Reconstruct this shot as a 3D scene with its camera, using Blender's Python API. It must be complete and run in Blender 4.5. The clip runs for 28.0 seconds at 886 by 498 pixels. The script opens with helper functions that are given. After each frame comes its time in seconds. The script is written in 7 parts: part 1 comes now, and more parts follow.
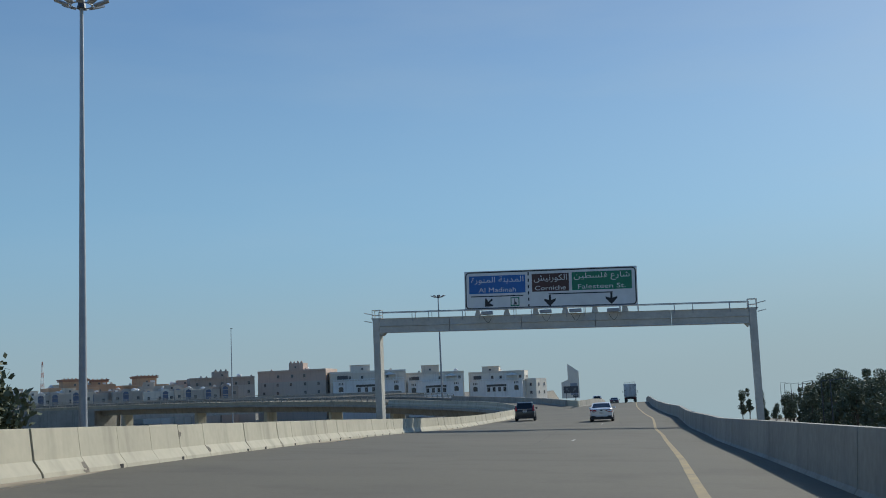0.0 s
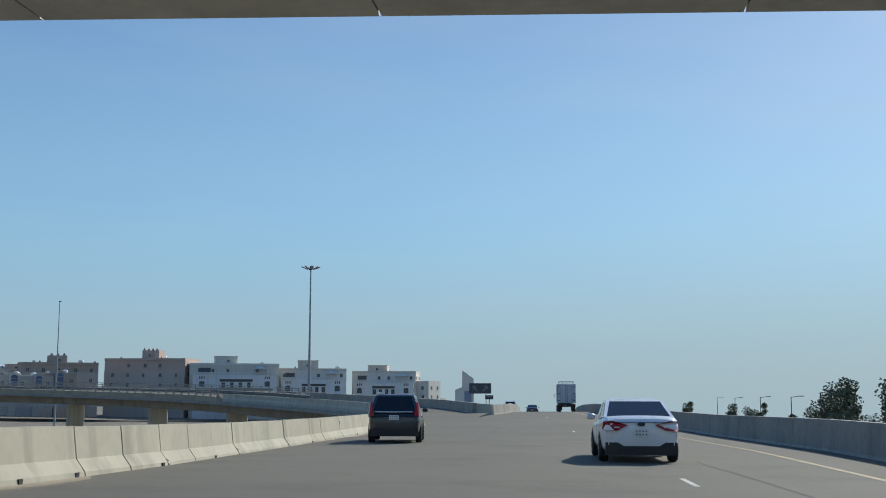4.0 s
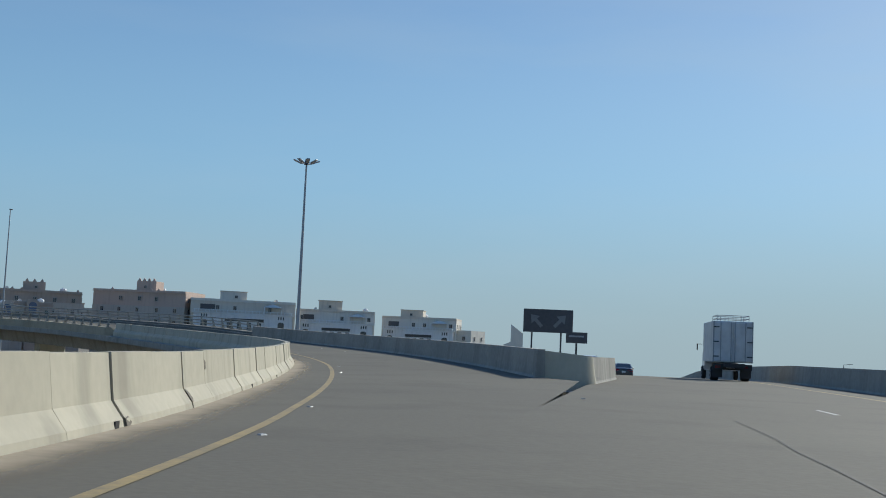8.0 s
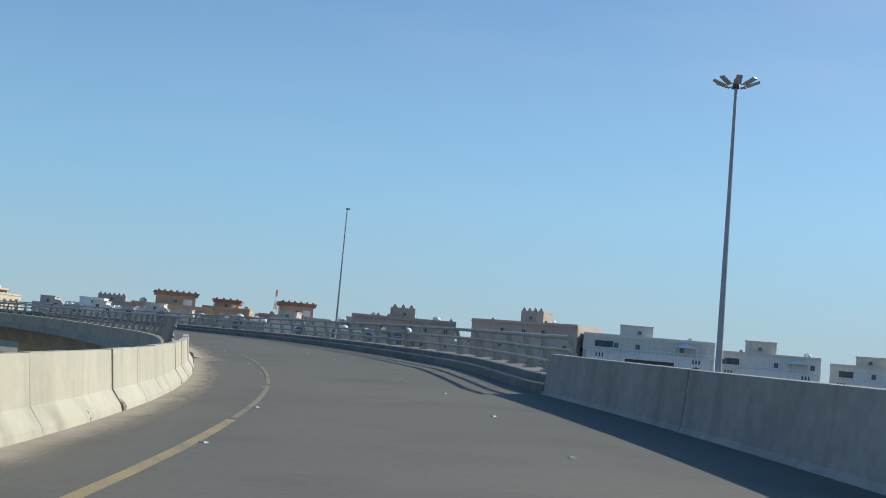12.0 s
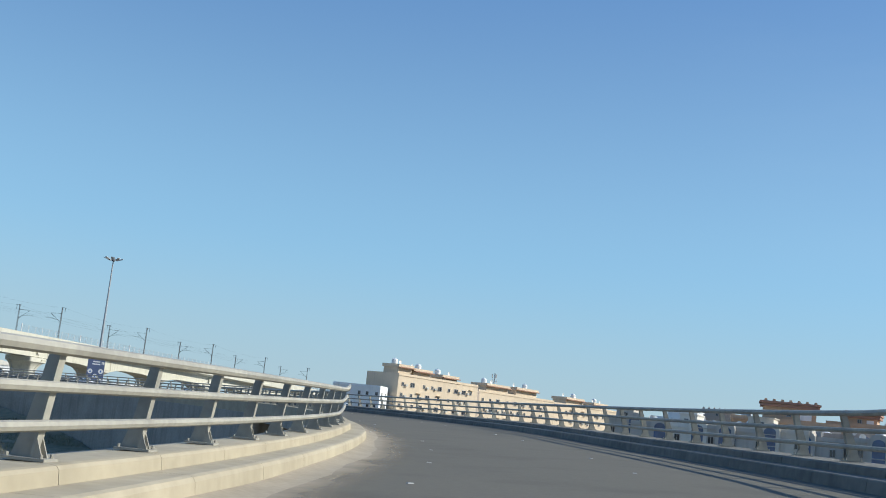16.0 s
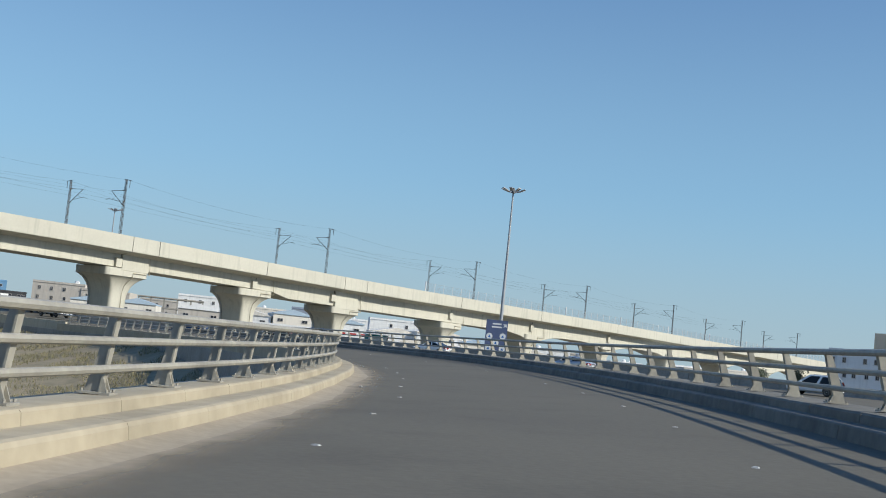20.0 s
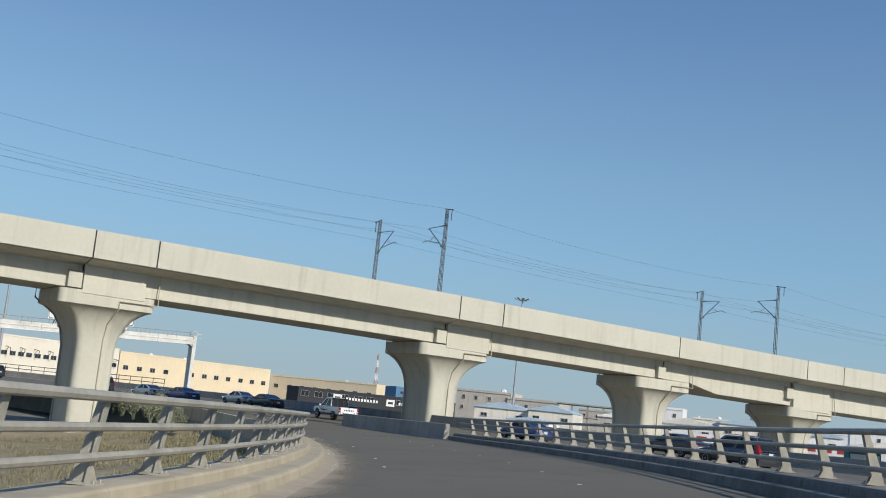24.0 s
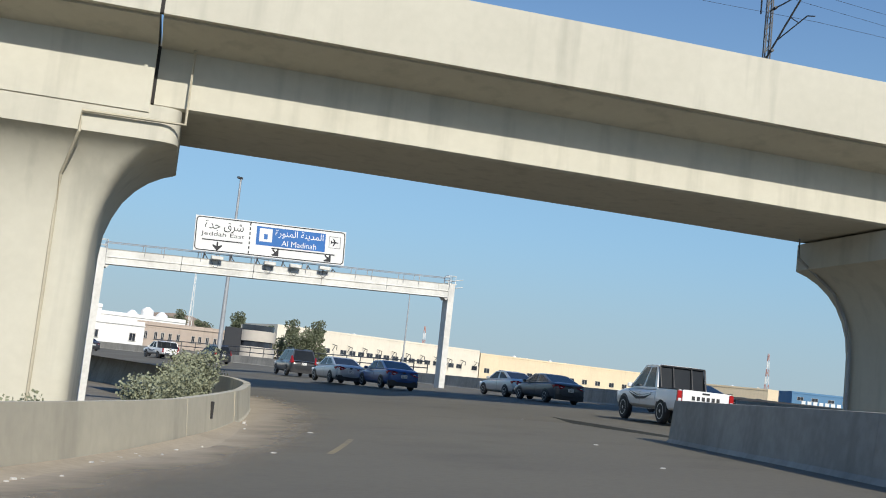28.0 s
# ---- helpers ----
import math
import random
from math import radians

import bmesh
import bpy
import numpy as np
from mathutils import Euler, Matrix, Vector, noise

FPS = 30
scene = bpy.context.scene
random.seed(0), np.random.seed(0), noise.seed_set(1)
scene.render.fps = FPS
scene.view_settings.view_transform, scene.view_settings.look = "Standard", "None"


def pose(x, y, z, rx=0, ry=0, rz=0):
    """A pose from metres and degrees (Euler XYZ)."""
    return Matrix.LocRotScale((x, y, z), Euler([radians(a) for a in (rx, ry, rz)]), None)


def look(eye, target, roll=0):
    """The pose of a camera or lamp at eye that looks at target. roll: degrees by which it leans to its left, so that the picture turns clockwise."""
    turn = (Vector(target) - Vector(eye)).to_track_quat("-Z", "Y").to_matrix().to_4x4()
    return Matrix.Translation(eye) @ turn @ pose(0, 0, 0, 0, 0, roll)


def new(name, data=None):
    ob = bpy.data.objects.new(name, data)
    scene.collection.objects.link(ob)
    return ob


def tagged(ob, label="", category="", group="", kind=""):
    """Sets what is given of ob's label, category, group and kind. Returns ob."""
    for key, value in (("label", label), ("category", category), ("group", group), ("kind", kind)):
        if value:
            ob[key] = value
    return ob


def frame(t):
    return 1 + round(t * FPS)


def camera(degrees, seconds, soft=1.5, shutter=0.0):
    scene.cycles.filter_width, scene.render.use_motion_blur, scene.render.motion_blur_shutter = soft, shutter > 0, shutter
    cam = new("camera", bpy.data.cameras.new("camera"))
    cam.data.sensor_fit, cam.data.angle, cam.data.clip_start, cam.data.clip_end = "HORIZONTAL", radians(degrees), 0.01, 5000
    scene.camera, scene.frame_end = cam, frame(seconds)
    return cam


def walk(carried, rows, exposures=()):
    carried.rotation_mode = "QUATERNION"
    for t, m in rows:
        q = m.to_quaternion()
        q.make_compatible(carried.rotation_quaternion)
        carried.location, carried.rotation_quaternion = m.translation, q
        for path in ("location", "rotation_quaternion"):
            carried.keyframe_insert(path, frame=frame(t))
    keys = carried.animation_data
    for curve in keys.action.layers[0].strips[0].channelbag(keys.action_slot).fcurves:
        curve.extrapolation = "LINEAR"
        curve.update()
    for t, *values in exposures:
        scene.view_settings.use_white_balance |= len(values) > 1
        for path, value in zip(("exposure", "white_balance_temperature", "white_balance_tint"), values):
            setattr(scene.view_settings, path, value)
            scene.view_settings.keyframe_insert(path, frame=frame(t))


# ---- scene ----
cam = camera(42.52, 28.0, 1.0)
PATH = [
    (0, (-0.01, -0.04, 0.00), (-0.995, 9.838, 1.244), -2.49),
    (0.5, (-0.59, 7.68, -0.16), (-1.400, 17.558, 1.129), -2.16),
    (1, (-1.01, 15.48, -0.32), (-1.658, 25.369, 1.017), -1.83),
    (1.5, (-1.38, 23.30, -0.48), (-1.882, 33.195, 0.871), -1.40),
    (2, (-1.56, 31.00, -0.64), (-1.942, 40.908, 0.678), -1.02),
    (2.5, (-1.70, 38.92, -0.79), (-1.953, 48.836, 0.509), -0.92),
    (3, (-1.70, 46.91, -0.96), (-1.862, 56.825, 0.338), -0.60),
    (3.5, (-1.61, 54.97, -1.13), (-1.720, 64.889, 0.145), -0.42),
    (4, (-1.45, 63.03, -1.29), (-1.562, 72.951, -0.014), 0.10),
    (4.5, (-1.20, 71.16, -1.42), (-1.347, 81.090, -0.238), 0.26),
    (6.5, (-0.99, 104.96, -1.88), (-1.287, 114.945, -1.341), 1.64),
    (7, (-0.92, 113.41, -1.95), (-1.261, 123.380, -1.317), 1.87),
    (7.5, (-0.88, 121.94, -2.02), (-1.305, 131.901, -1.266), 2.07),
    (8, (-0.89, 130.73, -2.08), (-1.459, 140.673, -1.208), 2.56),
    (8.5, (-1.08, 139.87, -2.07), (-1.903, 149.796, -1.158), 2.89),
    (9, (-1.68, 149.14, -2.02), (-2.843, 159.030, -1.112), 3.24),
    (9.5, (-2.57, 158.41, -1.98), (-4.138, 168.243, -1.039), 3.72),
    (10, (-4.01, 167.67, -1.87), (-6.047, 177.412, -0.891), 4.26),
    (10.5, (-5.93, 176.65, -1.73), (-8.434, 186.278, -0.726), 4.50),
    (11, (-8.27, 185.42, -1.61), (-11.260, 194.903, -0.562), 4.81),
    (11.5, (-10.89, 193.88, -1.49), (-14.423, 203.177, -0.442), 5.07),
    (13.5, (-26.10, 224.12, -1.04), (-31.930, 232.193, -0.142), 5.08),
    (14, (-30.99, 231.07, -0.87), (-37.399, 238.695, -0.002), 5.48),
    (14.5, (-36.35, 237.68, -0.65), (-43.305, 244.808, 0.298), 5.68),
    (15, (-41.84, 244.15, -0.44), (-49.255, 250.764, 0.678), 5.95),
    (15.5, (-47.78, 250.59, -0.25), (-55.570, 256.714, 1.094), 5.92),
    (16, (-54.16, 256.91, -0.10), (-62.263, 262.561, 1.434), 6.09),
    (16.5, (-60.68, 262.91, 0.06), (-69.066, 268.118, 1.645), 6.08),
    (17, (-67.49, 268.46, 0.24), (-76.136, 273.245, 1.777), 6.03),
    (17.5, (-74.60, 273.59, 0.42), (-83.508, 277.926, 1.814), 6.08),
    (18, (-81.98, 278.42, 0.59), (-91.114, 282.295, 1.852), 6.02),
    (18.5, (-89.50, 282.82, 0.75), (-98.831, 286.230, 1.846), 6.07),
    (19, (-97.09, 286.79, 0.88), (-106.605, 289.706, 1.857), 5.96),
    (19.5, (-104.68, 290.31, 0.98), (-114.345, 292.714, 1.866), 5.89),
    (20, (-112.31, 293.32, 1.06), (-122.100, 295.161, 1.917), 5.73),
    (20.5, (-119.96, 295.97, 1.14), (-129.859, 297.184, 1.940), 5.91),
    (21, (-127.63, 298.14, 1.21), (-137.588, 298.705, 1.981), 5.76),
    (21.5, (-135.60, 299.94, 1.27), (-145.567, 299.882, 2.104), 5.68),
    (22, (-143.72, 301.35, 1.32), (-153.663, 300.764, 2.213), 5.52),
    (22.5, (-151.82, 302.28, 1.34), (-161.707, 301.243, 2.406), 5.37),
    (24.5, (-184.65, 300.62, 1.07), (-194.198, 298.041, 2.533), 6.15),
    (25, (-192.43, 299.34, 0.98), (-201.876, 296.392, 2.427), 6.14),
    (25.5, (-200.24, 297.71, 0.88), (-209.554, 294.388, 2.360), 5.98),
    (26, (-207.95, 295.72, 0.79), (-217.105, 292.005, 2.357), 5.80),
    (26.5, (-215.47, 293.42, 0.71), (-224.438, 289.293, 2.332), 5.58),
    (27, (-222.82, 290.63, 0.68), (-231.587, 286.081, 2.239), 5.58),
    (27.5, (-229.63, 287.69, 0.57), (-238.203, 282.740, 1.990), 5.82),
    (28, (-236.28, 284.58, 0.39), (-244.706, 279.325, 1.562), 6.22),
]
walk(cam, [(t, look(eye, target, roll)) for t, eye, target, roll in PATH], [(0, -0.33, 6300, 6), (2, -0.28, 6300, 6), (3, -0.14, 6300, 6), (4, -0.14, 6300, 6), (8, -0.22, 6300, 6), (10, -0.08, 6300, 6), (12, 0.06, 6300, 6), (14, 0.25, 6300, 6), (18, 0.05, 6300, 6), (20, 0.0, 6400, 8), (22, -0.02, 6400, 8), (25, -0.26, 6500, 10), (27, -0.4, 6500, 10), (28, 0.0, 6500, 10)])

# ---- sky and sun ----
SUN_AZ, SUN_EL = radians(35), radians(33)
world = bpy.data.worlds.new("sky")
scene.world = world
world.use_nodes = True
wn = world.node_tree
sky = wn.nodes.new("ShaderNodeTexSky")
sky.sky_type, sky.sun_disc = "NISHITA", False
sky.sun_elevation, sky.sun_rotation = SUN_EL, SUN_AZ
sky.air_density, sky.dust_density, sky.ozone_density = 1.0, 0.4, 3.0
wn.nodes["Background"].inputs["Strength"].default_value = 0.12
# dusty air pales the sky towards the horizon
coord, split, band, haze = (wn.nodes.new(k) for k in ("ShaderNodeTexCoord", "ShaderNodeSeparateXYZ", "ShaderNodeMapRange", "ShaderNodeMix"))
haze.data_type = "RGBA"
wn.links.new(coord.outputs["Generated"], split.inputs[0])
wn.links.new(split.outputs["Z"], band.inputs["Value"])
band.interpolation_type = "SMOOTHSTEP"
band.inputs["From Min"].default_value, band.inputs["From Max"].default_value = -0.05, 0.45
band.inputs["To Min"].default_value, band.inputs["To Max"].default_value = 0.85, 0.15
wn.links.new(band.outputs[0], haze.inputs["Factor"])
wn.links.new(sky.outputs[0], haze.inputs["A"])
haze.inputs["B"].default_value = (2.0, 4.0, 5.9, 1)
low, smog = wn.nodes.new("ShaderNodeMapRange"), wn.nodes.new("ShaderNodeMix")
smog.data_type = "RGBA"
low.interpolation_type = "SMOOTHSTEP"
wn.links.new(split.outputs["Z"], low.inputs["Value"])
low.inputs["From Min"].default_value, low.inputs["From Max"].default_value = -0.02, 0.16
low.inputs["To Min"].default_value, low.inputs["To Max"].default_value = 0.85, 0.0
wn.links.new(low.outputs[0], smog.inputs["Factor"])
wn.links.new(haze.outputs["Result"], smog.inputs["A"])
smog.inputs["B"].default_value = (3.45, 4.3, 4.6, 1)
high, deep = wn.nodes.new("ShaderNodeMapRange"), wn.nodes.new("ShaderNodeMix")
deep.data_type = "RGBA"
high.interpolation_type = "SMOOTHSTEP"
wn.links.new(split.outputs["Z"], high.inputs["Value"])
high.inputs["From Min"].default_value, high.inputs["From Max"].default_value = 0.12, 0.75
high.inputs["To Min"].default_value, high.inputs["To Max"].default_value = 0.0, 0.95
wn.links.new(high.outputs[0], deep.inputs["Factor"])
wn.links.new(smog.outputs["Result"], deep.inputs["A"])
deep.inputs["B"].default_value = (0.55, 1.7, 4.6, 1)
TO_SUN = Vector((math.sin(SUN_AZ) * math.cos(SUN_EL), math.cos(SUN_AZ) * math.cos(SUN_EL), math.sin(SUN_EL)))
# dust glows round the sun: a bright core and a wide faint skirt
toward = wn.nodes.new("ShaderNodeVectorMath")
toward.operation = "DOT_PRODUCT"
wn.links.new(coord.outputs["Generated"], toward.inputs[0])
toward.inputs[1].default_value = TO_SUN
lit = deep.outputs["Result"]
for sharp, glow in ((110.0, (60.0, 54.0, 44.0)), (14.0, (0.2, 0.19, 0.17))):
    lobe, power, tint, add = (wn.nodes.new(k) for k in ("ShaderNodeClamp", "ShaderNodeMath", "ShaderNodeMix", "ShaderNodeMix"))
    wn.links.new(toward.outputs["Value"], lobe.inputs["Value"])
    power.operation = "POWER"
    wn.links.new(lobe.outputs[0], power.inputs[0])
    power.inputs[1].default_value = sharp
    tint.data_type = add.data_type = "RGBA"
    add.blend_type = "ADD"
    tint.inputs["A"].default_value, tint.inputs["B"].default_value = (0, 0, 0, 1), (*glow, 1)
    wn.links.new(power.outputs[0], tint.inputs["Factor"])
    add.inputs["Factor"].default_value = 1.0
    wn.links.new(lit, add.inputs["A"])
    wn.links.new(tint.outputs["Result"], add.inputs["B"])
    lit = add.outputs["Result"]
# thin streaks of high cloud
wisp_map, wisp, wisp_band, wisp_low, wisp_mul, cloud = (wn.nodes.new(k) for k in ("ShaderNodeMapping", "ShaderNodeTexNoise", "ShaderNodeMapRange", "ShaderNodeMapRange", "ShaderNodeMath", "ShaderNodeMix"))
wisp_map.inputs["Scale"].default_value = (2.2, 2.2, 11.0)
wisp_map.inputs["Rotation"].default_value = (0.22, -0.1, 0.0)
wn.links.new(coord.outputs["Generated"], wisp_map.inputs["Vector"])
wn.links.new(wisp_map.outputs[0], wisp.inputs["Vector"])
wisp.inputs["Scale"].default_value, wisp.inputs["Detail"].default_value, wisp.inputs["Roughness"].default_value = 1.3, 6.0, 0.55
wisp_band.inputs["From Min"].default_value, wisp_band.inputs["From Max"].default_value, wisp_band.inputs["To Max"].default_value = 0.48, 0.78, 0.22
wn.links.new(wisp.outputs["Fac"], wisp_band.inputs["Value"])
wisp_low.inputs["From Min"].default_value, wisp_low.inputs["From Max"].default_value = 0.3, 0.95
wn.links.new(toward.outputs["Value"], wisp_low.inputs["Value"])
wisp_mul.operation = "MULTIPLY"
wn.links.new(wisp_band.outputs[0], wisp_mul.inputs[0])
wn.links.new(wisp_low.outputs[0], wisp_mul.inputs[1])
cloud.data_type = "RGBA"
wn.links.new(wisp_mul.outputs[0], cloud.inputs["Factor"])
wn.links.new(lit, cloud.inputs["A"])
cloud.inputs["B"].default_value = (4.6, 5.4, 6.0, 1)
wn.links.new(cloud.outputs["Result"], wn.nodes["Background"].inputs["Color"])
sun = new("sun", bpy.data.lights.new("sun", "SUN"))
sun.data.energy, sun.data.angle, sun.data.color = 4.8, radians(0.53), (1.0, 0.955, 0.86)
sun.matrix_world = look((0, 0, 200), Vector((0, 0, 200)) - TO_SUN)


# ---- materials ----
def material(name, a, b=None, rough=0.8, metal=0.0, fine=6.0, coarse=0.35, bump=0.15, spread=0.5, stain=0.0, per=0.0, streak=0.0, spec=0.5):
    """A surface that varies between two colours at two scales, with a fine relief; per: change from object to object; streak: runs down the face."""
    m = bpy.data.materials.new(name)
    m.use_nodes = True
    nt = m.node_tree
    bs = nt.nodes["Principled BSDF"]
    N, K = nt.nodes.new, nt.links.new
    pos = N("ShaderNodeNewGeometry").outputs["Position"]
    n1, n2 = N("ShaderNodeTexNoise"), N("ShaderNodeTexNoise")
    for n, sc, de in ((n1, fine, 6.0), (n2, coarse, 4.0)):
        n.inputs["Scale"].default_value, n.inputs["Detail"].default_value = sc, de
        K(pos, n.inputs["Vector"])
    mean = N("ShaderNodeMath")
    mean.operation = "MULTIPLY_ADD"
    K(n2.outputs["Fac"], mean.inputs[0])
    mean.inputs[1].default_value = 1.2
    sub = N("ShaderNodeMath")
    sub.operation = "MULTIPLY_ADD"
    K(n1.outputs["Fac"], sub.inputs[0])
    sub.inputs[1].default_value, sub.inputs[2].default_value = 0.9, -0.55
    K(sub.outputs[0], mean.inputs[2])
    ramp = N("ShaderNodeMapRange")
    ramp.inputs["From Min"].default_value, ramp.inputs["From Max"].default_value = 0.5 - spread * 0.5, 0.5 + spread * 0.5
    K(mean.outputs[0], ramp.inputs["Value"])
    mix = N("ShaderNodeMix")
    mix.data_type = "RGBA"
    b = b or tuple(c * 0.8 for c in a)
    mix.inputs["A"].default_value, mix.inputs["B"].default_value = (*a, 1), (*b, 1)
    K(ramp.outputs[0], mix.inputs["Factor"])
    out = mix.outputs["Result"]
    if stain or streak:
        n3 = N("ShaderNodeTexNoise")
        mp = N("ShaderNodeMapping")
        mp.inputs["Scale"].default_value = (1.4, 1.4, 0.12) if streak else (0.5, 0.5, 0.5)
        K(pos, mp.inputs["Vector"])
        K(mp.outputs[0], n3.inputs["Vector"])
        n3.inputs["Scale"].default_value, n3.inputs["Detail"].default_value = 1.0, 5.0
        r3 = N("ShaderNodeMapRange")
        r3.inputs["From Min"].default_value, r3.inputs["From Max"].default_value, r3.inputs["To Max"].default_value = 0.52, 0.72, max(stain, streak)
        K(n3.outputs["Fac"], r3.inputs["Value"])
        mx = N("ShaderNodeMix")
        mx.data_type = "RGBA"
        mx.inputs["B"].default_value = (*(c * 0.45 for c in b), 1)
        K(out, mx.inputs["A"])
        K(r3.outputs[0], mx.inputs["Factor"])
        out = mx.outputs["Result"]
    if per:
        inf, hsv, r4 = N("ShaderNodeObjectInfo"), N("ShaderNodeHueSaturation"), N("ShaderNodeMapRange")
        r4.inputs["To Min"].default_value, r4.inputs["To Max"].default_value = 1 - per, 1 + per * 0.6
        K(inf.outputs["Random"], r4.inputs["Value"])
        K(r4.outputs[0], hsv.inputs["Value"])
        K(out, hsv.inputs["Color"])
        out = hsv.outputs["Color"]
    K(out, bs.inputs["Base Color"])
    bs.inputs["Roughness"].default_value, bs.inputs["Metallic"].default_value = rough, metal
    bs.inputs["Specular IOR Level"].default_value = spec
    if bump:
        bp = N("ShaderNodeBump")
        bp.inputs["Strength"].default_value, bp.inputs["Distance"].default_value = bump, 0.02
        K(n1.outputs["Fac"], bp.inputs["Height"])
        K(bp.outputs[0], bs.inputs["Normal"])
    return m


def glass(name, tint=(0.02, 0.025, 0.03), rough=0.06):
    m = material(name, tint, tuple(c * 0.7 for c in tint), rough=rough, bump=0, fine=0.7)
    m.node_tree.nodes["Principled BSDF"].inputs["Coat Weight"].default_value = 0.5
    return m


ASPHALT = material("worn asphalt", (0.150, 0.134, 0.100), (0.110, 0.099, 0.076), rough=0.88, fine=9, coarse=0.12, bump=0.25, spread=0.9, stain=0.25, spec=0.25)
EARTH = material("dry earth", (0.31, 0.25, 0.16), (0.16, 0.138, 0.075), rough=0.97, fine=1.3, coarse=0.12, bump=0.5, spread=0.7, stain=0.35)
LOT = material("dusty lots of worn asphalt and trodden earth", (0.23, 0.195, 0.14), (0.125, 0.112, 0.086), rough=0.95, fine=0.9, coarse=0.06, bump=0.3, spread=0.8, stain=0.3)
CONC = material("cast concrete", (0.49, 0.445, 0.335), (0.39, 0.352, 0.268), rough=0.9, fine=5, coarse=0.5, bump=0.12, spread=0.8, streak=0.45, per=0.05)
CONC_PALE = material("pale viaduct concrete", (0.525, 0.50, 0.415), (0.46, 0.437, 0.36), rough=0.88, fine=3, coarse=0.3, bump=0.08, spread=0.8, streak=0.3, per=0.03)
# same concrete as CONC, with the shade of the walls mixed into its grey
CONC_GREY = material("grey concrete darkened by painted shade", (0.34, 0.318, 0.272), (0.25, 0.234, 0.20), rough=0.9, fine=5, coarse=0.4, bump=0.12, streak=0.4, per=0.05)
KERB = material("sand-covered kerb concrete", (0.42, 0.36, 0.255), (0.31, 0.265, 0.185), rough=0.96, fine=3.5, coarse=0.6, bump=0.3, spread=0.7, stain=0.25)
TAR = material("tar-filled seam", (0.065, 0.058, 0.046), (0.04, 0.036, 0.03), rough=0.8, fine=12, bump=0.1)
CHIP = material("broken concrete core", (0.23, 0.20, 0.155), (0.12, 0.105, 0.085), rough=0.97, fine=18, coarse=3, bump=0.5, spread=0.5)
# the outer kerb's shade is put into this darker concrete
KERB_DARK = material("shade-darkened kerb concrete", (0.19, 0.178, 0.15), (0.125, 0.118, 0.10), rough=0.93, fine=4, coarse=0.5, bump=0.15, streak=0.35)
JOINT = material("dark joint", (0.035, 0.032, 0.03), rough=0.95, bump=0)
GALV = material("galvanised steel", (0.36, 0.375, 0.39), (0.28, 0.295, 0.31), rough=0.55, metal=0.25, fine=14, coarse=1.2, bump=0.05)
RAILSTEEL = material("dusty painted rail steel", (0.37, 0.345, 0.285), (0.28, 0.262, 0.22), rough=0.65, metal=0.1, fine=8, coarse=1.0, bump=0.06, stain=0.3)
DARKSTEEL = material("dark grey steel", (0.09, 0.095, 0.10), (0.06, 0.063, 0.066), rough=0.55, metal=0.4, fine=10, bump=0.04)
YELLOW = material("worn yellow road paint", (0.40, 0.28, 0.10), (0.17, 0.14, 0.085), rough=0.75, fine=14, coarse=1.4, bump=0.1, spread=0.9)
FADED_YELLOW = material("almost worn off yellow road paint", (0.25, 0.195, 0.10), (0.125, 0.11, 0.08), rough=0.85, fine=9, coarse=1.2, bump=0.1, spread=0.6)
WHITE_LINE = material("worn white road paint", (0.60, 0.58, 0.53), (0.30, 0.28, 0.25), rough=0.75, fine=14, coarse=1.4, bump=0.1, spread=0.9)
SAND = material("drifted sand", (0.37, 0.305, 0.215), (0.29, 0.24, 0.168), rough=0.98, fine=8, coarse=0.8, bump=0.2)
SAND_FILM = material("thin blown sand", (0.37, 0.305, 0.215), (0.29, 0.24, 0.168), rough=0.97, fine=6, coarse=0.8, bump=0.1)
_nt = SAND_FILM.node_tree
_uv, _sp, _no, _ad, _ra = (_nt.nodes.new(k) for k in ("ShaderNodeUVMap", "ShaderNodeSeparateXYZ", "ShaderNodeTexNoise", "ShaderNodeMath", "ShaderNodeMapRange"))
_nt.links.new(_uv.outputs[0], _sp.inputs[0])
_nt.links.new(_nt.nodes.new("ShaderNodeNewGeometry").outputs["Position"], _no.inputs["Vector"])
_no.inputs["Scale"].default_value, _no.inputs["Detail"].default_value = 0.9, 7.0
_ad.operation = "MULTIPLY_ADD"
_nt.links.new(_no.outputs["Fac"], _ad.inputs[0])
_ad.inputs[1].default_value = 0.5
_nt.links.new(_sp.outputs["Y"], _ad.inputs[2])
_ra.interpolation_type = "SMOOTHSTEP"
_ra.inputs["From Min"].default_value, _ra.inputs["From Max"].default_value = 0.32, 1.12
_ra.inputs["To Min"].default_value, _ra.inputs["To Max"].default_value = 0.95, 0.0
_nt.links.new(_ad.outputs[0], _ra.inputs["Value"])
_nt.links.new(_ra.outputs[0], _nt.nodes["Principled BSDF"].inputs["Alpha"])
STUD = material("dusty ceramic stud", (0.42, 0.40, 0.36), (0.3, 0.28, 0.25), rough=0.4, fine=20)
CABLE = material("black cable", (0.03, 0.03, 0.032), rough=0.6, bump=0)
PANE = glass("dark window pane", (0.03, 0.035, 0.045))
SIGN_WHITE = material("white sign sheet", (0.72, 0.72, 0.70), (0.62, 0.62, 0.60), rough=0.45, fine=2, bump=0)
SIGN_BLUE = material("blue sign sheet", (0.02, 0.13, 0.40), (0.016, 0.11, 0.33), rough=0.45, fine=2, bump=0)
SIGN_BROWN = material("brown sign sheet", (0.085, 0.035, 0.028), (0.07, 0.028, 0.022), rough=0.45, fine=2, bump=0)
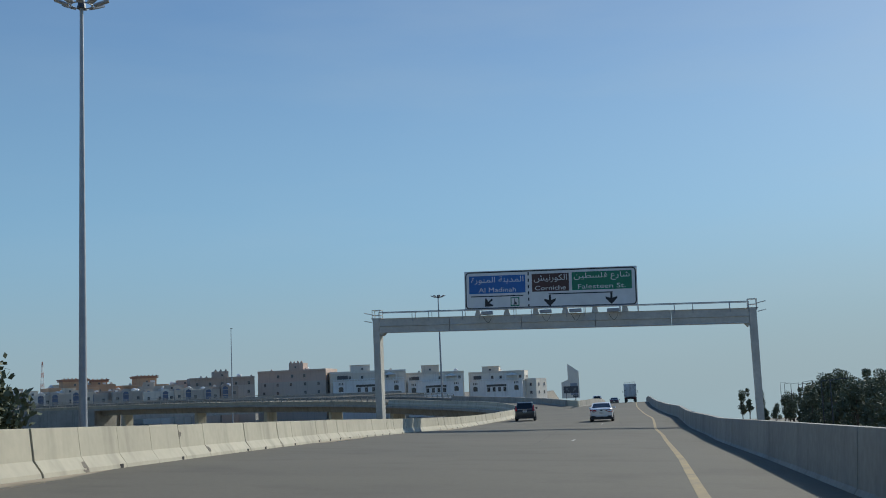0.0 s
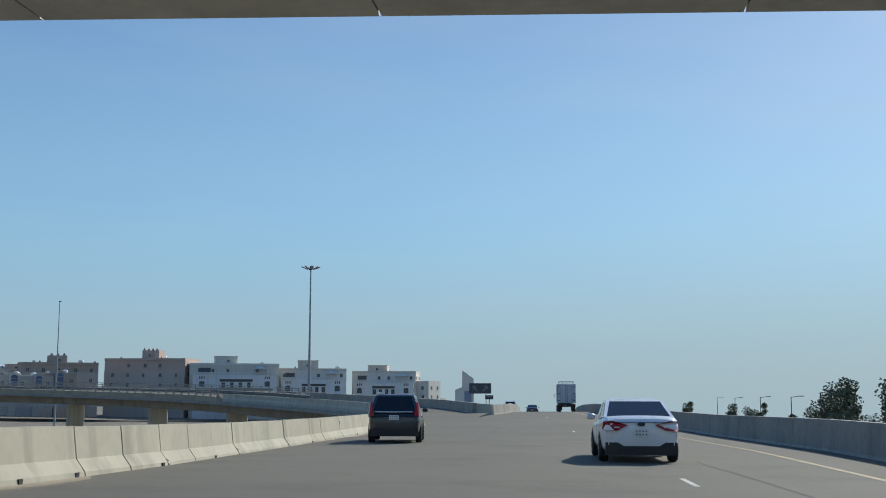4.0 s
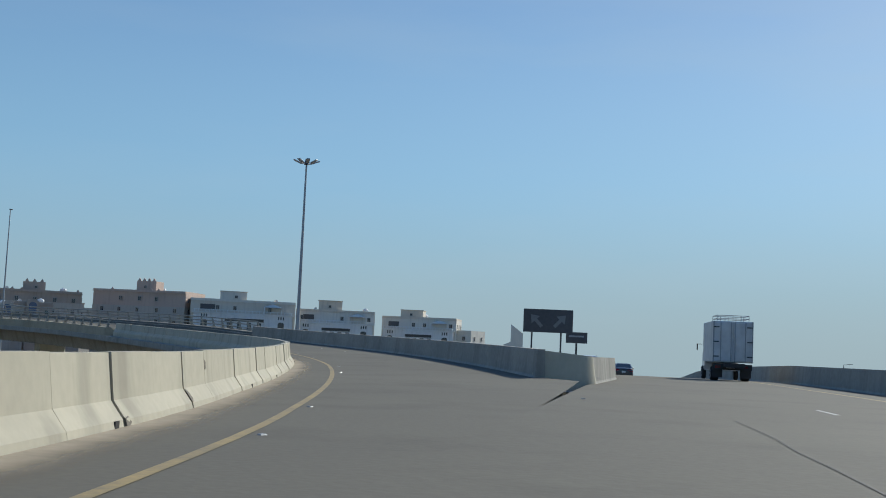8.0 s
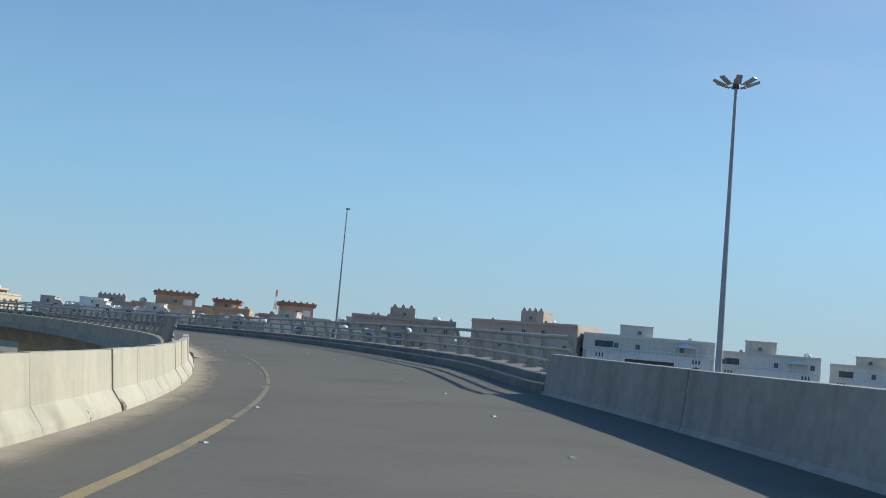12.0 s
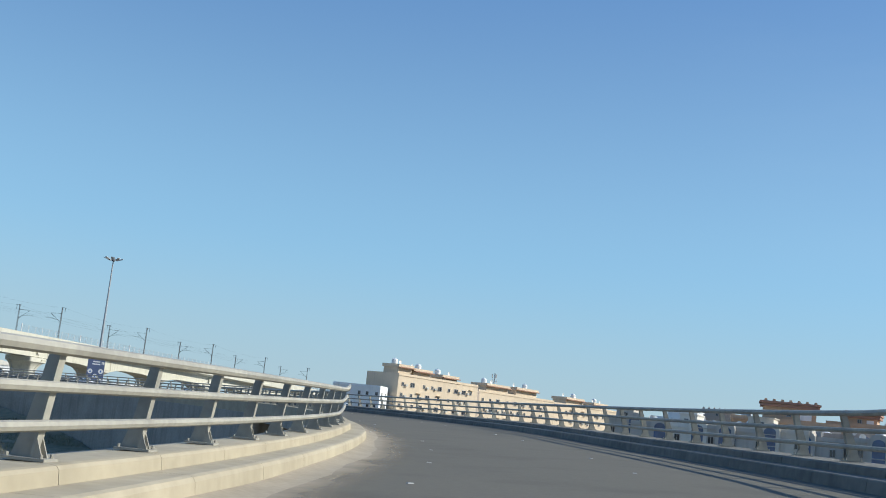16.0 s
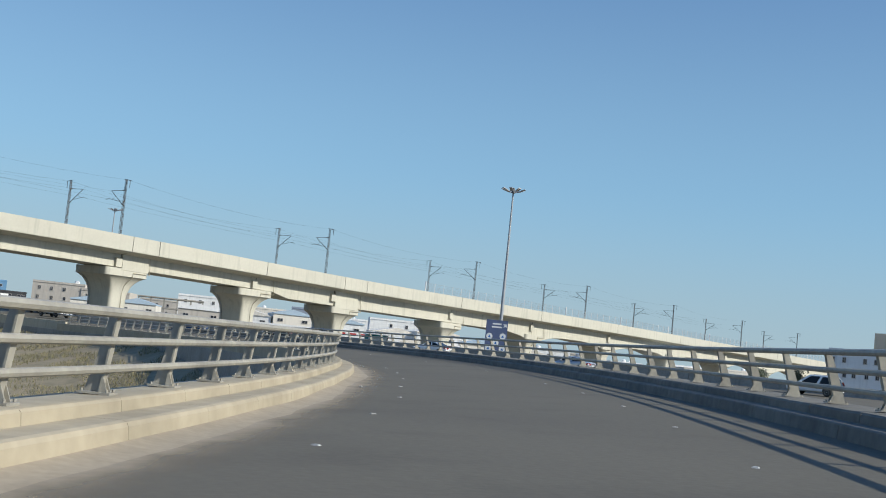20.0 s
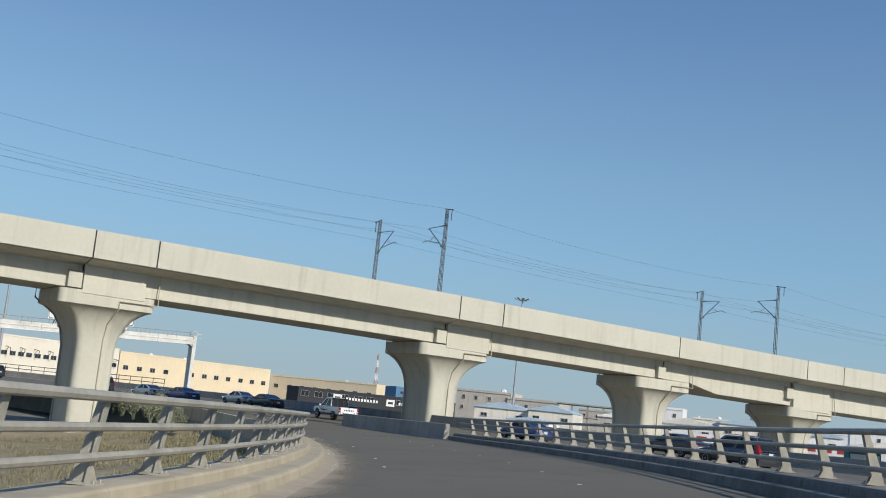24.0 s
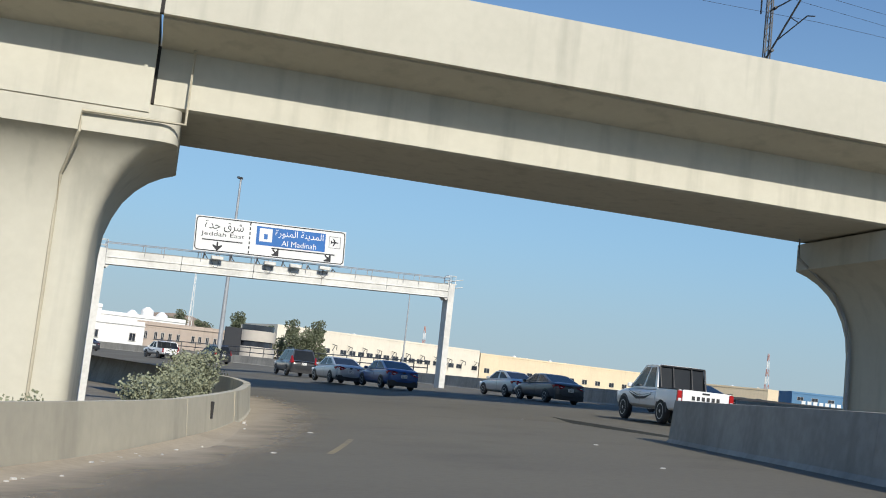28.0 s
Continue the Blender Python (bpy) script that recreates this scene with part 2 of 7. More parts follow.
SIGN_GREEN = material("green sign sheet", (0.012, 0.19, 0.10), (0.01, 0.16, 0.085), rough=0.45, fine=2, bump=0)
SIGN_BLACK = material("black sign film", (0.015, 0.015, 0.017), rough=0.5, bump=0)
SIGN_BACK = material("grey sign back", (0.10, 0.10, 0.105), (0.075, 0.075, 0.08), rough=0.6, metal=0.3)


# ---- mesh helpers ----
class Geo:
    """Collects faces for one mesh."""

    def __init__(self):
        self.v, self.f = [], []

    def add(self, vs, fs):
        k = len(self.v)
        self.v += [tuple(p) for p in vs]
        self.f += [tuple(i + k for i in q) for q in fs]
        return self

    def box(self, c, s, rz=0.0, m=None, ch=0.0):
        """A box about its centre; ch: chamfered edges."""
        m = m or Matrix.Translation(c) @ Matrix.Rotation(rz, 4, "Z")
        hx, hy, hz = (q / 2 for q in s)
        if ch <= 0:
            vs = [(x, y, z) for z in (-hz, hz) for y in (-hy, hy) for x in (-hx, hx)]
            fs = [(0, 2, 3, 1), (4, 5, 7, 6), (0, 1, 5, 4), (2, 6, 7, 3), (0, 4, 6, 2), (1, 3, 7, 5)]
        else:
            ring = lambda z, d: [(sx * (hx - d - (ch if k else 0)), sy * (hy - d - (0 if k else ch)), z) for sx, sy, k in
                                 ((1, -1, 1), (1, -1, 0), (1, 1, 0), (1, 1, 1), (-1, 1, 1), (-1, 1, 0), (-1, -1, 0), (-1, -1, 1))]
            ring2 = lambda z, d: [(x, y, z) for x, y, _ in [(sx * (hx - d - (ch if k else 0)), sy * (hy - d - (0 if k else ch)), 0) for sx, sy, k in
                                  ((1, -1, 1), (1, -1, 0), (1, 1, 0), (1, 1, 1), (-1, 1, 1), (-1, 1, 0), (-1, -1, 0), (-1, -1, 1))]]
            vs = ring2(-hz, ch) + ring(-hz + ch, 0) + ring(hz - ch, 0) + ring2(hz, ch)
            fs = [tuple(range(7, -1, -1)), tuple(range(24, 32))]
            fs += [(8 * r + i, 8 * r + (i + 1) % 8, 8 * r + 8 + (i + 1) % 8, 8 * r + 8 + i) for r in range(3) for i in range(8)]
        return self.add([m @ Vector(p) for p in vs], fs)

    def tube(self, p, q, r0, r1=None, n=8):
        p, q = Vector(p), Vector(q)
        r1 = r0 if r1 is None else r1
        a = (q - p).normalized()
        x = a.orthogonal().normalized()
        y = a.cross(x)
        ang = [2 * math.pi * i / n for i in range(n)]
        vs = [p + r0 * (math.cos(k) * x + math.sin(k) * y) for k in ang] + [q + r1 * (math.cos(k) * x + math.sin(k) * y) for k in ang]
        fs = [(i, (i + 1) % n, n + (i + 1) % n, n + i) for i in range(n)] + [tuple(range(n - 1, -1, -1)), tuple(range(n, 2 * n))]
        return self.add(vs, fs)

    def loft(self, rows, closed=True, caps=True):
        """Skins rows of points of equal length."""
        n, k = len(rows[0]), len(rows)
        vs = [p for r in rows for p in r]
        w = n if closed else n - 1
        fs = [(j * n + i, j * n + (i + 1) % n, (j + 1) * n + (i + 1) % n, (j + 1) * n + i) for j in range(k - 1) for i in range(w)]
        if caps and closed:
            fs += [tuple(range(n - 1, -1, -1)), tuple((k - 1) * n + i for i in range(n))]
        return self.add(vs, fs)

    def rope(self, pts, r, n=5):
        """A bent tube through the points, in one piece."""
        pts = [Vector(p) for p in pts]
        rows = []
        for i, p in enumerate(pts):
            d = (pts[min(i + 1, len(pts) - 1)] - pts[max(i - 1, 0)]).normalized()
            x = d.cross(Vector((0.31, 0.17, 1.0)) if abs(d.z) < 0.9 else Vector((0.8, 0.6, 0.1))).normalized()
            y = d.cross(x)
            rows.append([p + r * (math.cos(2 * math.pi * k / n) * x + math.sin(2 * math.pi * k / n) * y) for k in range(n)])
        return self.loft(rows)

    def mesh(self, name, mat, smooth=False, crease=38):
        me = bpy.data.meshes.new(name)
        me.from_pydata([tuple(p) for p in self.v], [], self.f)
        bm = bmesh.new()
        bm.from_mesh(me)
        bmesh.ops.recalc_face_normals(bm, faces=bm.faces)
        bm.to_mesh(me)
        bm.free()
        me.materials.append(mat)
        if smooth:
            me.polygons.foreach_set("use_smooth", [True] * len(me.polygons))
            me.set_sharp_from_angle(angle=radians(crease))
        return me

    def done(self, name, mat, parent=None, label="", smooth=False, crease=38):
        return put(name, self.mesh(name, mat, smooth, crease), parent, label)


def put(name, data, parent=None, label="", m=None):
    ob = new(name, data)
    if parent is not None:
        ob.parent = parent
    if m is not None:
        ob.matrix_basis = m
    if label:
        ob["label"] = label
    return ob


def thing(name, label, category, group="", kind="", at=(0, 0, 0), rz=0.0):
    ob = tagged(new(name), label, category, group, kind)
    ob.location, ob.rotation_euler = at, (0, 0, rz)
    ob.empty_display_size = 0.2
    return ob


def lerp_table(table):
    xs, ys = [r[0] for r in table], [r[1] for r in table]
    return lambda t: float(np.interp(t, xs, ys))


# ---- the roads' lines ----
# One axis serves the main road up to the fork and then the curving ramp; its knots lie two units apart, and 17 m is about one unit.
AXIS = [(3.8, -50.9, 0.0), (1.3, -17.0, -0.7), (-1.0, 15.5, -1.4), (-1.7, 46.9, -2.1), (-1.1, 79.5, -2.7), (-0.9, 113.4, -3.0), (-1.7, 149.1, -3.1),
        (-8.3, 185.4, -2.7), (-21.6, 217.0, -2.2), (-41.8, 244.2, -1.38), (-67.5, 268.5, -0.74), (-97.1, 286.8, -0.19), (-127.6, 298.1, 0.06),
        (-160.0, 302.6, 0.12), (-192.4, 299.3, -0.04), (-222.7, 290.6, -0.32), (-251.7, 276.7, -0.58), (-279.0, 256.6, -0.36), (-301.6, 231.2, -0.25), (-319.0, 203.0, -0.2)]
T0 = -3.0


def axis(t):
    u = (t - T0) / 2
    k = min(max(int(math.floor(u)), 0), len(AXIS) - 2)
    u -= k
    p = [Vector(AXIS[min(max(k + i, 0), len(AXIS) - 1)]) for i in (-1, 0, 1, 2)]
    return 0.5 * (2 * p[1] + (p[2] - p[0]) * u + (2 * p[0] - 5 * p[1] + 4 * p[2] - p[3]) * u * u + (3 * p[1] - p[0] - 3 * p[2] + p[3]) * u**3)


def rightward(t):
    d = axis(t + 0.02) - axis(t - 0.02)
    return Vector((d.y, -d.x, 0)).normalized()


bank = lerp_table([(-3, 0.04), (3, 0.04), (6, 0.0), (8.5, 0.0), (10, -0.02), (12, -0.035), (14, -0.055), (16, -0.06), (18, -0.05), (20, -0.052), (22, -0.062), (24, -0.068), (26, -0.07), (28, -0.06), (29, -0.07), (31, -0.035), (33, -0.03)])
left_edge = lerp_table([(-3, -7.7), (4.4, -7.65), (5.4, -6.3), (5.9, -6.0), (6.5, -5.3), (7.2, -4.5), (8.3, -3.85), (9.3, -3.88), (9.9, -3.6), (10.5, -3.25), (11, -3.4), (11.6, -3.52), (14, -3.45), (15, -3.05), (15.7, -3.15), (16.2, -3.42), (17, -3.5), (17.8, -3.45), (18.9, -3.92), (20.2, -4.22), (21, -4.4), (21.9, -4.42), (22.7, -3.98), (23.6, -3.72), (25, -3.75), (26.1, -3.9), (27.2, -4.1), (27.7, -4.4), (28.1, -4.85), (28.35, -5.1), (28.6, -5.15), (29, -5.1), (29.5, -5.4), (29.9, -5.95), (30.2, -6.8), (30.45, -8.0), (31, -8.2), (35, -8.2)])
right_edge = lerp_table([(9.9, 4.2), (11, 4.2), (13.6, 4.3), (14.2, 5.3), (16, 5.4), (16.7, 5.5), (17.4, 5.0), (18.1, 4.55), (19.3, 4.75), (20.2, 4.4), (21, 4.12), (22, 4.05), (23, 4.4), (23.5, 4.6), (24.5, 5.0), (26, 5.55), (26.8, 5.7), (28.2, 5.4), (28.8, 4.35), (29.45, 3.8), (29.9, 5.4), (31, 9.5), (32, 13.0), (35, 14.0)])


def rp(t, o, up=0.0):
    """The point o metres to the right of the axis, up metres above the road."""
    p = axis(t) + rightward(t) * o
    return Vector((p.x, p.y, p.z - bank(t) * o + up))


_ts = np.arange(-3, 34.99, 0.02)
_ps = np.array([axis(t) for t in _ts])
_ss = np.concatenate([[0], np.cumsum(np.linalg.norm(np.diff(_ps[:, :2], axis=0), axis=1))])
metres = lambda t: float(np.interp(t, _ts, _ss))
time_at = lambda s: float(np.interp(s, _ss, _ts))


def steps(t0, t1, d):
    s0, s1 = metres(t0), metres(t1)
    n = max(1, int(round((s1 - s0) / d)))
    return [time_at(s0 + (s1 - s0) * i / n) for i in range(n + 1)]


def sweep(t0, t1, profile, d=1.5, geo=None, edge=None, bend=None):
    """Draws a profile of (offset from the edge line, height) points along the axis."""
    geo = geo or Geo()
    edge = edge or (lambda t: 0.0)
    rows = []
    for t in steps(t0, t1, d):
        rows.append([rp(t, edge(t) + o, h + (bend(t, i) if bend else 0)) for i, (o, h) in enumerate(profile)])
    return geo.loft(rows)


ground_z = lerp_table([(-2000, -4.5), (-420, -4.2), (-300, -3.4), (-235, -3.6), (-190, -6.0), (-120, -9.5), (-60, -10.5), (2000, -10.5)])
yellow_x = lerp_table([(-60, -3.4), (0, 0.6), (15.6, 1.75), (28.7, 2.75), (55, 4.5), (67, 5.1), (82, 6.2), (94, 7.0), (115, 7.8), (154, 9.5), (230, 14.0), (420, 30.0)])
main_z = lerp_table([(140, -3.08), (165, -3.03), (190, -3.05), (215, -3.4), (235, -4.0), (270, -5.6), (420, -13.0)])
path_x = lerp_table([(p[1], p[0]) for p in AXIS[:7]])
path_z = lerp_table([(p[1], p[2]) for p in AXIS[:7]])
t_of_y = lerp_table([(p[1], T0 + 2 * i) for i, p in enumerate(AXIS[:8])])


def mp(x, y, up=0.0):
    """A point on the main road."""
    z = path_z(y) if y < 140 else main_z(y)
    return Vector((x, y, z - bank(t_of_y(y)) * (x - path_x(y)) * max(0.0, min(1.0, (150 - y) / 40)) + up))


gore_x = lerp_table([(110, -5.6), (117, -4.6), (168.5, 1.9), (175, 0.8), (420, 12.0)])
main_left = lerp_table([(168, 2.0), (180, 4.0), (230, 8.0), (420, 18.0)])

# ---- ground ----
g = Geo()
xs = sorted(set([-3600, -2400, -1600, -1100, -800] + list(range(-640, 321, 16)) + [400, 600, 900, 1400, 2200, 3600]))
ys = sorted(set([-3600, -2000, -1000, -500, -250] + list(range(-120, 641, 20)) + [760, 1000, 1500, 2300, 3600]))
rnd = random.Random(3)
vs = []
for y in ys:
    for x in xs:
        near = -640 <= x <= 320 and -120 <= y <= 640
        dip = 0.034 * max(0.0, y - 300) * min(1.0, max(0.0, (x + 30) / 60))
        vs.append((x, y, ground_z(x) - dip + (noise.noise((x * 0.03, y * 0.03, 0)) * 0.5 + noise.noise((x * 0.15, y * 0.15, 3)) * 0.15 if near else 0)))
w = len(xs)
g.add(vs, [(j * w + i, j * w + i + 1, (j + 1) * w + i + 1, (j + 1) * w + i) for j in range(len(ys) - 1) for i in range(w - 1)])
tagged(g.done("ground", LOT, smooth=True), "dusty ground of worn asphalt lots and trodden earth", "ground", kind="structure")

# ---- road surfaces ----
g = Geo()
rows = []
for y in range(-56, 421, 4):
    a = rp(t_of_y(y), left_edge(t_of_y(y))).x - 0.3 if y < 117 else (gore_x(y) if y < 168.5 else main_left(y))
    b = yellow_x(y) + 2.3
    rows.append([mp(a + (b - a) * i / 8, y) for i in range(9)])
g.loft(rows, closed=False)
main_road = tagged(g.done("road", ASPHALT), "worn grey asphalt of the main flyover road", "road", kind="structure")
g = Geo()
rows = []
for t in steps(7.2, 34.5, 2.0):
    a = left_edge(t) - 0.3
    b = right_edge(t) + 0.2 if t > 9.9 else (gore_x(axis(t).y) - axis(t).x) / max(0.3, rightward(t).x)
    if t < 9.9:
        rows.append([(q := rp(t, a + (b - a) * i / 6)) for i in range(7)])
    else:
        rows.append([rp(t, a + (b - a) * i / 6) for i in range(7)])
g.loft(rows, closed=False)
ramp_road = tagged(g.done("ramp_road", ASPHALT), "worn asphalt of the curving ramp, dusty at the kerbs", "road", kind="structure")


def line(name, pts, width, mat, parent, label=""):
    """A painted line over the road."""
    rows = []
    for i, p in enumerate(pts):
        d = (pts[min(i + 1, len(pts) - 1)] - pts[max(i - 1, 0)])
        r = Vector((d.y, -d.x, 0)).normalized() * width / 2
        rows.append([p - r, p + r])
    return Geo().loft(rows, closed=False).done(name, mat, parent, label)


_r = random.Random(77)
for x0, y0, y1, k in ((0.85, 104, 152, 0.081), (4.6, 124, 141, 0.02), (-1.2, 40, 66, 0.03), (3.4, 66, 92, 0.03)):
    line("road_seam", [mp(x0 + k * (y - (123.4 if k > 0.05 else y0)) + _r.uniform(-0.05, 0.05), y, 0.007) for y in range(y0, y1, 2)], 0.03, TAR, main_road, "dark open seam")
line("edge_line", [mp(yellow_x(y), y, 0.006) for y in range(-56, 421, 4)], 0.16, YELLOW, main_road, "worn yellow edge line")
ramp_line = lerp_table([(6.5, -2.9), (8, -2.5), (9, -2.5), (10.4, -2.02), (11.3, -2.1), (11.8, -2.25), (13, -1.95), (14.5, -1.3), (16, -0.9)])
line("edge_line", [rp(t, ramp_line(t), 0.006) for t in steps(6.4, 12.9, 2)], 0.13, YELLOW, ramp_road, "worn yellow edge line")
for a, b in ((12.92, 13.45), (13.5, 14.05), (14.1, 14.6), (14.65, 15.0), (15.05, 15.25)):
    line("edge_line", [rp(t, ramp_line(t), 0.006) for t in steps(a, b, 1)], 0.09, FADED_YELLOW, ramp_road, "half worn off yellow edge line")
line("gore_line", [rp(t, (gore_x(axis(t).y) - axis(t).x) * 0.9, 0.008) for t in steps(7.0, 8.3, 2)], 0.35, YELLOW, main_road, "broken yellow line at the fork")
for i in range(5):
    line("lane_line", [mp(yellow_x(y) - 3.7, y, 0.006) for y in range(10 + i * 36, 13 + i * 36, 1)], 0.1, WHITE_LINE, main_road)
for a, b in ((28.95, 29.2),):
    line("lane_line", [rp(t, -2.75, 0.006) for t in steps(a, b, 1)], 0.1, FADED_YELLOW, ramp_road)
# sand blown against the kerbs


def sand_film(t0, t1, edge, width, label):
    """Blown sand that thins out from the kerb towards the lane."""
    rows = []
    for t in steps(t0, t1, 1.5):
        rows.append([rp(t, edge(t) + width * k / 3, 0.012 - 0.002 * k) for k in range(4)])
    ob = Geo().loft(rows, closed=False).done("sand_film", SAND_FILM, ramp_road, label)
    uv = ob.data.uv_layers.new(name="across")
    for lp in ob.data.loops:
        uv.data[lp.index].uv = (0.0, (lp.vertex_index % 4) / 3)


rows = []
for t in steps(14.3, 29.4, 1.0):
    w = 0.5 + 0.35 * noise.noise((metres(t) * 0.12, 0, 2)) + 0.12 * noise.noise((metres(t) * 0.6, 0, 5))
    h = 0.07 + 0.04 * noise.noise((metres(t) * 0.2, 0, 9))
    rows.append([rp(t, left_edge(t) + o, z) for o, z in ((-0.03, -0.05), (-0.012, h), (w * 0.3, h * 0.5), (w * 0.7, h * 0.18), (w, 0.004), (w, -0.05))])
Geo().loft(rows).done("sand_drift", SAND, ramp_road, "sand drifted against the kerb", smooth=True)
sand_film(14.2, 29.5, left_edge, 1.5, "pale sand thinning out from the kerb")
sand_film(-2.5, 14.2, left_edge, 0.9, "pale sand thinning out from the barrier")
sand_film(27.6, 30.4, left_edge, 2.5, "deeper sand by the end wall")
stud = Geo().loft([[(-0.05, -0.04, 0), (0.05, -0.04, 0), (0.05, 0.04, 0), (-0.05, 0.04, 0)], [(-0.035, -0.025, 0.016), (0.035, -0.025, 0.016), (0.035, 0.025, 0.016), (-0.035, 0.025, 0.016)]]).mesh("road_stud", STUD)
rnd = random.Random(5)
for t in steps(5.6, 30, 6.0):
    for o in (left_edge(t) + 1.62, (1.9 if t > 10 else gore_x(axis(t).y) - axis(t).x + 0.6)):
        if rnd.random() < 0.7:
            put("road_stud", stud, ramp_road, m=Matrix.Translation(rp(t, o + rnd.uniform(-0.05, 0.05), 0.0)) @ Matrix.Rotation(rnd.uniform(0, 3), 4, "Z"))

# ---- barriers ----
JERSEY = [(0.0, 0.0), (0.02, 0.09), (0.17, 0.30), (0.235, 0.84), (0.385, 0.84), (0.45, 0.30), (0.60, 0.09), (0.62, 0.0), (0.62, -0.3), (0.0, -0.3)]
PLAINWALL = [(0.0, 0.0), (0.05, 0.08), (0.12, 0.9), (0.36, 0.9), (0.4, -0.3), (0.0, -0.3)]


def barrier(name, label, t0, t1, profile, block, mat, edge, side, gap=0.03):
    """A barrier of separate blocks along one edge of the road; side -1: on the left."""
    top = thing(name, label, "barrier")
    marks = steps(t0, t1, block)
    r = random.Random(len(marks))
    for a, b in zip(marks, marks[1:]):
        n, e = Geo(), gap / max(0.01, metres(b) - metres(a)) * (b - a) / 2
        w, h = r.uniform(-0.015, 0.015), r.uniform(-0.008, 0.008)
        prof = [(side * o, z + (h if z > 0.5 else 0)) for o, z in profile]
        sweep(a + e, b - e, prof, 1.6, n, lambda t: edge(t) + side * w)
        ob = n.done("barrier_block", mat, top)
        if profile is JERSEY and r.random() < 0.3:
            t = a + (b - a) * 0.85
            q, d = rp(t, edge(t) + side * (w + 0.05), 0.0), rightward(t)
            Geo().box((q.x, q.y, q.z + 0.04), (0.1, 0.16, 0.1), math.atan2(d.y, d.x)).done("drain_slot", JOINT, ob)
        elif profile is JERSEY and r.random() < 0.45:
            # broken edges that show the darker core of the concrete
            c, s, zc = r.choice((a + e, b - e)), r.uniform(0.12, 0.38), r.choice((0.05, 0.08, 0.2, 0.6))
            ring = []
            for k in range(9):
                q = 2 * math.pi * k / 9
                z = zc + (0.04 + 0.22 * s) * math.sin(q) * r.uniform(0.6, 1.3)
                z = max(0.015, z)
                t = min(max(c + s * math.cos(q) * r.uniform(0.5, 1.2) * (b - a) / block, a + e), b - e)
                i = next(j for j in range(3) if z <= profile[j + 1][1] or j == 2)
                (o0, z0), (o1, z1) = profile[i], profile[i + 1]
                ring.append((t, o0 + (o1 - o0) * (z - z0) / (z1 - z0), z))
            Geo().loft([[rp(t, edge(t) + side * (w + o + d), z) for t, o, z in ring] for d in (0.02, -0.005)]).done("chipped_edge", CHIP, ob)
    return top


barrier("concrete_barrier", "row of sunlit precast concrete barrier blocks along the road", -2.6, 14.15, JERSEY, 2.05, CONC, left_edge, -1)
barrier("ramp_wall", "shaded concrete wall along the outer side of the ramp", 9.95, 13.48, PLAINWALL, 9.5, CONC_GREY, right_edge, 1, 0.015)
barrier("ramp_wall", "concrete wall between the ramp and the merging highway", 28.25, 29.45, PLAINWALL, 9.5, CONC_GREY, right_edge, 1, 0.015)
end_wall = barrier("ramp_wall", "sandy concrete wall beside weeds at the end of the ramp", 28.33, 30.44, [(o * 0.8, z * 0.76 if z > 0 else z) for o, z in PLAINWALL], 6.0, CONC, left_edge, -1, 0.015)
for t in (28.49, 29.2):
    q, d = rp(t, left_edge(t) - 0.07, 0.0), rightward(t)
    Geo().box((q.x, q.y, q.z + 0.42), (0.06, 0.13, 0.3), math.atan2(d.y, d.x)).done("drain_slot", JOINT, end_wall, "dark upright slot")
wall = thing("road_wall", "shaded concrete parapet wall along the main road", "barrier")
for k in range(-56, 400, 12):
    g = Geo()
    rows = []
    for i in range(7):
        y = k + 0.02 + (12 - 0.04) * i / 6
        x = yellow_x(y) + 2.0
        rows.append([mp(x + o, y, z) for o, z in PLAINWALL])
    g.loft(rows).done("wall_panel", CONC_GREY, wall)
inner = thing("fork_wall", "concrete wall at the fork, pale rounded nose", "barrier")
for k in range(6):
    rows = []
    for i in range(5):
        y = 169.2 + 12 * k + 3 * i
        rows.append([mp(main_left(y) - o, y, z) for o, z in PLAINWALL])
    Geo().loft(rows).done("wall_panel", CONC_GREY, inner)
c0, c1 = rp(9.97, right_edge(9.97) + 0.02), mp(main_left(169.3) + 0.02, 169.3)
across = c1 - c0
rows = []
for z, s in ((-0.3, 1.0), (0.08, 1.0), (0.3, 0.95), (0.9, 0.88)):
    rows.append([c0 + across * (0.5 - 0.5 * s * math.cos(math.pi * i / 10)) + Vector((0, -0.6 * s * math.sin(math.pi * i / 10), z)) for i in range(11)] + [c1 + Vector((-0.15, 0.5, z)), c0 + Vector((0.15, 0.5, z))])
# the nose takes the lighter concrete to paint it as sunlit
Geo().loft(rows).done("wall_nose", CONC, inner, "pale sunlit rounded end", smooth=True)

# ---- kerbs and steel railings of the ramp ----
RAIL_T0, RAIL_END, RAIL_T1, POST_GAP = 14.2, 28.33, 28.2, 2.5
kerb = thing("left_kerb", "sandy concrete kerb and plinth under the inner railing", "kerb")
for a, b in zip((m := steps(RAIL_T0, RAIL_END, 3.0)), m[1:]):
    e = (b - a) * 0.0015
    sweep(a + e, b - e, [(0.0, 0.0), (-0.025, 0.2), (-0.05, 0.245), (-0.10, 0.262), (-0.75, 0.285), (-0.75, -0.3), (0.0, -0.3)], 1.5, None, left_edge).done("kerb_stone", KERB, kerb)
for a, b in zip((m := steps(RAIL_T0, RAIL_END, POST_GAP)), m[1:]):
    e = (b - a) * 0.002
    sweep(a + e, b - e, [(-0.46, 0.26), (-0.475, 0.39), (-0.50, 0.42), (-0.55, 0.43), (-1.15, 0.44), (-1.15, -0.3), (-0.45, -0.3)], 1.1, None, left_edge).done("plinth_block", KERB, kerb)
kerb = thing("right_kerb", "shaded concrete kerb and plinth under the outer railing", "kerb")
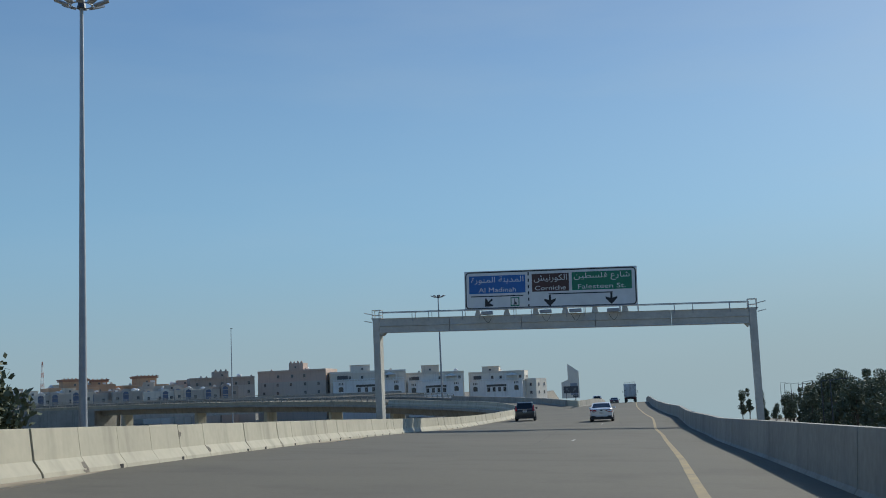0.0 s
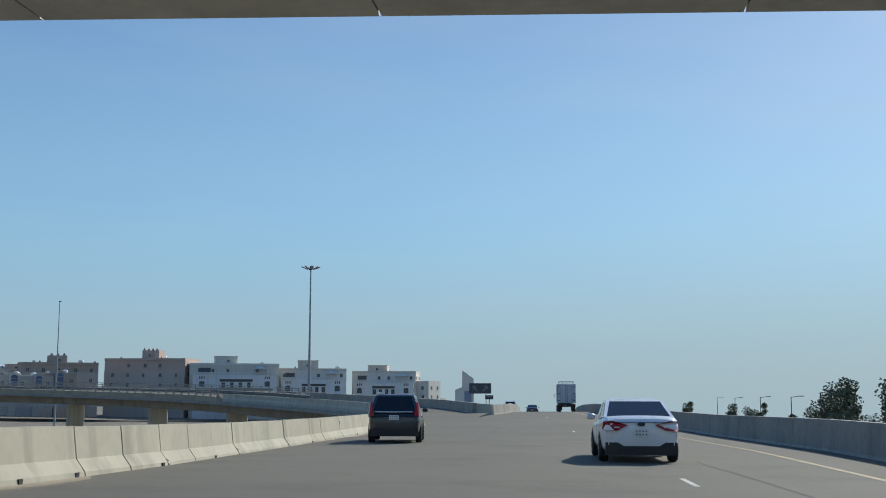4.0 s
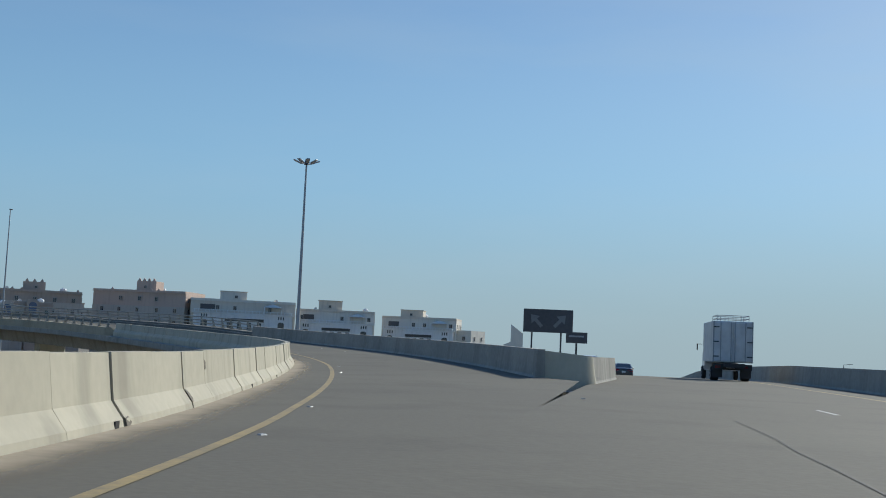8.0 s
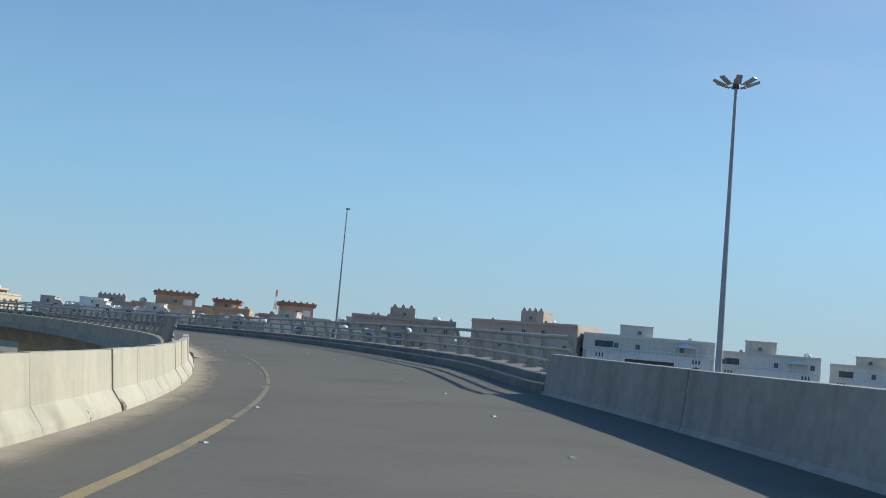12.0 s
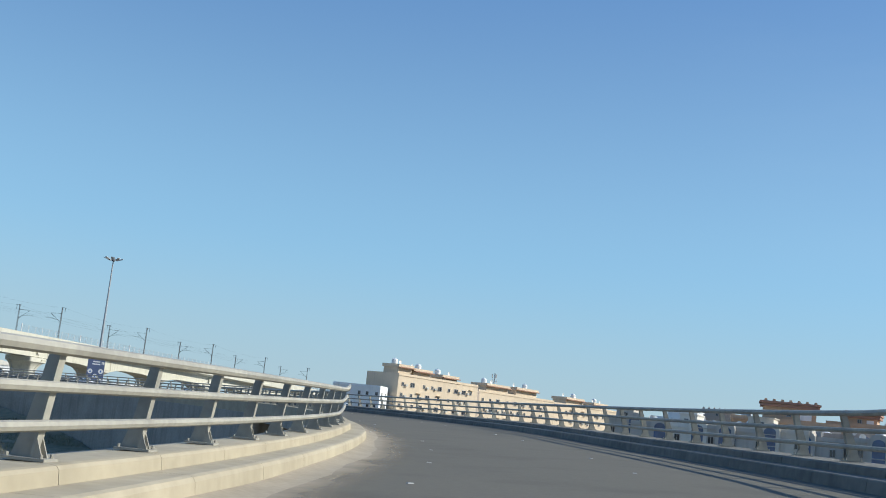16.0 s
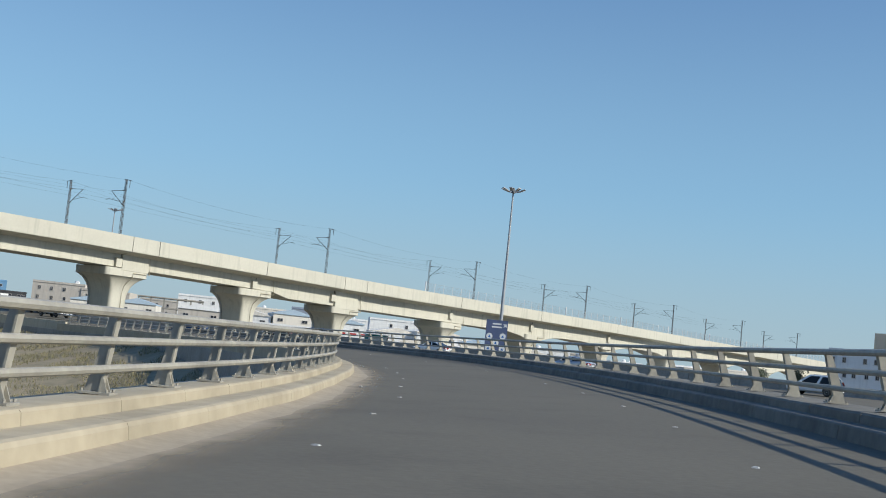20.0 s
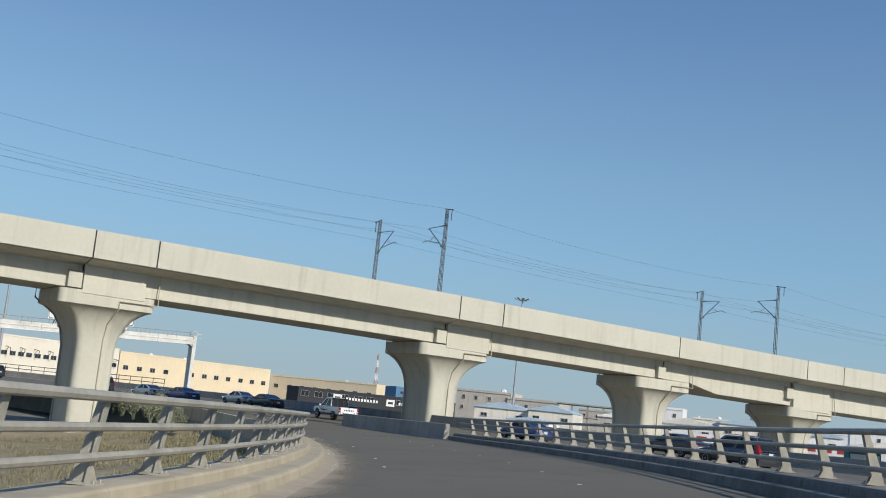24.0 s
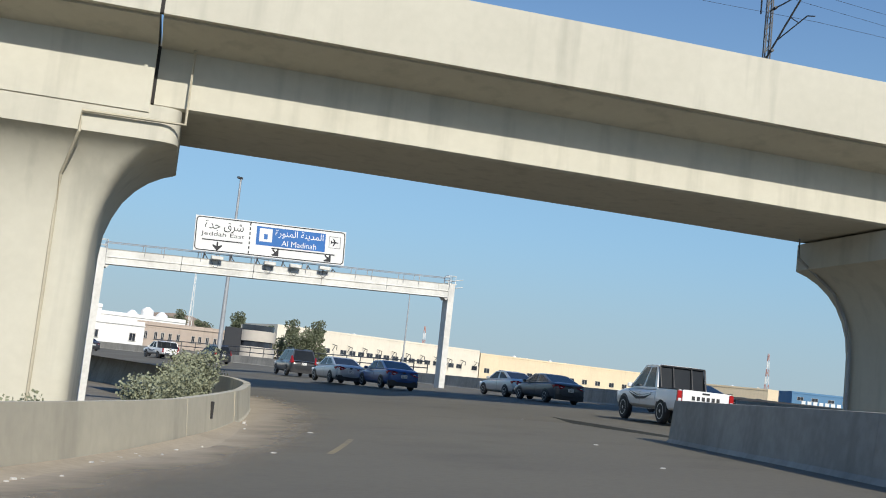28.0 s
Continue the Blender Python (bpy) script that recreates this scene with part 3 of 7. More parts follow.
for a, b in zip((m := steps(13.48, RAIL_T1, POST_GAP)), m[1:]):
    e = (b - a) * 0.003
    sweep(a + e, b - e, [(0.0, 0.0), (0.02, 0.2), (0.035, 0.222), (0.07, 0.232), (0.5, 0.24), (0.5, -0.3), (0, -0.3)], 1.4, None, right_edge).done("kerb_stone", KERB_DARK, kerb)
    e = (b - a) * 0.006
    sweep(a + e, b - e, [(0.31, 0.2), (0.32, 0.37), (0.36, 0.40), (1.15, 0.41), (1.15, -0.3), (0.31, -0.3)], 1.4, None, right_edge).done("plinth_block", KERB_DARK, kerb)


def railing(side, edge, t0, t1, label, dents, gone=()):
    """Slim leaning posts with a lit flange, foot plates and three pipes; dents: place, width and lift of each pipe where a crash has bent them; gone: stretches whose posts are broken off."""
    top = thing("bridge_railing", label, "railing", "railings of the ramp")
    out = 0.8 * side
    lean = 0.12 if side < 0 else 0.22
    h0 = 0.44 if side < 0 else 0.41
    tall = 0.88
    # x points outwards, y along the road
    prof = [(0.17, 0.02), (-0.01, 0.02), (-lean, tall), (0.09 - lean, tall), (0.085, 0.3)]
    web = Geo().loft([[(x, -0.022, z) for x, z in prof], [(x, 0.022, z) for x, z in prof]])
    flange = [(-0.03, 0.02), (-0.008, 0.02), (0.004 - lean, tall), (-0.018 - lean, tall)]
    web.loft([[(x, -0.06, z) for x, z in flange], [(x, 0.06, z) for x, z in flange]])
    pm = web.mesh("post", RAILSTEEL)
    gusset = Geo()
    for y in (-0.05, 0.05):
        gusset.loft([[(-0.11, y - 0.008, 0.02), (-0.03, y - 0.008, 0.02), (-0.04, y - 0.008, 0.2)], [(-0.11, y + 0.008, 0.02), (-0.03, y + 0.008, 0.02), (-0.04, y + 0.008, 0.2)]])
    gm = gusset.mesh("gusset", RAILSTEEL)
    plate = Geo().box((0.02, 0, 0.012), (0.36, 0.26, 0.024))
    for x in (-0.12, 0.16):
        for y in (-0.1, 0.1):
            plate.tube((x, y, 0.02), (x, y, 0.055), 0.016, n=6)
    plate = plate.mesh("base_plate", RAILSTEEL)
    for t in [q + 0.012 for q in steps(t0, t1, POST_GAP)][:-1]:
        r = rightward(t) * side
        p = rp(t, edge(t) + out, h0)
        m = Matrix(((r.x, -r.y, 0, p.x), (r.y, r.x, 0, p.y), (0, 0, 1, p.z), (0, 0, 0, 1)))
        if any(a < t < b for a, b in gone):
            put("base_plate", plate, top, "foot plate of a broken post", m)
            put("gusset", gm, top, m=m)
            continue
        ob = put("post", pm, top, m=m)
        put("base_plate", plate, ob)
        put("gusset", gm, ob)
    for k, (z, s) in enumerate(((tall, 0.055), (tall * 0.655, 0.046), (tall * 0.31, 0.046))):
        x = -0.05 - lean * z / tall
        ring = [(side * (0.8 + x + s * math.cos(q)), h0 + z + s * math.sin(q)) for q in [math.pi / 4 * i for i in range(8)]]
        lift = lambda t, i: sum(h[k] * math.exp(-((metres(t) - metres(c)) / w) ** 2) for c, w, h in dents)
        sweep(t0, t1, ring, 1.0, None, edge, lift).done("rail", RAILSTEEL, top, smooth=True)
    return top


railing(-1, left_edge, RAIL_T0, RAIL_END, "dusty steel bridge railing, bent where two posts are broken off", [(17.86, 2.0, (0.13, 0.15, 0.17)), (18.12, 1.6, (0.05, 0.02, 0.03)), (18.62, 1.0, (0.05, 0.02, 0.0))], [(17.74, 17.98)])
railing(1, right_edge, 13.48, RAIL_T1, "dusty steel bridge railing with three rails on a shaded plinth", [(16.95, 2.2, (0.10, 0.02, 0.0))], [(16.88, 17.02)])

# ---- bridge decks and their piers ----
deck = thing("ramp_deck", "concrete deck of the curving ramp bridge", "bridge", kind="structure")
g = Geo()
rows = []
for t in steps(7.2, 20.6, 3.0):
    a, b = left_edge(t) - 1.2, (right_edge(t) if t > 9.9 else 3.0) + 1.2
    c = (a + b) / 2
    rows.append([rp(t, a, -0.3), rp(t, b, -0.3), rp(t, b, -0.75), rp(t, c + 2.6, -1.0), rp(t, c + 2.2, -2.3), rp(t, c - 2.2, -2.3), rp(t, c - 2.6, -1.0), rp(t, a, -0.75)])
# darker concrete than the piers paints in the deck's shaded sides
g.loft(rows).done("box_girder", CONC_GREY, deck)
for t in steps(11.5, 20.2, 24.0):
    c = (left_edge(t) + right_edge(t)) / 2
    p = rp(t, c, -2.3)
    zg = ground_z(p.x) - 1
    q = rightward(t)
    rz = math.atan2(q.y, q.x)
    Geo().box((p.x, p.y, (p.z + zg) / 2), (3.2, 1.3, p.z - zg), rz, ch=0.2).done("bridge_pier", CONC, deck)
for side, e in ((-1, left_edge), (1, right_edge)):
    rows = []
    for t in steps(20.6, 30.2, 3.0):
        o = e(t) + side * (1.2 if t < (RAIL_END if side < 0 else RAIL_T1) else 0.4)
        p, q = rp(t, o, -0.28), rp(t, o - side * 0.5, -0.28)
        zg = ground_z(p.x) - 1.5
        rows.append([p, q, Vector((q.x, q.y, zg)), Vector((p.x, p.y, zg))])
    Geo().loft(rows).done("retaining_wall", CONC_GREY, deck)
for t in (20.62, 30.15):
    a, b = rp(t, left_edge(t) - 1.1, -0.3), rp(t, right_edge(t) + 1.1, -0.3)
    d = (rp(t + 0.05, 0) - rp(t, 0)).normalized() * 0.8
    Geo().loft([[Vector((p.x, p.y, z)) for p in (a, b, b + d, a + d)] for z in (-12.0, a.z)]).done("abutment", CONC_GREY, deck)
deck = thing("road_deck", "concrete deck of the main flyover", "bridge", kind="structure")
rows = []
for y in range(-56, 421, 8):
    a = rp(t_of_y(y), left_edge(t_of_y(y))).x - 0.8 if y < 117 else gore_x(y) - 0.5
    b = yellow_x(y) + 2.6
    rows.append([mp(a, y, -0.3), mp(b, y, -0.3), mp(b, y, -1.0), mp(b - 2, y, -2.2), mp(a + 2, y, -2.2), mp(a, y, -1.0)])
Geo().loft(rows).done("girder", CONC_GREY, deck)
for y in range(-40, 300, 30):
    for x in (rp(t_of_y(min(y, 115)), left_edge(t_of_y(min(y, 115)))).x + 3.2, yellow_x(y) - 2.2):
        z = mp(x, y, -2.2).z
        Geo().box((x, y, (z - 11.5) / 2), (1.6, 1.6, z + 11.5), ch=0.2).done("bridge_pier", CONC, deck)

# ---- highway that the ramp joins ----
HWAY = [(-60, 470), (-120, 415), (-178, 362), (-222, 322), (-254, 290), (-281, 262), (-304, 234), (-322, 205), (-334, 170), (-345, 120)]


def hway(u):
    k = min(max(int(u), 0), len(HWAY) - 2)
    u -= k
    p = [Vector((*HWAY[min(max(k + i, 0), len(HWAY) - 1)], 0)) for i in (-1, 0, 1, 2)]
    return 0.5 * (2 * p[1] + (p[2] - p[0]) * u + (2 * p[0] - 5 * p[1] + 4 * p[2] - p[3]) * u * u + (3 * p[1] - p[0] - 3 * p[2] + p[3]) * u**3)


HWAY_Z = -0.09


def hp(u, o, up=0.0):
    d = hway(u + 0.02) - hway(u - 0.02)
    r = Vector((d.y, -d.x, 0)).normalized()
    p = hway(u) + r * o
    return Vector((p.x, p.y, HWAY_Z + 0.03 * o + up))


# the left margin dips to meet the ramp where the two roads run together
rows = [[hp(u / 8, -4.5 - (3.2 if u > 36 else 0.1), -0.24)] + [hp(u / 8, -4.5 + 16 * i / 4, -0.012) for i in range(5)] for u in range(0, 73)]
tagged(Geo().loft(rows, closed=False).done("highway", ASPHALT), "grey asphalt highway passing under the railway viaduct", "road", kind="structure")
rows = [[hp(u / 8, -4.6, -0.3), hp(u / 8, 12.2, -0.3), hp(u / 8, 13.5, -4.6), hp(u / 8, -6.0, -4.6)] for u in range(0, 73)]
tagged(Geo().loft(rows).done("embankment", CONC_GREY), "concrete-sided embankment of the highway", "embankment", kind="structure")
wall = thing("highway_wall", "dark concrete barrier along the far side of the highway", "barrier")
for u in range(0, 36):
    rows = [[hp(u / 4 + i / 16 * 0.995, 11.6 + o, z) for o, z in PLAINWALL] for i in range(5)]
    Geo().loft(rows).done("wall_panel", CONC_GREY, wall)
rail = thing("highway_railing", "dark double pipe railing on the highway wall", "railing")
for k in range(20):
    u = 6.3 + k * 0.085
    Geo().tube(hp(u, 11.85, 0.85), hp(u, 11.85, 2.0), 0.05, n=5).done("post", DARKSTEEL, rail)
    for z in (1.35, 1.9):
        Geo().tube(hp(u, 11.85, z), hp(u + 0.085, 11.85, z), 0.05, n=5).done("rail", DARKSTEEL, rail)

# ---- railway viaduct ----
R2 = math.sqrt(0.5)
via_b = lerp_table([(100, 0), (430, 0), (460, 0.6), (484, 2.2), (520, 4.5), (760, 20)])
via_z = lerp_table([(100, 13.2), (362, 12.6), (376, 12.56), (388, 12.47), (401, 12.3), (444, 11.74), (482, 11.45), (552, 10.9), (760, 8.6)])


def vp(a, b, z=0.0):
    """A point of the viaduct: a along it, b out towards the ramp from its near face, z below or above the parapet's top."""
    b += via_b(a)
    return Vector((R2 * (b - a), R2 * (a + b), via_z(a) + z))


viaduct = thing("railway_viaduct", "pale concrete railway viaduct on flared piers, sunlit", "viaduct", kind="structure")
JOINTS = [5, 40, 75, 110, 145, 180, 214, 228, 262, 267, 296, 301, 328, 333, 361.8, 366.9, 396.0, 401.0, 424.2, 444.2, 450.5, 480, 510, 545, 580, 615, 650, 685, 720]
PIERS = [58, 92, 127, 162, 196, 228, 264.5, 298.5, 330.5, 364.0, 397.2, 424.2, 447.5, 480, 511, 545, 580, 615, 650, 685]
for i, (a0, a1) in enumerate(zip(JOINTS, JOINTS[1:])):
    for b0, b1, name in ((0.0, -0.28, "parapet"), (-11.9, -11.6, "parapet")):
        g = Geo()
        n = max(2, int((a1 - a0) / 12))
        rows = []
        for k in range(n + 1):
            a = a0 + 0.06 + (a1 - a0 - 0.12) * k / n
            rows.append([vp(a, b0, 0), vp(a, b0, -2.18), vp(a, b1, -2.18), vp(a, b1, 0)])
        g.loft(rows).done(name, CONC_PALE, viaduct)
    short = a1 - a0 < 8
    if a0 < 560:
        Geo().loft([[vp(a, -0.05, -0.03), vp(a, -0.05, -2.15), vp(a, -0.26, -2.15), vp(a, -0.26, -0.03)] for a in (a0 - 0.06, a0 + 0.06)]).done("joint_filler", JOINT, viaduct, "black joint filler")
        Geo().loft([[vp(a, -2.24, -2.6), vp(a, -2.24, -4.45), vp(a, -2.7, -4.45), vp(a, -2.7, -2.6)] for a in (a0 - 0.05, a0 + 0.05)]).done("joint_filler", JOINT, viaduct, "black joint filler")
    g = Geo()
    rows = []
    n = max(2, int((a1 - a0) / 4))
    for k in range(n + 1):
        a = a0 + 0.05 + (a1 - a0 - 0.1) * k / n
        near = min(abs(a - p) for p in PIERS)
        drop = (-4.55 if not short else -4.9) - (1.9 * max(0, 1 - near / 13) ** 2 if a > 500 else 0.0) - (0.75 if a > 430 else 0.0)
        web = -2.2 if not short else -1.8
        rows.append([vp(a, -0.3, -1.9), vp(a, -0.3, -2.25), vp(a, web - 0.1, -2.65), vp(a, web, drop + 0.06), vp(a, web - 0.12, drop), vp(a, -8.4, drop), vp(a, -8.55, drop + 0.2), vp(a, -8.9, -2.75), vp(a, -11.55, -2.25), vp(a, -11.55, -1.9)])
    g.loft(rows).done("girder", CONC_PALE, viaduct)
    if not short and a0 > 200:
        for a, s in ((a1, -1),):
            g = Geo().loft([[vp(q, -1.75, -3.3), vp(q, -1.75, -4.5), vp(q, -2.6, -4.5), vp(q, -2.6, -3.0)] for q in (a + s * 0.08, a + s * 1.15)])
            g.done("end_block", CONC_PALE, viaduct)
for p in PIERS:
    zt = via_z(p) - 4.6 - (0.75 if p > 430 else 0)
    zb = ground_z(vp(p, -6).x) - 1.0
    prof = [(3.85, zt), (3.85, zt - 1.1), (3.4, zt - 1.28), (2.95, zt - 1.55), (2.5, zt - 1.95), (2.12, zt - 2.45), (1.84, zt - 3.05), (1.65, zt - 3.7), (1.57, zt - 4.5), (1.55, zb)]
    g = Geo()
    rows = []
    for hw, z in prof:
        f = (hw - 1.55) / 2.3
        b0, b1, r = -3.2 + 1.35 * f, -8.4 - 0.5 * f, 0.55
        ring = []
        for sa, bb, sb, q0 in ((1, b0, -1, 90), (1, b1, 1, 0), (-1, b1, 1, -90), (-1, b0, -1, 180)):
            for k in range(5):
                q = radians(q0 - 22.5 * k)
                ring.append((p + sa * (hw - r) + r * math.cos(q), bb + sb * r + r * math.sin(q)))
        rows.append([Vector((R2 * (b + via_b(p) - a), R2 * (a + b + via_b(p)), z)) for a, b in ring])
    g.loft(rows)
    pier = g.done("pier", CONC_PALE, viaduct, "flared pier", smooth=True, crease=30)
    # drain pipe that comes down the near face
    if 290 < p < 520:
        P = lambda a, b, z: Vector((R2 * (b + via_b(p) - a), R2 * (a + b + via_b(p)), z))
        pts = [P(p + 4.0, -2.1, zt + 2.5), P(p + 4.0, -1.72, zt - 0.5), P(p + 0.9, -1.72, zt - 0.52), P(p + 0.9, -1.78, zt - 1.15), P(p + 0.45, -2.8, zt - 2.4), P(p + 0.4, -3.12, zt - 3.5), P(p + 0.4, -3.14, zb + 1)]
        g = Geo()
        g.rope(pts, 0.055, 6)
        g.done("drain_pipe", CONC, pier, "thin downpipe")
        pts = [P(p - 3.6, -7.6, zt + 0.3), P(p - 4.3, -7.6, zt + 0.25), P(p - 4.3, -7.6, zt - 0.7), P(p - 2.6, -7.6, zt - 1.9), P(p - 1.95, -7.6, zt - 3.0), P(p - 1.68, -7.6, zt - 4.3), P(p - 1.65, -7.6, zb + 1)]
        g = Geo()
        g.rope(pts, 0.07, 6)
        g.done("drain_pipe", GALV, pier, "grey downpipe on the shaded side")
# wire fence on the parapet's far stretch
fence = thing("parapet_fence", "white mesh fence on top of the railway parapet", "fence")
for a in np.arange(468, 700, 2.9):
    g = Geo()
    big = round((a - 468) / 2.9) % 9 == 0
    g.tube(vp(a, -0.14, 0), vp(a, -0.14, 1.75 if not big else 1.95), 0.05 if not big else 0.14, n=6)
    g.done("fence_post", SIGN_WHITE, fence)
    g = Geo()
    for z in (0.1, 0.55, 1.0, 1.65):
        g.tube(vp(a, -0.14, z), vp(a + 2.9, -0.14, z), 0.022, n=4)
    for k in range(1, 12):
        g.tube(vp(a + 0.242 * k, -0.14, 0.1), vp(a + 0.242 * k, -0.14, 1.65), 0.008, n=3)
    g.done("fence_panel", GALV, fence)


# steel coloured dark so that the masts read as back-lit
MAST_STEEL = material("backlight-darkened mast steel", (0.15, 0.15, 0.145), (0.10, 0.10, 0.10), rough=0.65, metal=0.2, fine=10, coarse=0.8, bump=0.05)


def catenary_mast(a, b, inward):
    """A lattice mast with cantilever arms that reach over the track."""
    base = vp(a, b, -0.1)
    top = thing("catenary_mast", "grey lattice steel catenary mast on the viaduct", "mast", "catenary masts", at=base)
    d = Vector((R2, R2, 0)) * inward
    al = Vector((-R2, R2, 0))
    h = 7.9 if inward < 0 else 7.6
    g = Geo()
    for s in (-1, 1):
        for q in (-1, 1):
            g.tube(al * 0.16 * s + d * 0.11 * q - Vector((0, 0, 1.3)), al * 0.11 * s + d * 0.08 * q + Vector((0, 0, h)), 0.035, n=5)
    for k in range(14):
        z = k * h / 14
        s = 1 if k % 2 else -1
        for q in (-1, 1):
            g.tube(al * 0.15 * s + d * 0.1 * q + Vector((0, 0, z)), -al * 0.15 * s + d * 0.1 * q + Vector((0, 0, z + h / 14)), 0.018, n=4)
    g.done("pole", MAST_STEEL, top)
    Z = Vector((0, 0, 1))
    g = Geo()
    g.tube(-d * 1.0 + Z * (h - 0.1), d * 0.35 + Z * (h + 0.1), 0.045, n=5)
    g.tube(-d * 0.8 + Z * (h - 0.1), -d * 0.8 + Z * (h - 1.1), 0.04, n=5)
    g.done("feeder_bracket", DARKSTEEL, top)
    g = Geo()
    for u, w, r in ((Z * 6.4, d * 2.9 + Z * 6.35, 0.035), (Z * 4.2, d * 2.9 + Z * 6.3, 0.045), (d * 0.9 + Z * 4.8, d * 3.3 + Z * 5.2, 0.03), (d * 3.3 + Z * 5.2, d * 3.9 + Z * 5.0, 0.03), (d * 1.9 + Z * 5.55, d * 2.6 + Z * 5.1, 0.025)):
        g.tube(u, w, r, n=5)
    g.done("cantilever_arm", DARKSTEEL, top)
    g = Geo()
    for c in (d * 0.35 + Z * 6.4, d * 0.3 + Z * 4.43):
        for k in range(4):
            g.tube(c + d * 0.07 * k, c + d * (0.07 * k + 0.035), 0.075, n=7)
    g.done("insulator", DARKSTEEL, top)
    return top


for a in (303, 348, 393.4, 438.8, 484, 529, 575, 621, 667):
    catenary_mast(a + 0.4, -0.5, -1)
    catenary_mast(a - 0.6, -11.4, 1)
wires = thing("overhead_wires", "thin dark overhead railway wires in several strands", "wires")
for b, z in ((-3.6, 6.2), (-3.6, 5.0), (-8.3, 6.2), (-8.3, 5.0), (0.35, 7.7), (-12.2, 7.5)):
    g = Geo()
    marks = [258, 303, 348, 393.4, 438.8, 484, 529, 575, 621]
    pts = []
    for m0, m1 in zip(marks, marks[1:]):
        sag = 0.9 if z > 5.5 else 0.25
        pts += [vp(m0 + (m1 - m0) * k / 8, b, z - sag * 4 * (k / 8) * (1 - k / 8)) for k in range(8)]
    g.rope(pts, 0.009, 3)
    g.done("wire", CABLE, wires)

# ---- lettering ----
FORMS = {"ا": 0xFE8D, "ل": 0xFEDD, "م": 0xFEE1, "د": 0xFEA9, "ي": 0xFEF1, "ن": 0xFEE5, "ة": 0xFE93, "و": 0xFEED, "ر": 0xFEAD, "ك": 0xFED9, "ش": 0xFEB5,
         "ع": 0xFEC9, "ف": 0xFED1, "س": 0xFEB1, "ط": 0xFEC1, "ق": 0xFED5, "ج": 0xFE9D}


def arabic(word):
    """Joined letter forms in the order in which they stand from left to right."""
    out = []
    for i, c in enumerate(word):
        if c not in FORMS:
            out.append(c)
            continue
        before = i > 0 and word[i - 1] in FORMS and word[i - 1] not in "ادةور"
        after = i + 1 < len(word) and word[i + 1] in FORMS and c not in "ادةور"
        out.append(chr(FORMS[c] + (3 if before and after else 2 if after else 1 if before else 0)))
    return "".join(reversed(out))


def letters(name, body, x0, x1, z0, z1, y, mat, parent):
    """Words in the plane y, facing -y, fitted into a box."""
    c = bpy.data.curves.new(name, "FONT")
    c.body, c.extrude, c.resolution_u = body, 0.0, 3
    ob = new(name, c)
    me = bpy.data.meshes.new_from_object(ob.evaluated_get(bpy.context.evaluated_depsgraph_get()))
    bpy.data.objects.remove(ob)
    vs = np.array([v.co[:] for v in me.vertices])
    lo, hi = vs.min(0), vs.max(0)
    sx, sz = (x1 - x0) / (hi[0] - lo[0]), (z1 - z0) / (hi[1] - lo[1])
    for v in me.vertices:
        v.co = (x0 + (v.co.x - lo[0]) * sx, y, z0 + (v.co.y - lo[1]) * sz)
    me.materials.clear()
    me.materials.append(mat)
    return put(name, me, parent)


def flat(name, pts, y, mat, parent, label="", depth=0.006):
    """A flat shape cut from sheet, in the plane y, facing -y."""
    return Geo().loft([[(x, y, z) for x, z in pts], [(x, y + depth, z) for x, z in pts]]).done(name, mat, parent, label)


def rounded(x0, x1, z0, z1, r, n=5):
    out = []
    for cx, cz, s in ((x1 - r, z0 + r, -90), (x1 - r, z1 - r, 0), (x0 + r, z1 - r, 90), (x0 + r, z0 + r, 180)):
        out += [(cx + r * math.cos(radians(s + 90 * k / n)), cz + r * math.sin(radians(s + 90 * k / n))) for k in range(n + 1)]
    return out


def border(name, x0, x1, z0, z1, r, w, y, mat, parent):
    a, b = rounded(x0, x1, z0, z1, r), rounded(x0 + w, x1 - w, z0 + w, z1 - w, max(0.01, r - w))
    rows = [[(p[0], y, p[1]), (q[0], y, q[1]), (q[0], y + 0.004, q[1]), (p[0], y + 0.004, p[1])] for p, q in zip(a, b)]
    rows.append(rows[0])
    return Geo().loft(rows, caps=False).done(name, mat, parent)


def arrow(cx, cz, s, deg, y, mat, parent):
    """A road-sign arrow that points down, turned by deg."""
    pts = [(-0.09, 0.5), (0.09, 0.5), (0.09, 0.05), (0.5, 0.18), (0.5, 0.02), (0, -0.5), (-0.5, 0.02), (-0.5, 0.18), (-0.09, 0.05)]
    c, n = math.cos(radians(deg)), math.sin(radians(deg))
    return flat("arrow", [(cx + s * (x * c - z * n), cz + s * (x * n + z * c)) for x, z in pts], y, mat, parent)


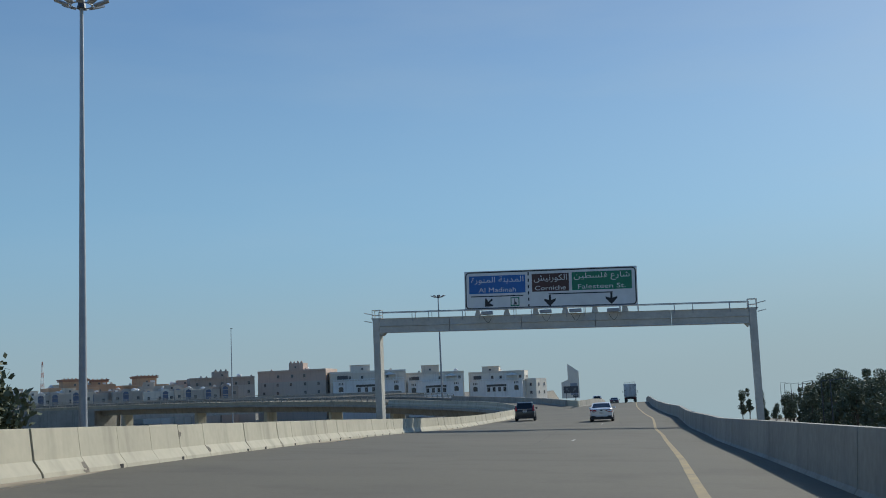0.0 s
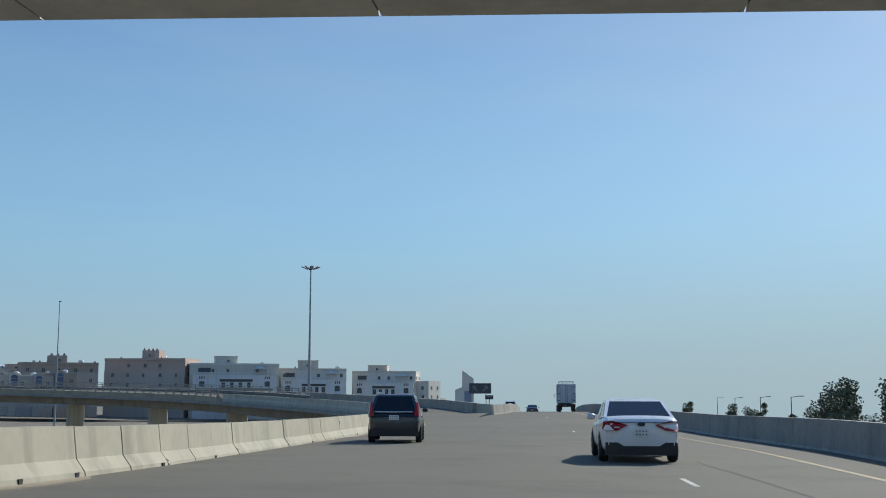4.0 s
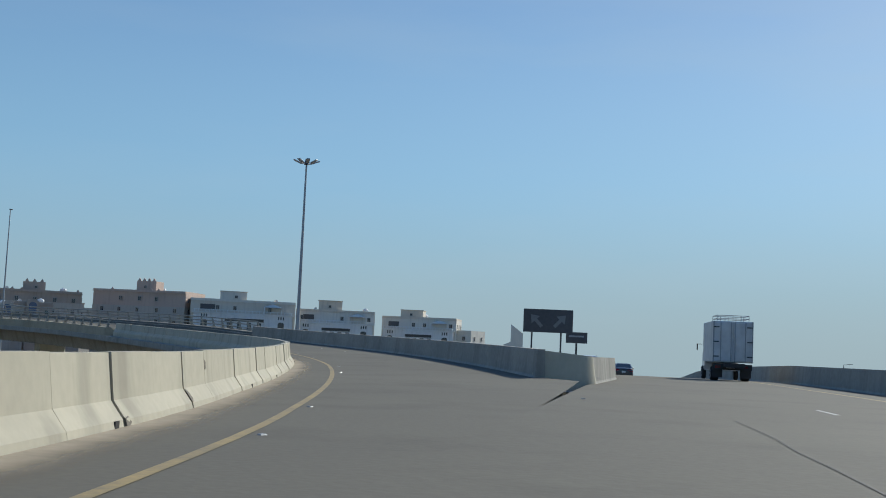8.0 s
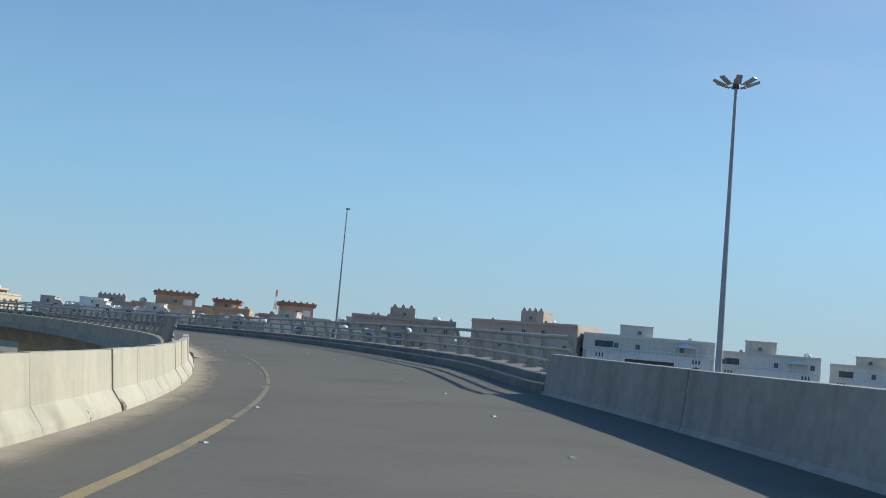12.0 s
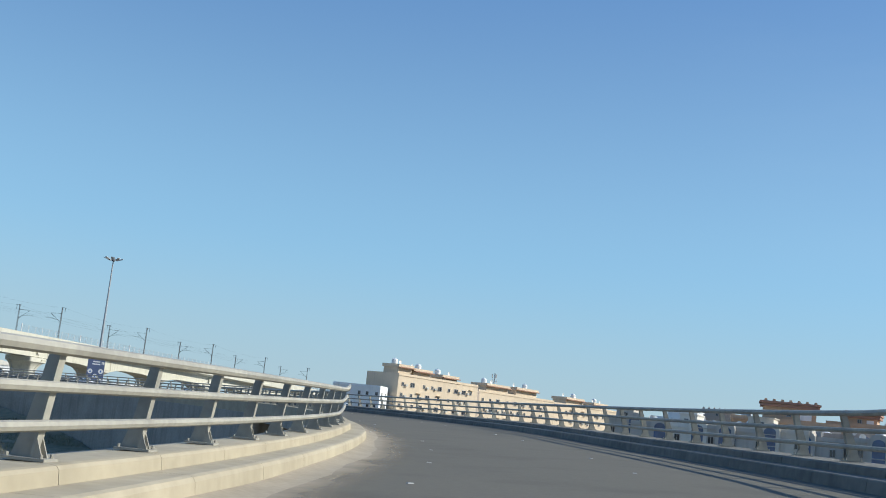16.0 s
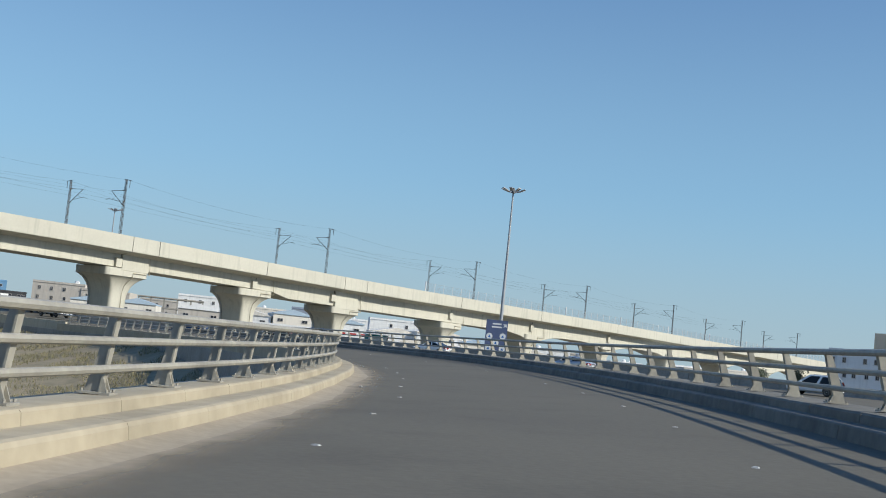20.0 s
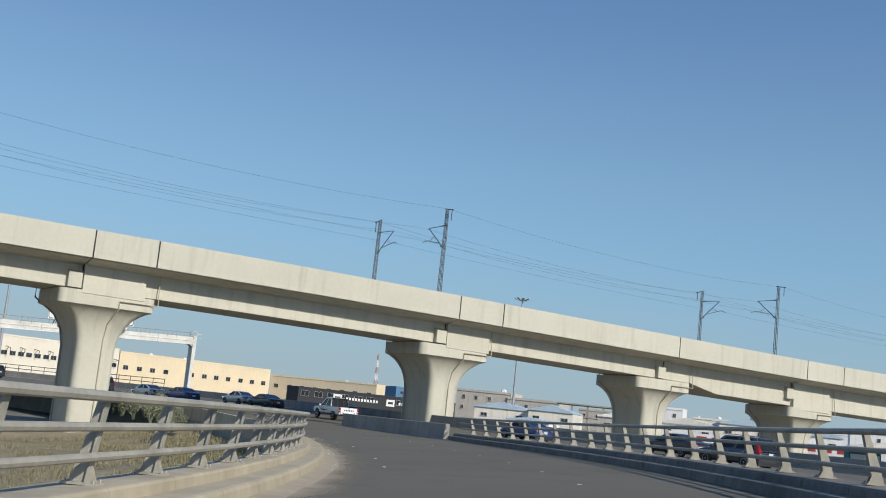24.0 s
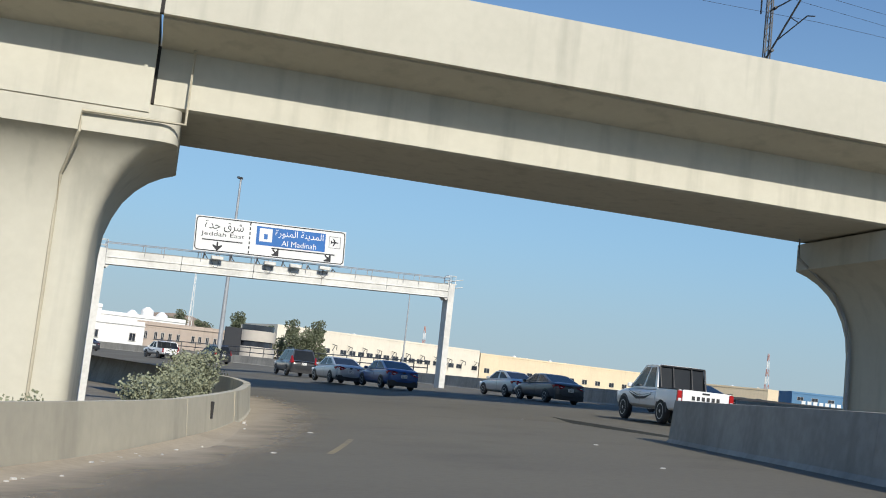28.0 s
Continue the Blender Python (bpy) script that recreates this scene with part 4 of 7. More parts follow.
# ---- sign gantries ----
def gantry(label, left, right, zl, zr, feet, steel, sign, slender=False):
    """A portal over the road. left, right: inner faces of its columns; sign: x, width, foot and head heights and the drawing of its face."""
    e = Vector((right[0] - left[0], right[1] - left[1], 0))
    L = e.length
    top = thing("sign_gantry", label, "gantry", at=(left[0], left[1], 0), rz=math.atan2(e.y, e.x))
    lean = (zr - zl) / L
    zb = lambda x: zl + lean * x
    H = 0.98
    for x, s, foot in ((-0.24, -1, feet[0]), (L + 0.24, 1, feet[1])):
        g = Geo()
        g.loft([[(x - 0.2, -0.42, foot), (x + 0.2, -0.42, foot), (x + 0.2, 0.42, foot), (x - 0.2, 0.42, foot)], [(x - 0.24, -0.45, zb(x) + H), (x + 0.24, -0.45, zb(x) + H), (x + 0.24, 0.45, zb(x) + H), (x - 0.24, 0.45, zb(x) + H)]])
        col = g.done("column", steel, top)
        Geo().box((x, 0, foot + 0.03), (1.0, 1.2, 0.06)).done("base_plate", steel, col)
        Geo().box((x - s * 0.42, 0, zb(x) - 0.1), (0.3, 0.8, 0.3), m=Matrix.Translation((x - s * 0.36, 0, zb(x) - 0.02)) @ Matrix.Rotation(radians(45), 4, "Y")).done("corner_gusset", steel, col)
        cage = Geo().box((x, 0, zb(x) + H + 0.02), (0.75, 0.85, 0.04)).done("cage_floor", steel, top)
        zt = zb(x) + H
        for q in (-0.28, 0.28):
            for r in (-0.35, 0.35):
                Geo().tube((x + q, r, zt - 0.1), (x + q, r, zt + 0.62), 0.025, n=5).done("cage_bar", steel, cage)
        for z in (0.25, 0.6):
            for u, w in (((-0.28, -0.35), (0.28, -0.35)), ((0.28, -0.35), (0.28, 0.35)), ((0.28, 0.35), (-0.28, 0.35)), ((-0.28, 0.35), (-0.28, -0.35))):
                Geo().tube((x + u[0], u[1], zt + z), (x + w[0], w[1], zt + z), 0.022, n=5).done("cage_bar", steel, cage)
        for z in (-0.25, 0.3):
            Geo().tube((x + s * 0.3, -0.4, zt + z), (x + s * 0.85, -0.4, zt + z + 0.12), 0.03, n=5).done("cage_bar", steel, cage)

    n = int(round(L / 4.9))
    for k in range(n):
        x0, x1 = L * k / n + 0.015, L * (k + 1) / n - 0.015
        g = Geo()
        rows = []
        for x in (x0, x1):
            z = zb(x)
            rows.append([(x, -0.45, z + 0.06), (x, -0.45, z + 0.42), (x, -0.50, z + 0.44), (x, -0.50, z + 0.49), (x, -0.45, z + 0.51), (x, -0.45, z + 0.92), (x, -0.5, z + H), (x, 0.5, z + H), (x, 0.45, z + 0.06), (x, 0.5, z), (x, -0.5, z)])
        panel = g.loft(rows).done("beam_section", steel, top)
        for q in range(3):
            x = x0 + (x1 - x0) * (q + 0.5) / 3
            Geo().box((x, -0.462, zb(x) + 0.72), (0.05, 0.03, 0.36)).done("stiffener", steel, panel)
    for side in (-0.46, 0.46):
        g = Geo()
        for z in (0.44,):
            g.tube((0, side, zb(0) + H + z), (L, side, zb(L) + H + z), 0.028, n=6)
        g.done("handrail", GALV, top)
    m = int(round(L / 1.2))
    pm = Geo().tube((0, 0, -0.25), (0, 0, 0.44), 0.025, n=6).mesh("handrail_post", GALV)
    for k in range(m + 1):
        x = L * k / m
        if k % 3 != 1:
            put("handrail_post", pm, top, m=Matrix.Translation((x, -0.5, zb(x) + H)))
            put("handrail_post", pm, top, m=Matrix.Translation((x, 0.5, zb(x) + H)))
    sx, sw, s0, s1, draw = sign
    board = flat("sign_board", [(sx, s0), (sx + sw, s0), (sx + sw, s1), (sx, s1)], -0.30, SIGN_WHITE, top, "white sign board", 0.06)
    board.matrix_basis = Matrix.Translation((sx, 0, s0)) @ Matrix.Rotation(-math.atan(lean), 4, "Y") @ Matrix.Translation((-sx, 0, -s0))
    g = Geo()
    for k in range(5):
        g.box((sx + sw / 2, -0.19, s0 + (s1 - s0) * (k + 0.5) / 5), (sw, 0.1, 0.06))
    g.done("stiffening_rib", GALV, board)
    draw(board, sx, s0, sw, s1 - s0, -0.30)
    for k in range(6):
        x = sx + sw * (0.075 + 0.17 * k)
        z = zb(x) + H
        if slender:
            g = Geo().tube((x - 0.05, -0.2, z - 0.1), (x + 0.05, -0.2, s0 + 0.1), 0.05, n=6)
            g.tube((x + 0.3, -0.3, z - 0.05), (x + 0.02, -0.22, (z + s0) / 2 + 0.15), 0.03, n=5)
            g.done("sign_strut", DARKSTEEL, top)
        else:
            g = Geo().loft([[(x - 0.24, q, z), (x + 0.24, q, z), (x + 0.08, q, s0 + 0.05), (x - 0.08, q, s0 + 0.05)] for q in (-0.24, -0.1)])
            g.done("sign_bracket", steel, top)
        if k in (0, 2, 3, 5):
            x += 0.75 if k < 5 else -0.75
            lamp = Geo().box((x, -0.85, z + 0.12), (0.8, 0.34, 0.24), ch=0.03).done("floodlight", steel if slender else GALV, top)
            Geo().tube((x, -0.4, z - 0.05), (x, -0.85, z + 0.02), 0.03, n=5).done("lamp_arm", GALV, lamp)
            g = Geo()
            pts = [Vector((x - 0.3 + 0.6 * i / 8, -0.62, z - 0.1 - 0.42 * math.sin(math.pi * i / 8))) for i in range(9)]
            g.rope(pts, 0.014, 4)
            g.done("cable", CABLE, lamp)
    return top


def face_one(board, x, z, w, h, y):
    k = w / 1347
    X = lambda p: x + (p - 38) * k
    Z = lambda p: z + h - (p - 22) * k
    border("border", x + 0.06, x + w - 0.06, z + 0.05, z + h - 0.05, 0.28, 0.08, y - 0.005, SIGN_BLACK, board)
    for a, b, c, d, m, lab in ((75, 522, 60, 200, SIGN_BLUE, "blue panel"), (574, 863, 58, 197, SIGN_BROWN, "brown panel"), (886, 1345, 54, 195, SIGN_GREEN, "green panel")):
        flat("colour_panel", [(X(a), Z(d)), (X(b), Z(d)), (X(b), Z(c)), (X(a), Z(c))], y - 0.006, m, board, lab)
    for a, b, c, d, s in ((92, 508, 68, 127, "المدينة المنورة"), (590, 848, 66, 127, "الكورنيش"), (902, 1330, 62, 125, "شارع فلسطين")):
        letters("arabic_lettering", arabic(s), X(a), X(b), Z(d), Z(c), y - 0.010, SIGN_WHITE, board)
    for a, b, c, d, s in ((150, 447, 154, 190, "Al Madinah"), (598, 838, 152, 187, "Corniche"), (932, 1297, 150, 185, "Falesteen St.")):
        letters("latin_lettering", s, X(a), X(b), Z(d), Z(c), y - 0.010, SIGN_WHITE, board)
    for a, b, c in ((90, 504, 222), (703, 1197, 218)):
        flat("bar", [(X(a), Z(c + 4)), (X(b), Z(c + 4)), (X(b), Z(c - 4)), (X(a), Z(c - 4))], y - 0.006, SIGN_BLACK, board)
    for q in range(6):
        flat("dash", [(X(541), Z(68 + q * 50)), (X(551), Z(68 + q * 50)), (X(551), Z(42 + q * 50)), (X(541), Z(42 + q * 50))], y - 0.006, SIGN_BLACK, board)
    arrow(X(228), Z(273), 0.72, -45, y - 0.006, SIGN_BLACK, board)
    arrow(X(712), Z(270), 0.78, 0, y - 0.006, SIGN_BLACK, board)
    arrow(X(1186), Z(267), 0.78, 0, y - 0.006, SIGN_BLACK, board)
    border("symbol_frame", X(403), X(472), Z(303), Z(235), 0.02, 0.06, y - 0.006, SIGN_GREEN, board)
    flat("symbol", [(X(425), Z(292)), (X(452), Z(292)), (X(450), Z(275)), (X(440), Z(268)), (X(436), Z(245)), (X(432), Z(245)), (X(431), Z(275))], y - 0.006, SIGN_BACK, board)


def face_two(board, x, z, w, h, y):
    X = lambda p: x + p * w
    Z = lambda p: z + h * (1 - p)
    R = lambda a, b, c, d: [(X(a), Z(d)), (X(b), Z(d)), (X(b), Z(c)), (X(a), Z(c))]
    border("border", x + 0.05, x + w - 0.05, z + 0.05, z + h - 0.05, 0.26, 0.07, y - 0.005, SIGN_BLACK, board)
    letters("arabic_lettering", arabic("شرق جدة"), X(0.06), X(0.31), Z(0.42), Z(0.12), y - 0.006, SIGN_BLACK, board)
    letters("latin_lettering", "Jeddah East", X(0.04), X(0.32), Z(0.58), Z(0.43), y - 0.006, SIGN_BLACK, board)
    flat("bar", R(0.05, 0.31, 0.645, 0.68), y - 0.006, SIGN_BLACK, board)
    for q in range(7):
        flat("dash", R(0.349, 0.357, 0.05 + q * 0.135, 0.13 + q * 0.135), y - 0.006, SIGN_BLACK, board)
    flat("colour_panel", R(0.395, 0.86, 0.12, 0.66), y - 0.006, SIGN_BLUE, board, "blue panel")
    flat("symbol_panel", R(0.415, 0.50, 0.17, 0.55), y - 0.010, SIGN_WHITE, board)
    flat("symbol", R(0.445, 0.47, 0.33, 0.48), y - 0.014, SIGN_BLUE, board)
    letters("arabic_lettering", arabic("المدينة المنورة"), X(0.52), X(0.845), Z(0.40), Z(0.15), y - 0.012, SIGN_WHITE, board)
    letters("latin_lettering", "Al Madinah", X(0.565), X(0.80), Z(0.62), Z(0.46), y - 0.012, SIGN_WHITE, board)
    flat("bar", R(0.50, 0.93, 0.70, 0.735), y - 0.006, SIGN_BLACK, board)
    border("symbol_frame", X(0.885), X(0.965), Z(0.52), Z(0.18), 0.02, 0.03, y - 0.006, SIGN_BACK, board)
    cx, cz = X(0.925), Z(0.35)
    flat("plane_symbol", [(cx + a * 0.3, cz + b * 0.3) for a, b in ((1, 0), (0.7, 0.12), (0.2, 0.14), (-0.25, 0.9), (-0.5, 0.9), (-0.2, 0.14), (-0.65, 0.12), (-0.85, 0.4), (-1, 0.4), (-0.9, 0), (-1, -0.4), (-0.85, -0.4), (-0.65, -0.12), (-0.2, -0.14), (-0.5, -0.9), (-0.25, -0.9), (0.2, -0.14), (0.7, -0.12))], y - 0.006, SIGN_BLACK, board)
    arrow(X(0.15), Z(0.83), 0.62, 0, y - 0.006, SIGN_BLACK, board)
    arrow(X(0.53), Z(0.84), 0.62, 45, y - 0.006, SIGN_BLACK, board)
    arrow(X(0.885), Z(0.84), 0.62, 45, y - 0.006, SIGN_BLACK, board)


GANTRY_STEEL = material("weathered grey gantry steel", (0.56, 0.53, 0.46), (0.45, 0.425, 0.37), rough=0.6, metal=0.05, fine=5, coarse=0.6, bump=0.05, stain=0.3)
PALE_STEEL = material("pale painted gantry steel", (0.66, 0.65, 0.61), (0.55, 0.54, 0.5), rough=0.6, metal=0.1, fine=5, coarse=0.6, bump=0.05, stain=0.3)
gantry("grey steel sign gantry spanning the road, coloured destination sign on top", (-12.5, 79.1), (12.35, 76.4), 4.28, 3.6, (-10.8, -10.8), GANTRY_STEEL, (6.1, 11.78, 5.50, 8.16, face_one))
gantry("pale steel sign gantry over the highway with a white destination sign", (-286.6, 227.9), (-306.4, 241.5), 5.65, 6.6, (-3.8, -3.8), PALE_STEEL, (5.45, 10.5, 7.35, 9.7, face_two), True)


# ---- high lamp masts and signs ----
def high_mast(x, y, top_z, r, heads, label):
    zg = ground_z(x) - 0.3
    top = thing("high_mast_lamp", label, "lamp mast", "high lamp masts", at=(x, y, zg))
    h = top_z - zg
    g = Geo()
    ang = [2 * math.pi * k / 12 for k in range(12)]
    g.loft([[(q * math.cos(k), q * math.sin(k), z) for k in ang] for q, z in ((r, 0), (r * 0.75, h * 0.4), (r * 0.5, h * 0.75), (r * 0.36, h))])
    g.done("pole", GALV, top, smooth=True)
    Geo().tube((0, 0, 0), (0, 0, 0.5), r * 1.8, n=12).done("footing", CONC, top)
    if not heads:
        Geo().box((0.15, 0, h), (0.7, 0.3, 0.22), ch=0.04).done("lamp_head", DARKSTEEL, top)
        return top
    ring = Geo()
    for k in range(12):
        a, b = 2 * math.pi * k / 12, 2 * math.pi * (k + 1) / 12
        ring.tube((0.8 * math.cos(a), 0.8 * math.sin(a), h - 0.25), (0.8 * math.cos(b), 0.8 * math.sin(b), h - 0.25), 0.06, n=5)
    ring.done("head_ring", GALV, top)
    Geo().tube((0, 0, h - 0.5), (0, 0, h + 0.35), 0.35, 0.2, n=10).done("head_cap", DARKSTEEL, top)
    for k in range(heads):
        a = 2 * math.pi * k / heads + 0.3
        m = Matrix.Rotation(a, 4, "Z") @ Matrix.Translation((1.45, 0, h - 0.05)) @ Matrix.Rotation(radians(-22), 4, "Y")
        f = Geo().box((0, 0, 0), (1.15, 0.55, 0.16), m=m, ch=0.03).done("lamp_head", GALV, top)
        Geo().tube((0.75 * math.cos(a), 0.75 * math.sin(a), h - 0.25), (1.1 * math.cos(a), 1.1 * math.sin(a), h - 0.1), 0.04, n=5).done("lamp_arm", GALV, f)
    return top


high_mast(-31.8, 299.8, 25.2, 0.36, 8, "tall galvanised lamp mast with a ring of floodlights")
high_mast(-109.6, 372.2, 24.0, 0.26, 0, "tall thin lamp mast with a small head")
high_mast(-291.1, 337.6, 27.6, 0.36, 8, "tall galvanised lamp mast behind the ramp railing")
high_mast(-34.4, 79.4, 30.2, 0.36, 8, "tall galvanised lamp mast beside the main road")
high_mast(-442.7, 261, 30.3, 0.36, 8, "tall lamp mast beyond the railway viaduct")
high_mast(-325.6, 202.9, 19.6, 0.3, 0, "tall lamp mast behind the second gantry")
high_mast(-400, 176.8, 16.0, 0.22, 0, "tall lamp mast near the cream warehouse")


def street_lamp(x, y, h, rz):
    zg = ground_z(x) - 0.2
    top = thing("street_lamp", "thin grey street lamp with a flat head", "street lamp", "street lamps along the lower road", at=(x, y, zg), rz=rz)
    g = Geo().tube((0, 0, 0), (0, 0, h), 0.1, 0.055, n=8)
    g.done("pole", DARKSTEEL, top, smooth=True)
    Geo().tube((0, 0, h - 0.05), (1.0, 0, h + 0.08), 0.04, n=6).done("arm", DARKSTEEL, top)
    Geo().box((1.35, 0, h + 0.1), (0.8, 0.26, 0.1), ch=0.02).done("lamp_head", DARKSTEEL, top)
    return top


for x, y, h in ((26.5, 118, 10.2), (33, 152, 10.0), (37.5, 186, 9.8), (42.2, 213, 9.3), (48, 250, 9.2), (56, 300, 9.0), (66, 360, 9.0)):
    street_lamp(x, y, h, 0.1)

ARROW_GREY = material("faded grey film", (0.20, 0.205, 0.21), rough=0.6, bump=0)
arrows = thing("diverge_sign", "dark back-lit board with two diverging arrows at the fork", "road sign", at=(-0.02, 185.2, -2.74), rz=-0.02)
flat("sign_board", [(0, 1.65), (2.35, 1.65), (2.35, 2.75), (0, 2.75)], 0.0, SIGN_BACK, arrows, "dark board", 0.05)
for cx, d in ((0.62, -1), (1.73, 1)):
    pts = [(-0.08, -0.38), (0.08, -0.38), (0.08, 0.05), (0.27, 0.05), (0, 0.4), (-0.27, 0.05), (-0.08, 0.05)]
    c, s = math.cos(-0.75 * d), math.sin(-0.75 * d)
    flat("arrow", [(cx + x * c - z * s, 2.2 + x * s + z * c) for x, z in pts], -0.008, ARROW_GREY, arrows, "faded grey arrow")
for x in (0.42, 1.8):
    Geo().box((x, 0.08, 0.8), (0.08, 0.06, 2.2)).done("post", DARKSTEEL, arrows)
small = thing("small_sign", "small dark board on a post behind the fork wall", "road sign", at=(1.75, 172.8, -3.0))
flat("sign_board", [(-0.39, 1.34), (0.39, 1.34), (0.39, 1.74), (-0.39, 1.74)], 0.0, SIGN_BACK, small, depth=0.04)
flat("line_bar", [(-0.28, 1.56), (0.26, 1.56), (0.26, 1.62), (-0.28, 1.62)], -0.008, GALV, small)
Geo().box((0, 0.06, 0.72), (0.07, 0.05, 1.7)).done("post", DARKSTEEL, small)

SIGN_SLATE = material("faded blue sign sheet", (0.09, 0.115, 0.21), (0.075, 0.10, 0.18), rough=0.5, fine=2, bump=0)
blue = thing("information_sign", "tall blue sign with white round symbols beside the highway", "road sign", at=(-288.4, 334.6, 6.2), rz=math.atan2(0.66, 0.75) + 0.55)
flat("sign_board", [(0, -7.5), (3.4, -7.5), (3.4, 0), (0, 0)], 0.0, SIGN_SLATE, blue, depth=0.25)
for cx, cz in ((0.65, -2.6), (2.75, -2.5), (1.7, -3.6), (0.6, -4.5), (2.8, -4.5)):
    flat("round_symbol", [(cx + 0.5 * math.cos(k * math.pi / 7), cz + 0.5 * math.sin(k * math.pi / 7)) for k in range(14)], -0.008, SIGN_WHITE, blue)
    flat("symbol_mark", [(cx - 0.22, cz - 0.18), (cx + 0.2, cz - 0.22), (cx + 0.05, cz + 0.26)], -0.014, SIGN_BLUE, blue)
for z, a, b in ((-0.6, 1.0, 2.4), (-1.1, 0.9, 2.5), (-5.6, 0.9, 2.5)):
    flat("line_bar", [(a, z - 0.12), (b, z - 0.12), (b, z + 0.12), (a, z + 0.12)], -0.008, SIGN_WHITE, blue)
arrow(3.0, -0.8, 0.7, 135, -0.008, SIGN_WHITE, blue)
for x in (0.6, 2.8):
    Geo().box((x, 0.4, -5.2), (0.3, 0.3, 9.6)).done("post", GALV, blue)

# ---- buildings ----
def wall_paint(name, c, dirt=0.25):
    return material(name, c, tuple(q * 0.86 for q in c), rough=0.9, fine=1.2, coarse=0.12, bump=0.05, spread=0.9, streak=dirt)


# BEIGE and PALE are lightened to carry the haze over the villas
PINK, BEIGE, SAND = wall_paint("pink render", (0.54, 0.42, 0.345)), wall_paint("haze-lightened beige render", (0.68, 0.60, 0.49)), wall_paint("sand render", (0.62, 0.50, 0.36), 0.15)
GREYR, PALE, ORANGE = wall_paint("grey render", (0.49, 0.445, 0.385)), wall_paint("haze-lightened pale render", (0.73, 0.68, 0.59)), wall_paint("orange render", (0.55, 0.37, 0.24))
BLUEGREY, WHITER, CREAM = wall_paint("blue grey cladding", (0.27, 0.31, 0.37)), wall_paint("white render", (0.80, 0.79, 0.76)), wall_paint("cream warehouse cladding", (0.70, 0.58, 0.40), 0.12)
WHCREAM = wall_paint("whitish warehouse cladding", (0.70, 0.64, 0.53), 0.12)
BROWN, DARKWALL = wall_paint("brown render", (0.42, 0.345, 0.285)), wall_paint("dark shop cladding", (0.035, 0.037, 0.042), 0.1)
RED_FILM = material("red sign film", (0.40, 0.03, 0.03), rough=0.5, bump=0)
BLUEROOF = wall_paint("blue sheet roof", (0.10, 0.22, 0.36), 0.1)
FRAME = material("window frame", (0.42, 0.40, 0.37), rough=0.6, bump=0)
CLAY = wall_paint("red brown cornice", (0.36, 0.20, 0.14), 0.1)
BLUEPANE = glass("blue tinted glazing", (0.06, 0.10, 0.20), 0.2)
# dark tone for shaded openings that are painted flat on the villas
RECESS_DARK = material("painted recess shade", (0.10, 0.095, 0.09), rough=0.7)
TANKW = material("white water tank plastic", (0.72, 0.72, 0.70), rough=0.5, bump=0)
ACM = material("air conditioner casing", (0.55, 0.53, 0.49), rough=0.6, stain=0.3)
_win = {}


def window(parent, x, z, w, h, y=0.0, flip=None):
    """A window with its frame and pane on the face y = const; flip: a matrix for another face."""
    key = (round(w, 2), round(h, 2))
    if key not in _win:
        f = Geo()
        t = 0.09
        for c, s in (((0, 0, h / 2 - t / 2), (w, 0.14, t)), ((0, 0, -h / 2 + t / 2), (w + 0.2, 0.22, t)), ((-w / 2 + t / 2, 0, 0), (t, 0.14, h - 2 * t)), ((w / 2 - t / 2, 0, 0), (t, 0.14, h - 2 * t)), ((0, 0.01, 0), (0.06, 0.1, h - 2 * t))):
            f.box(c, s)
        p = Geo().box((0, 0.035, 0), (w - 0.1, 0.06, h - 0.1))
        _win[key] = f.mesh("window_frame", FRAME), p.mesh("pane", PANE)
    fm, pm = _win[key]
    m = Matrix.Translation((x, y - 0.06, z))
    ob = put("window", fm, parent, m=(flip @ m) if flip else m)
    put("pane", pm, ob)
    return ob


_small = {}


def fitting(kind, parent, m):
    """Small fittings: air conditioners, water tanks, dishes and masts."""
    if kind not in _small:
        g = Geo()
        if kind == "ac_unit":
            g.box((0, -0.3, 0), (0.95, 0.6, 0.6), ch=0.04)
            g.box((0, -0.35, -0.36), (1.05, 0.7, 0.06))
            for k in range(4):
                g.box((0, -0.61, -0.18 + 0.12 * k), (0.8, 0.02, 0.04))
            mat = ACM
        elif kind == "water_tank":
            ang = [2 * math.pi * k / 12 for k in range(12)]
            g.loft([[(r * math.cos(q), r * math.sin(q), z) for q in ang] for r, z in ((0.95, 0), (1.0, 0.3), (1.0, 1.4), (0.85, 1.7), (0.3, 1.9), (0.28, 2.0))])
            mat = TANKW
        else:
            ang = [2 * math.pi * k / 12 for k in range(12)]
            g.loft([[(r * math.cos(q), -0.4 + d, 0.9 + r * math.sin(q)) for q in ang] for r, d in ((0.05, 0.22), (0.4, 0.12), (0.62, 0), (0.6, 0.03), (0.05, 0.28))])
            g.tube((0, 0, 0), (0, -0.2, 0.9), 0.05, n=5)
            mat = TANKW
        _small[kind] = g.mesh(kind, mat)
    return put(kind, _small[kind], parent, m=m)


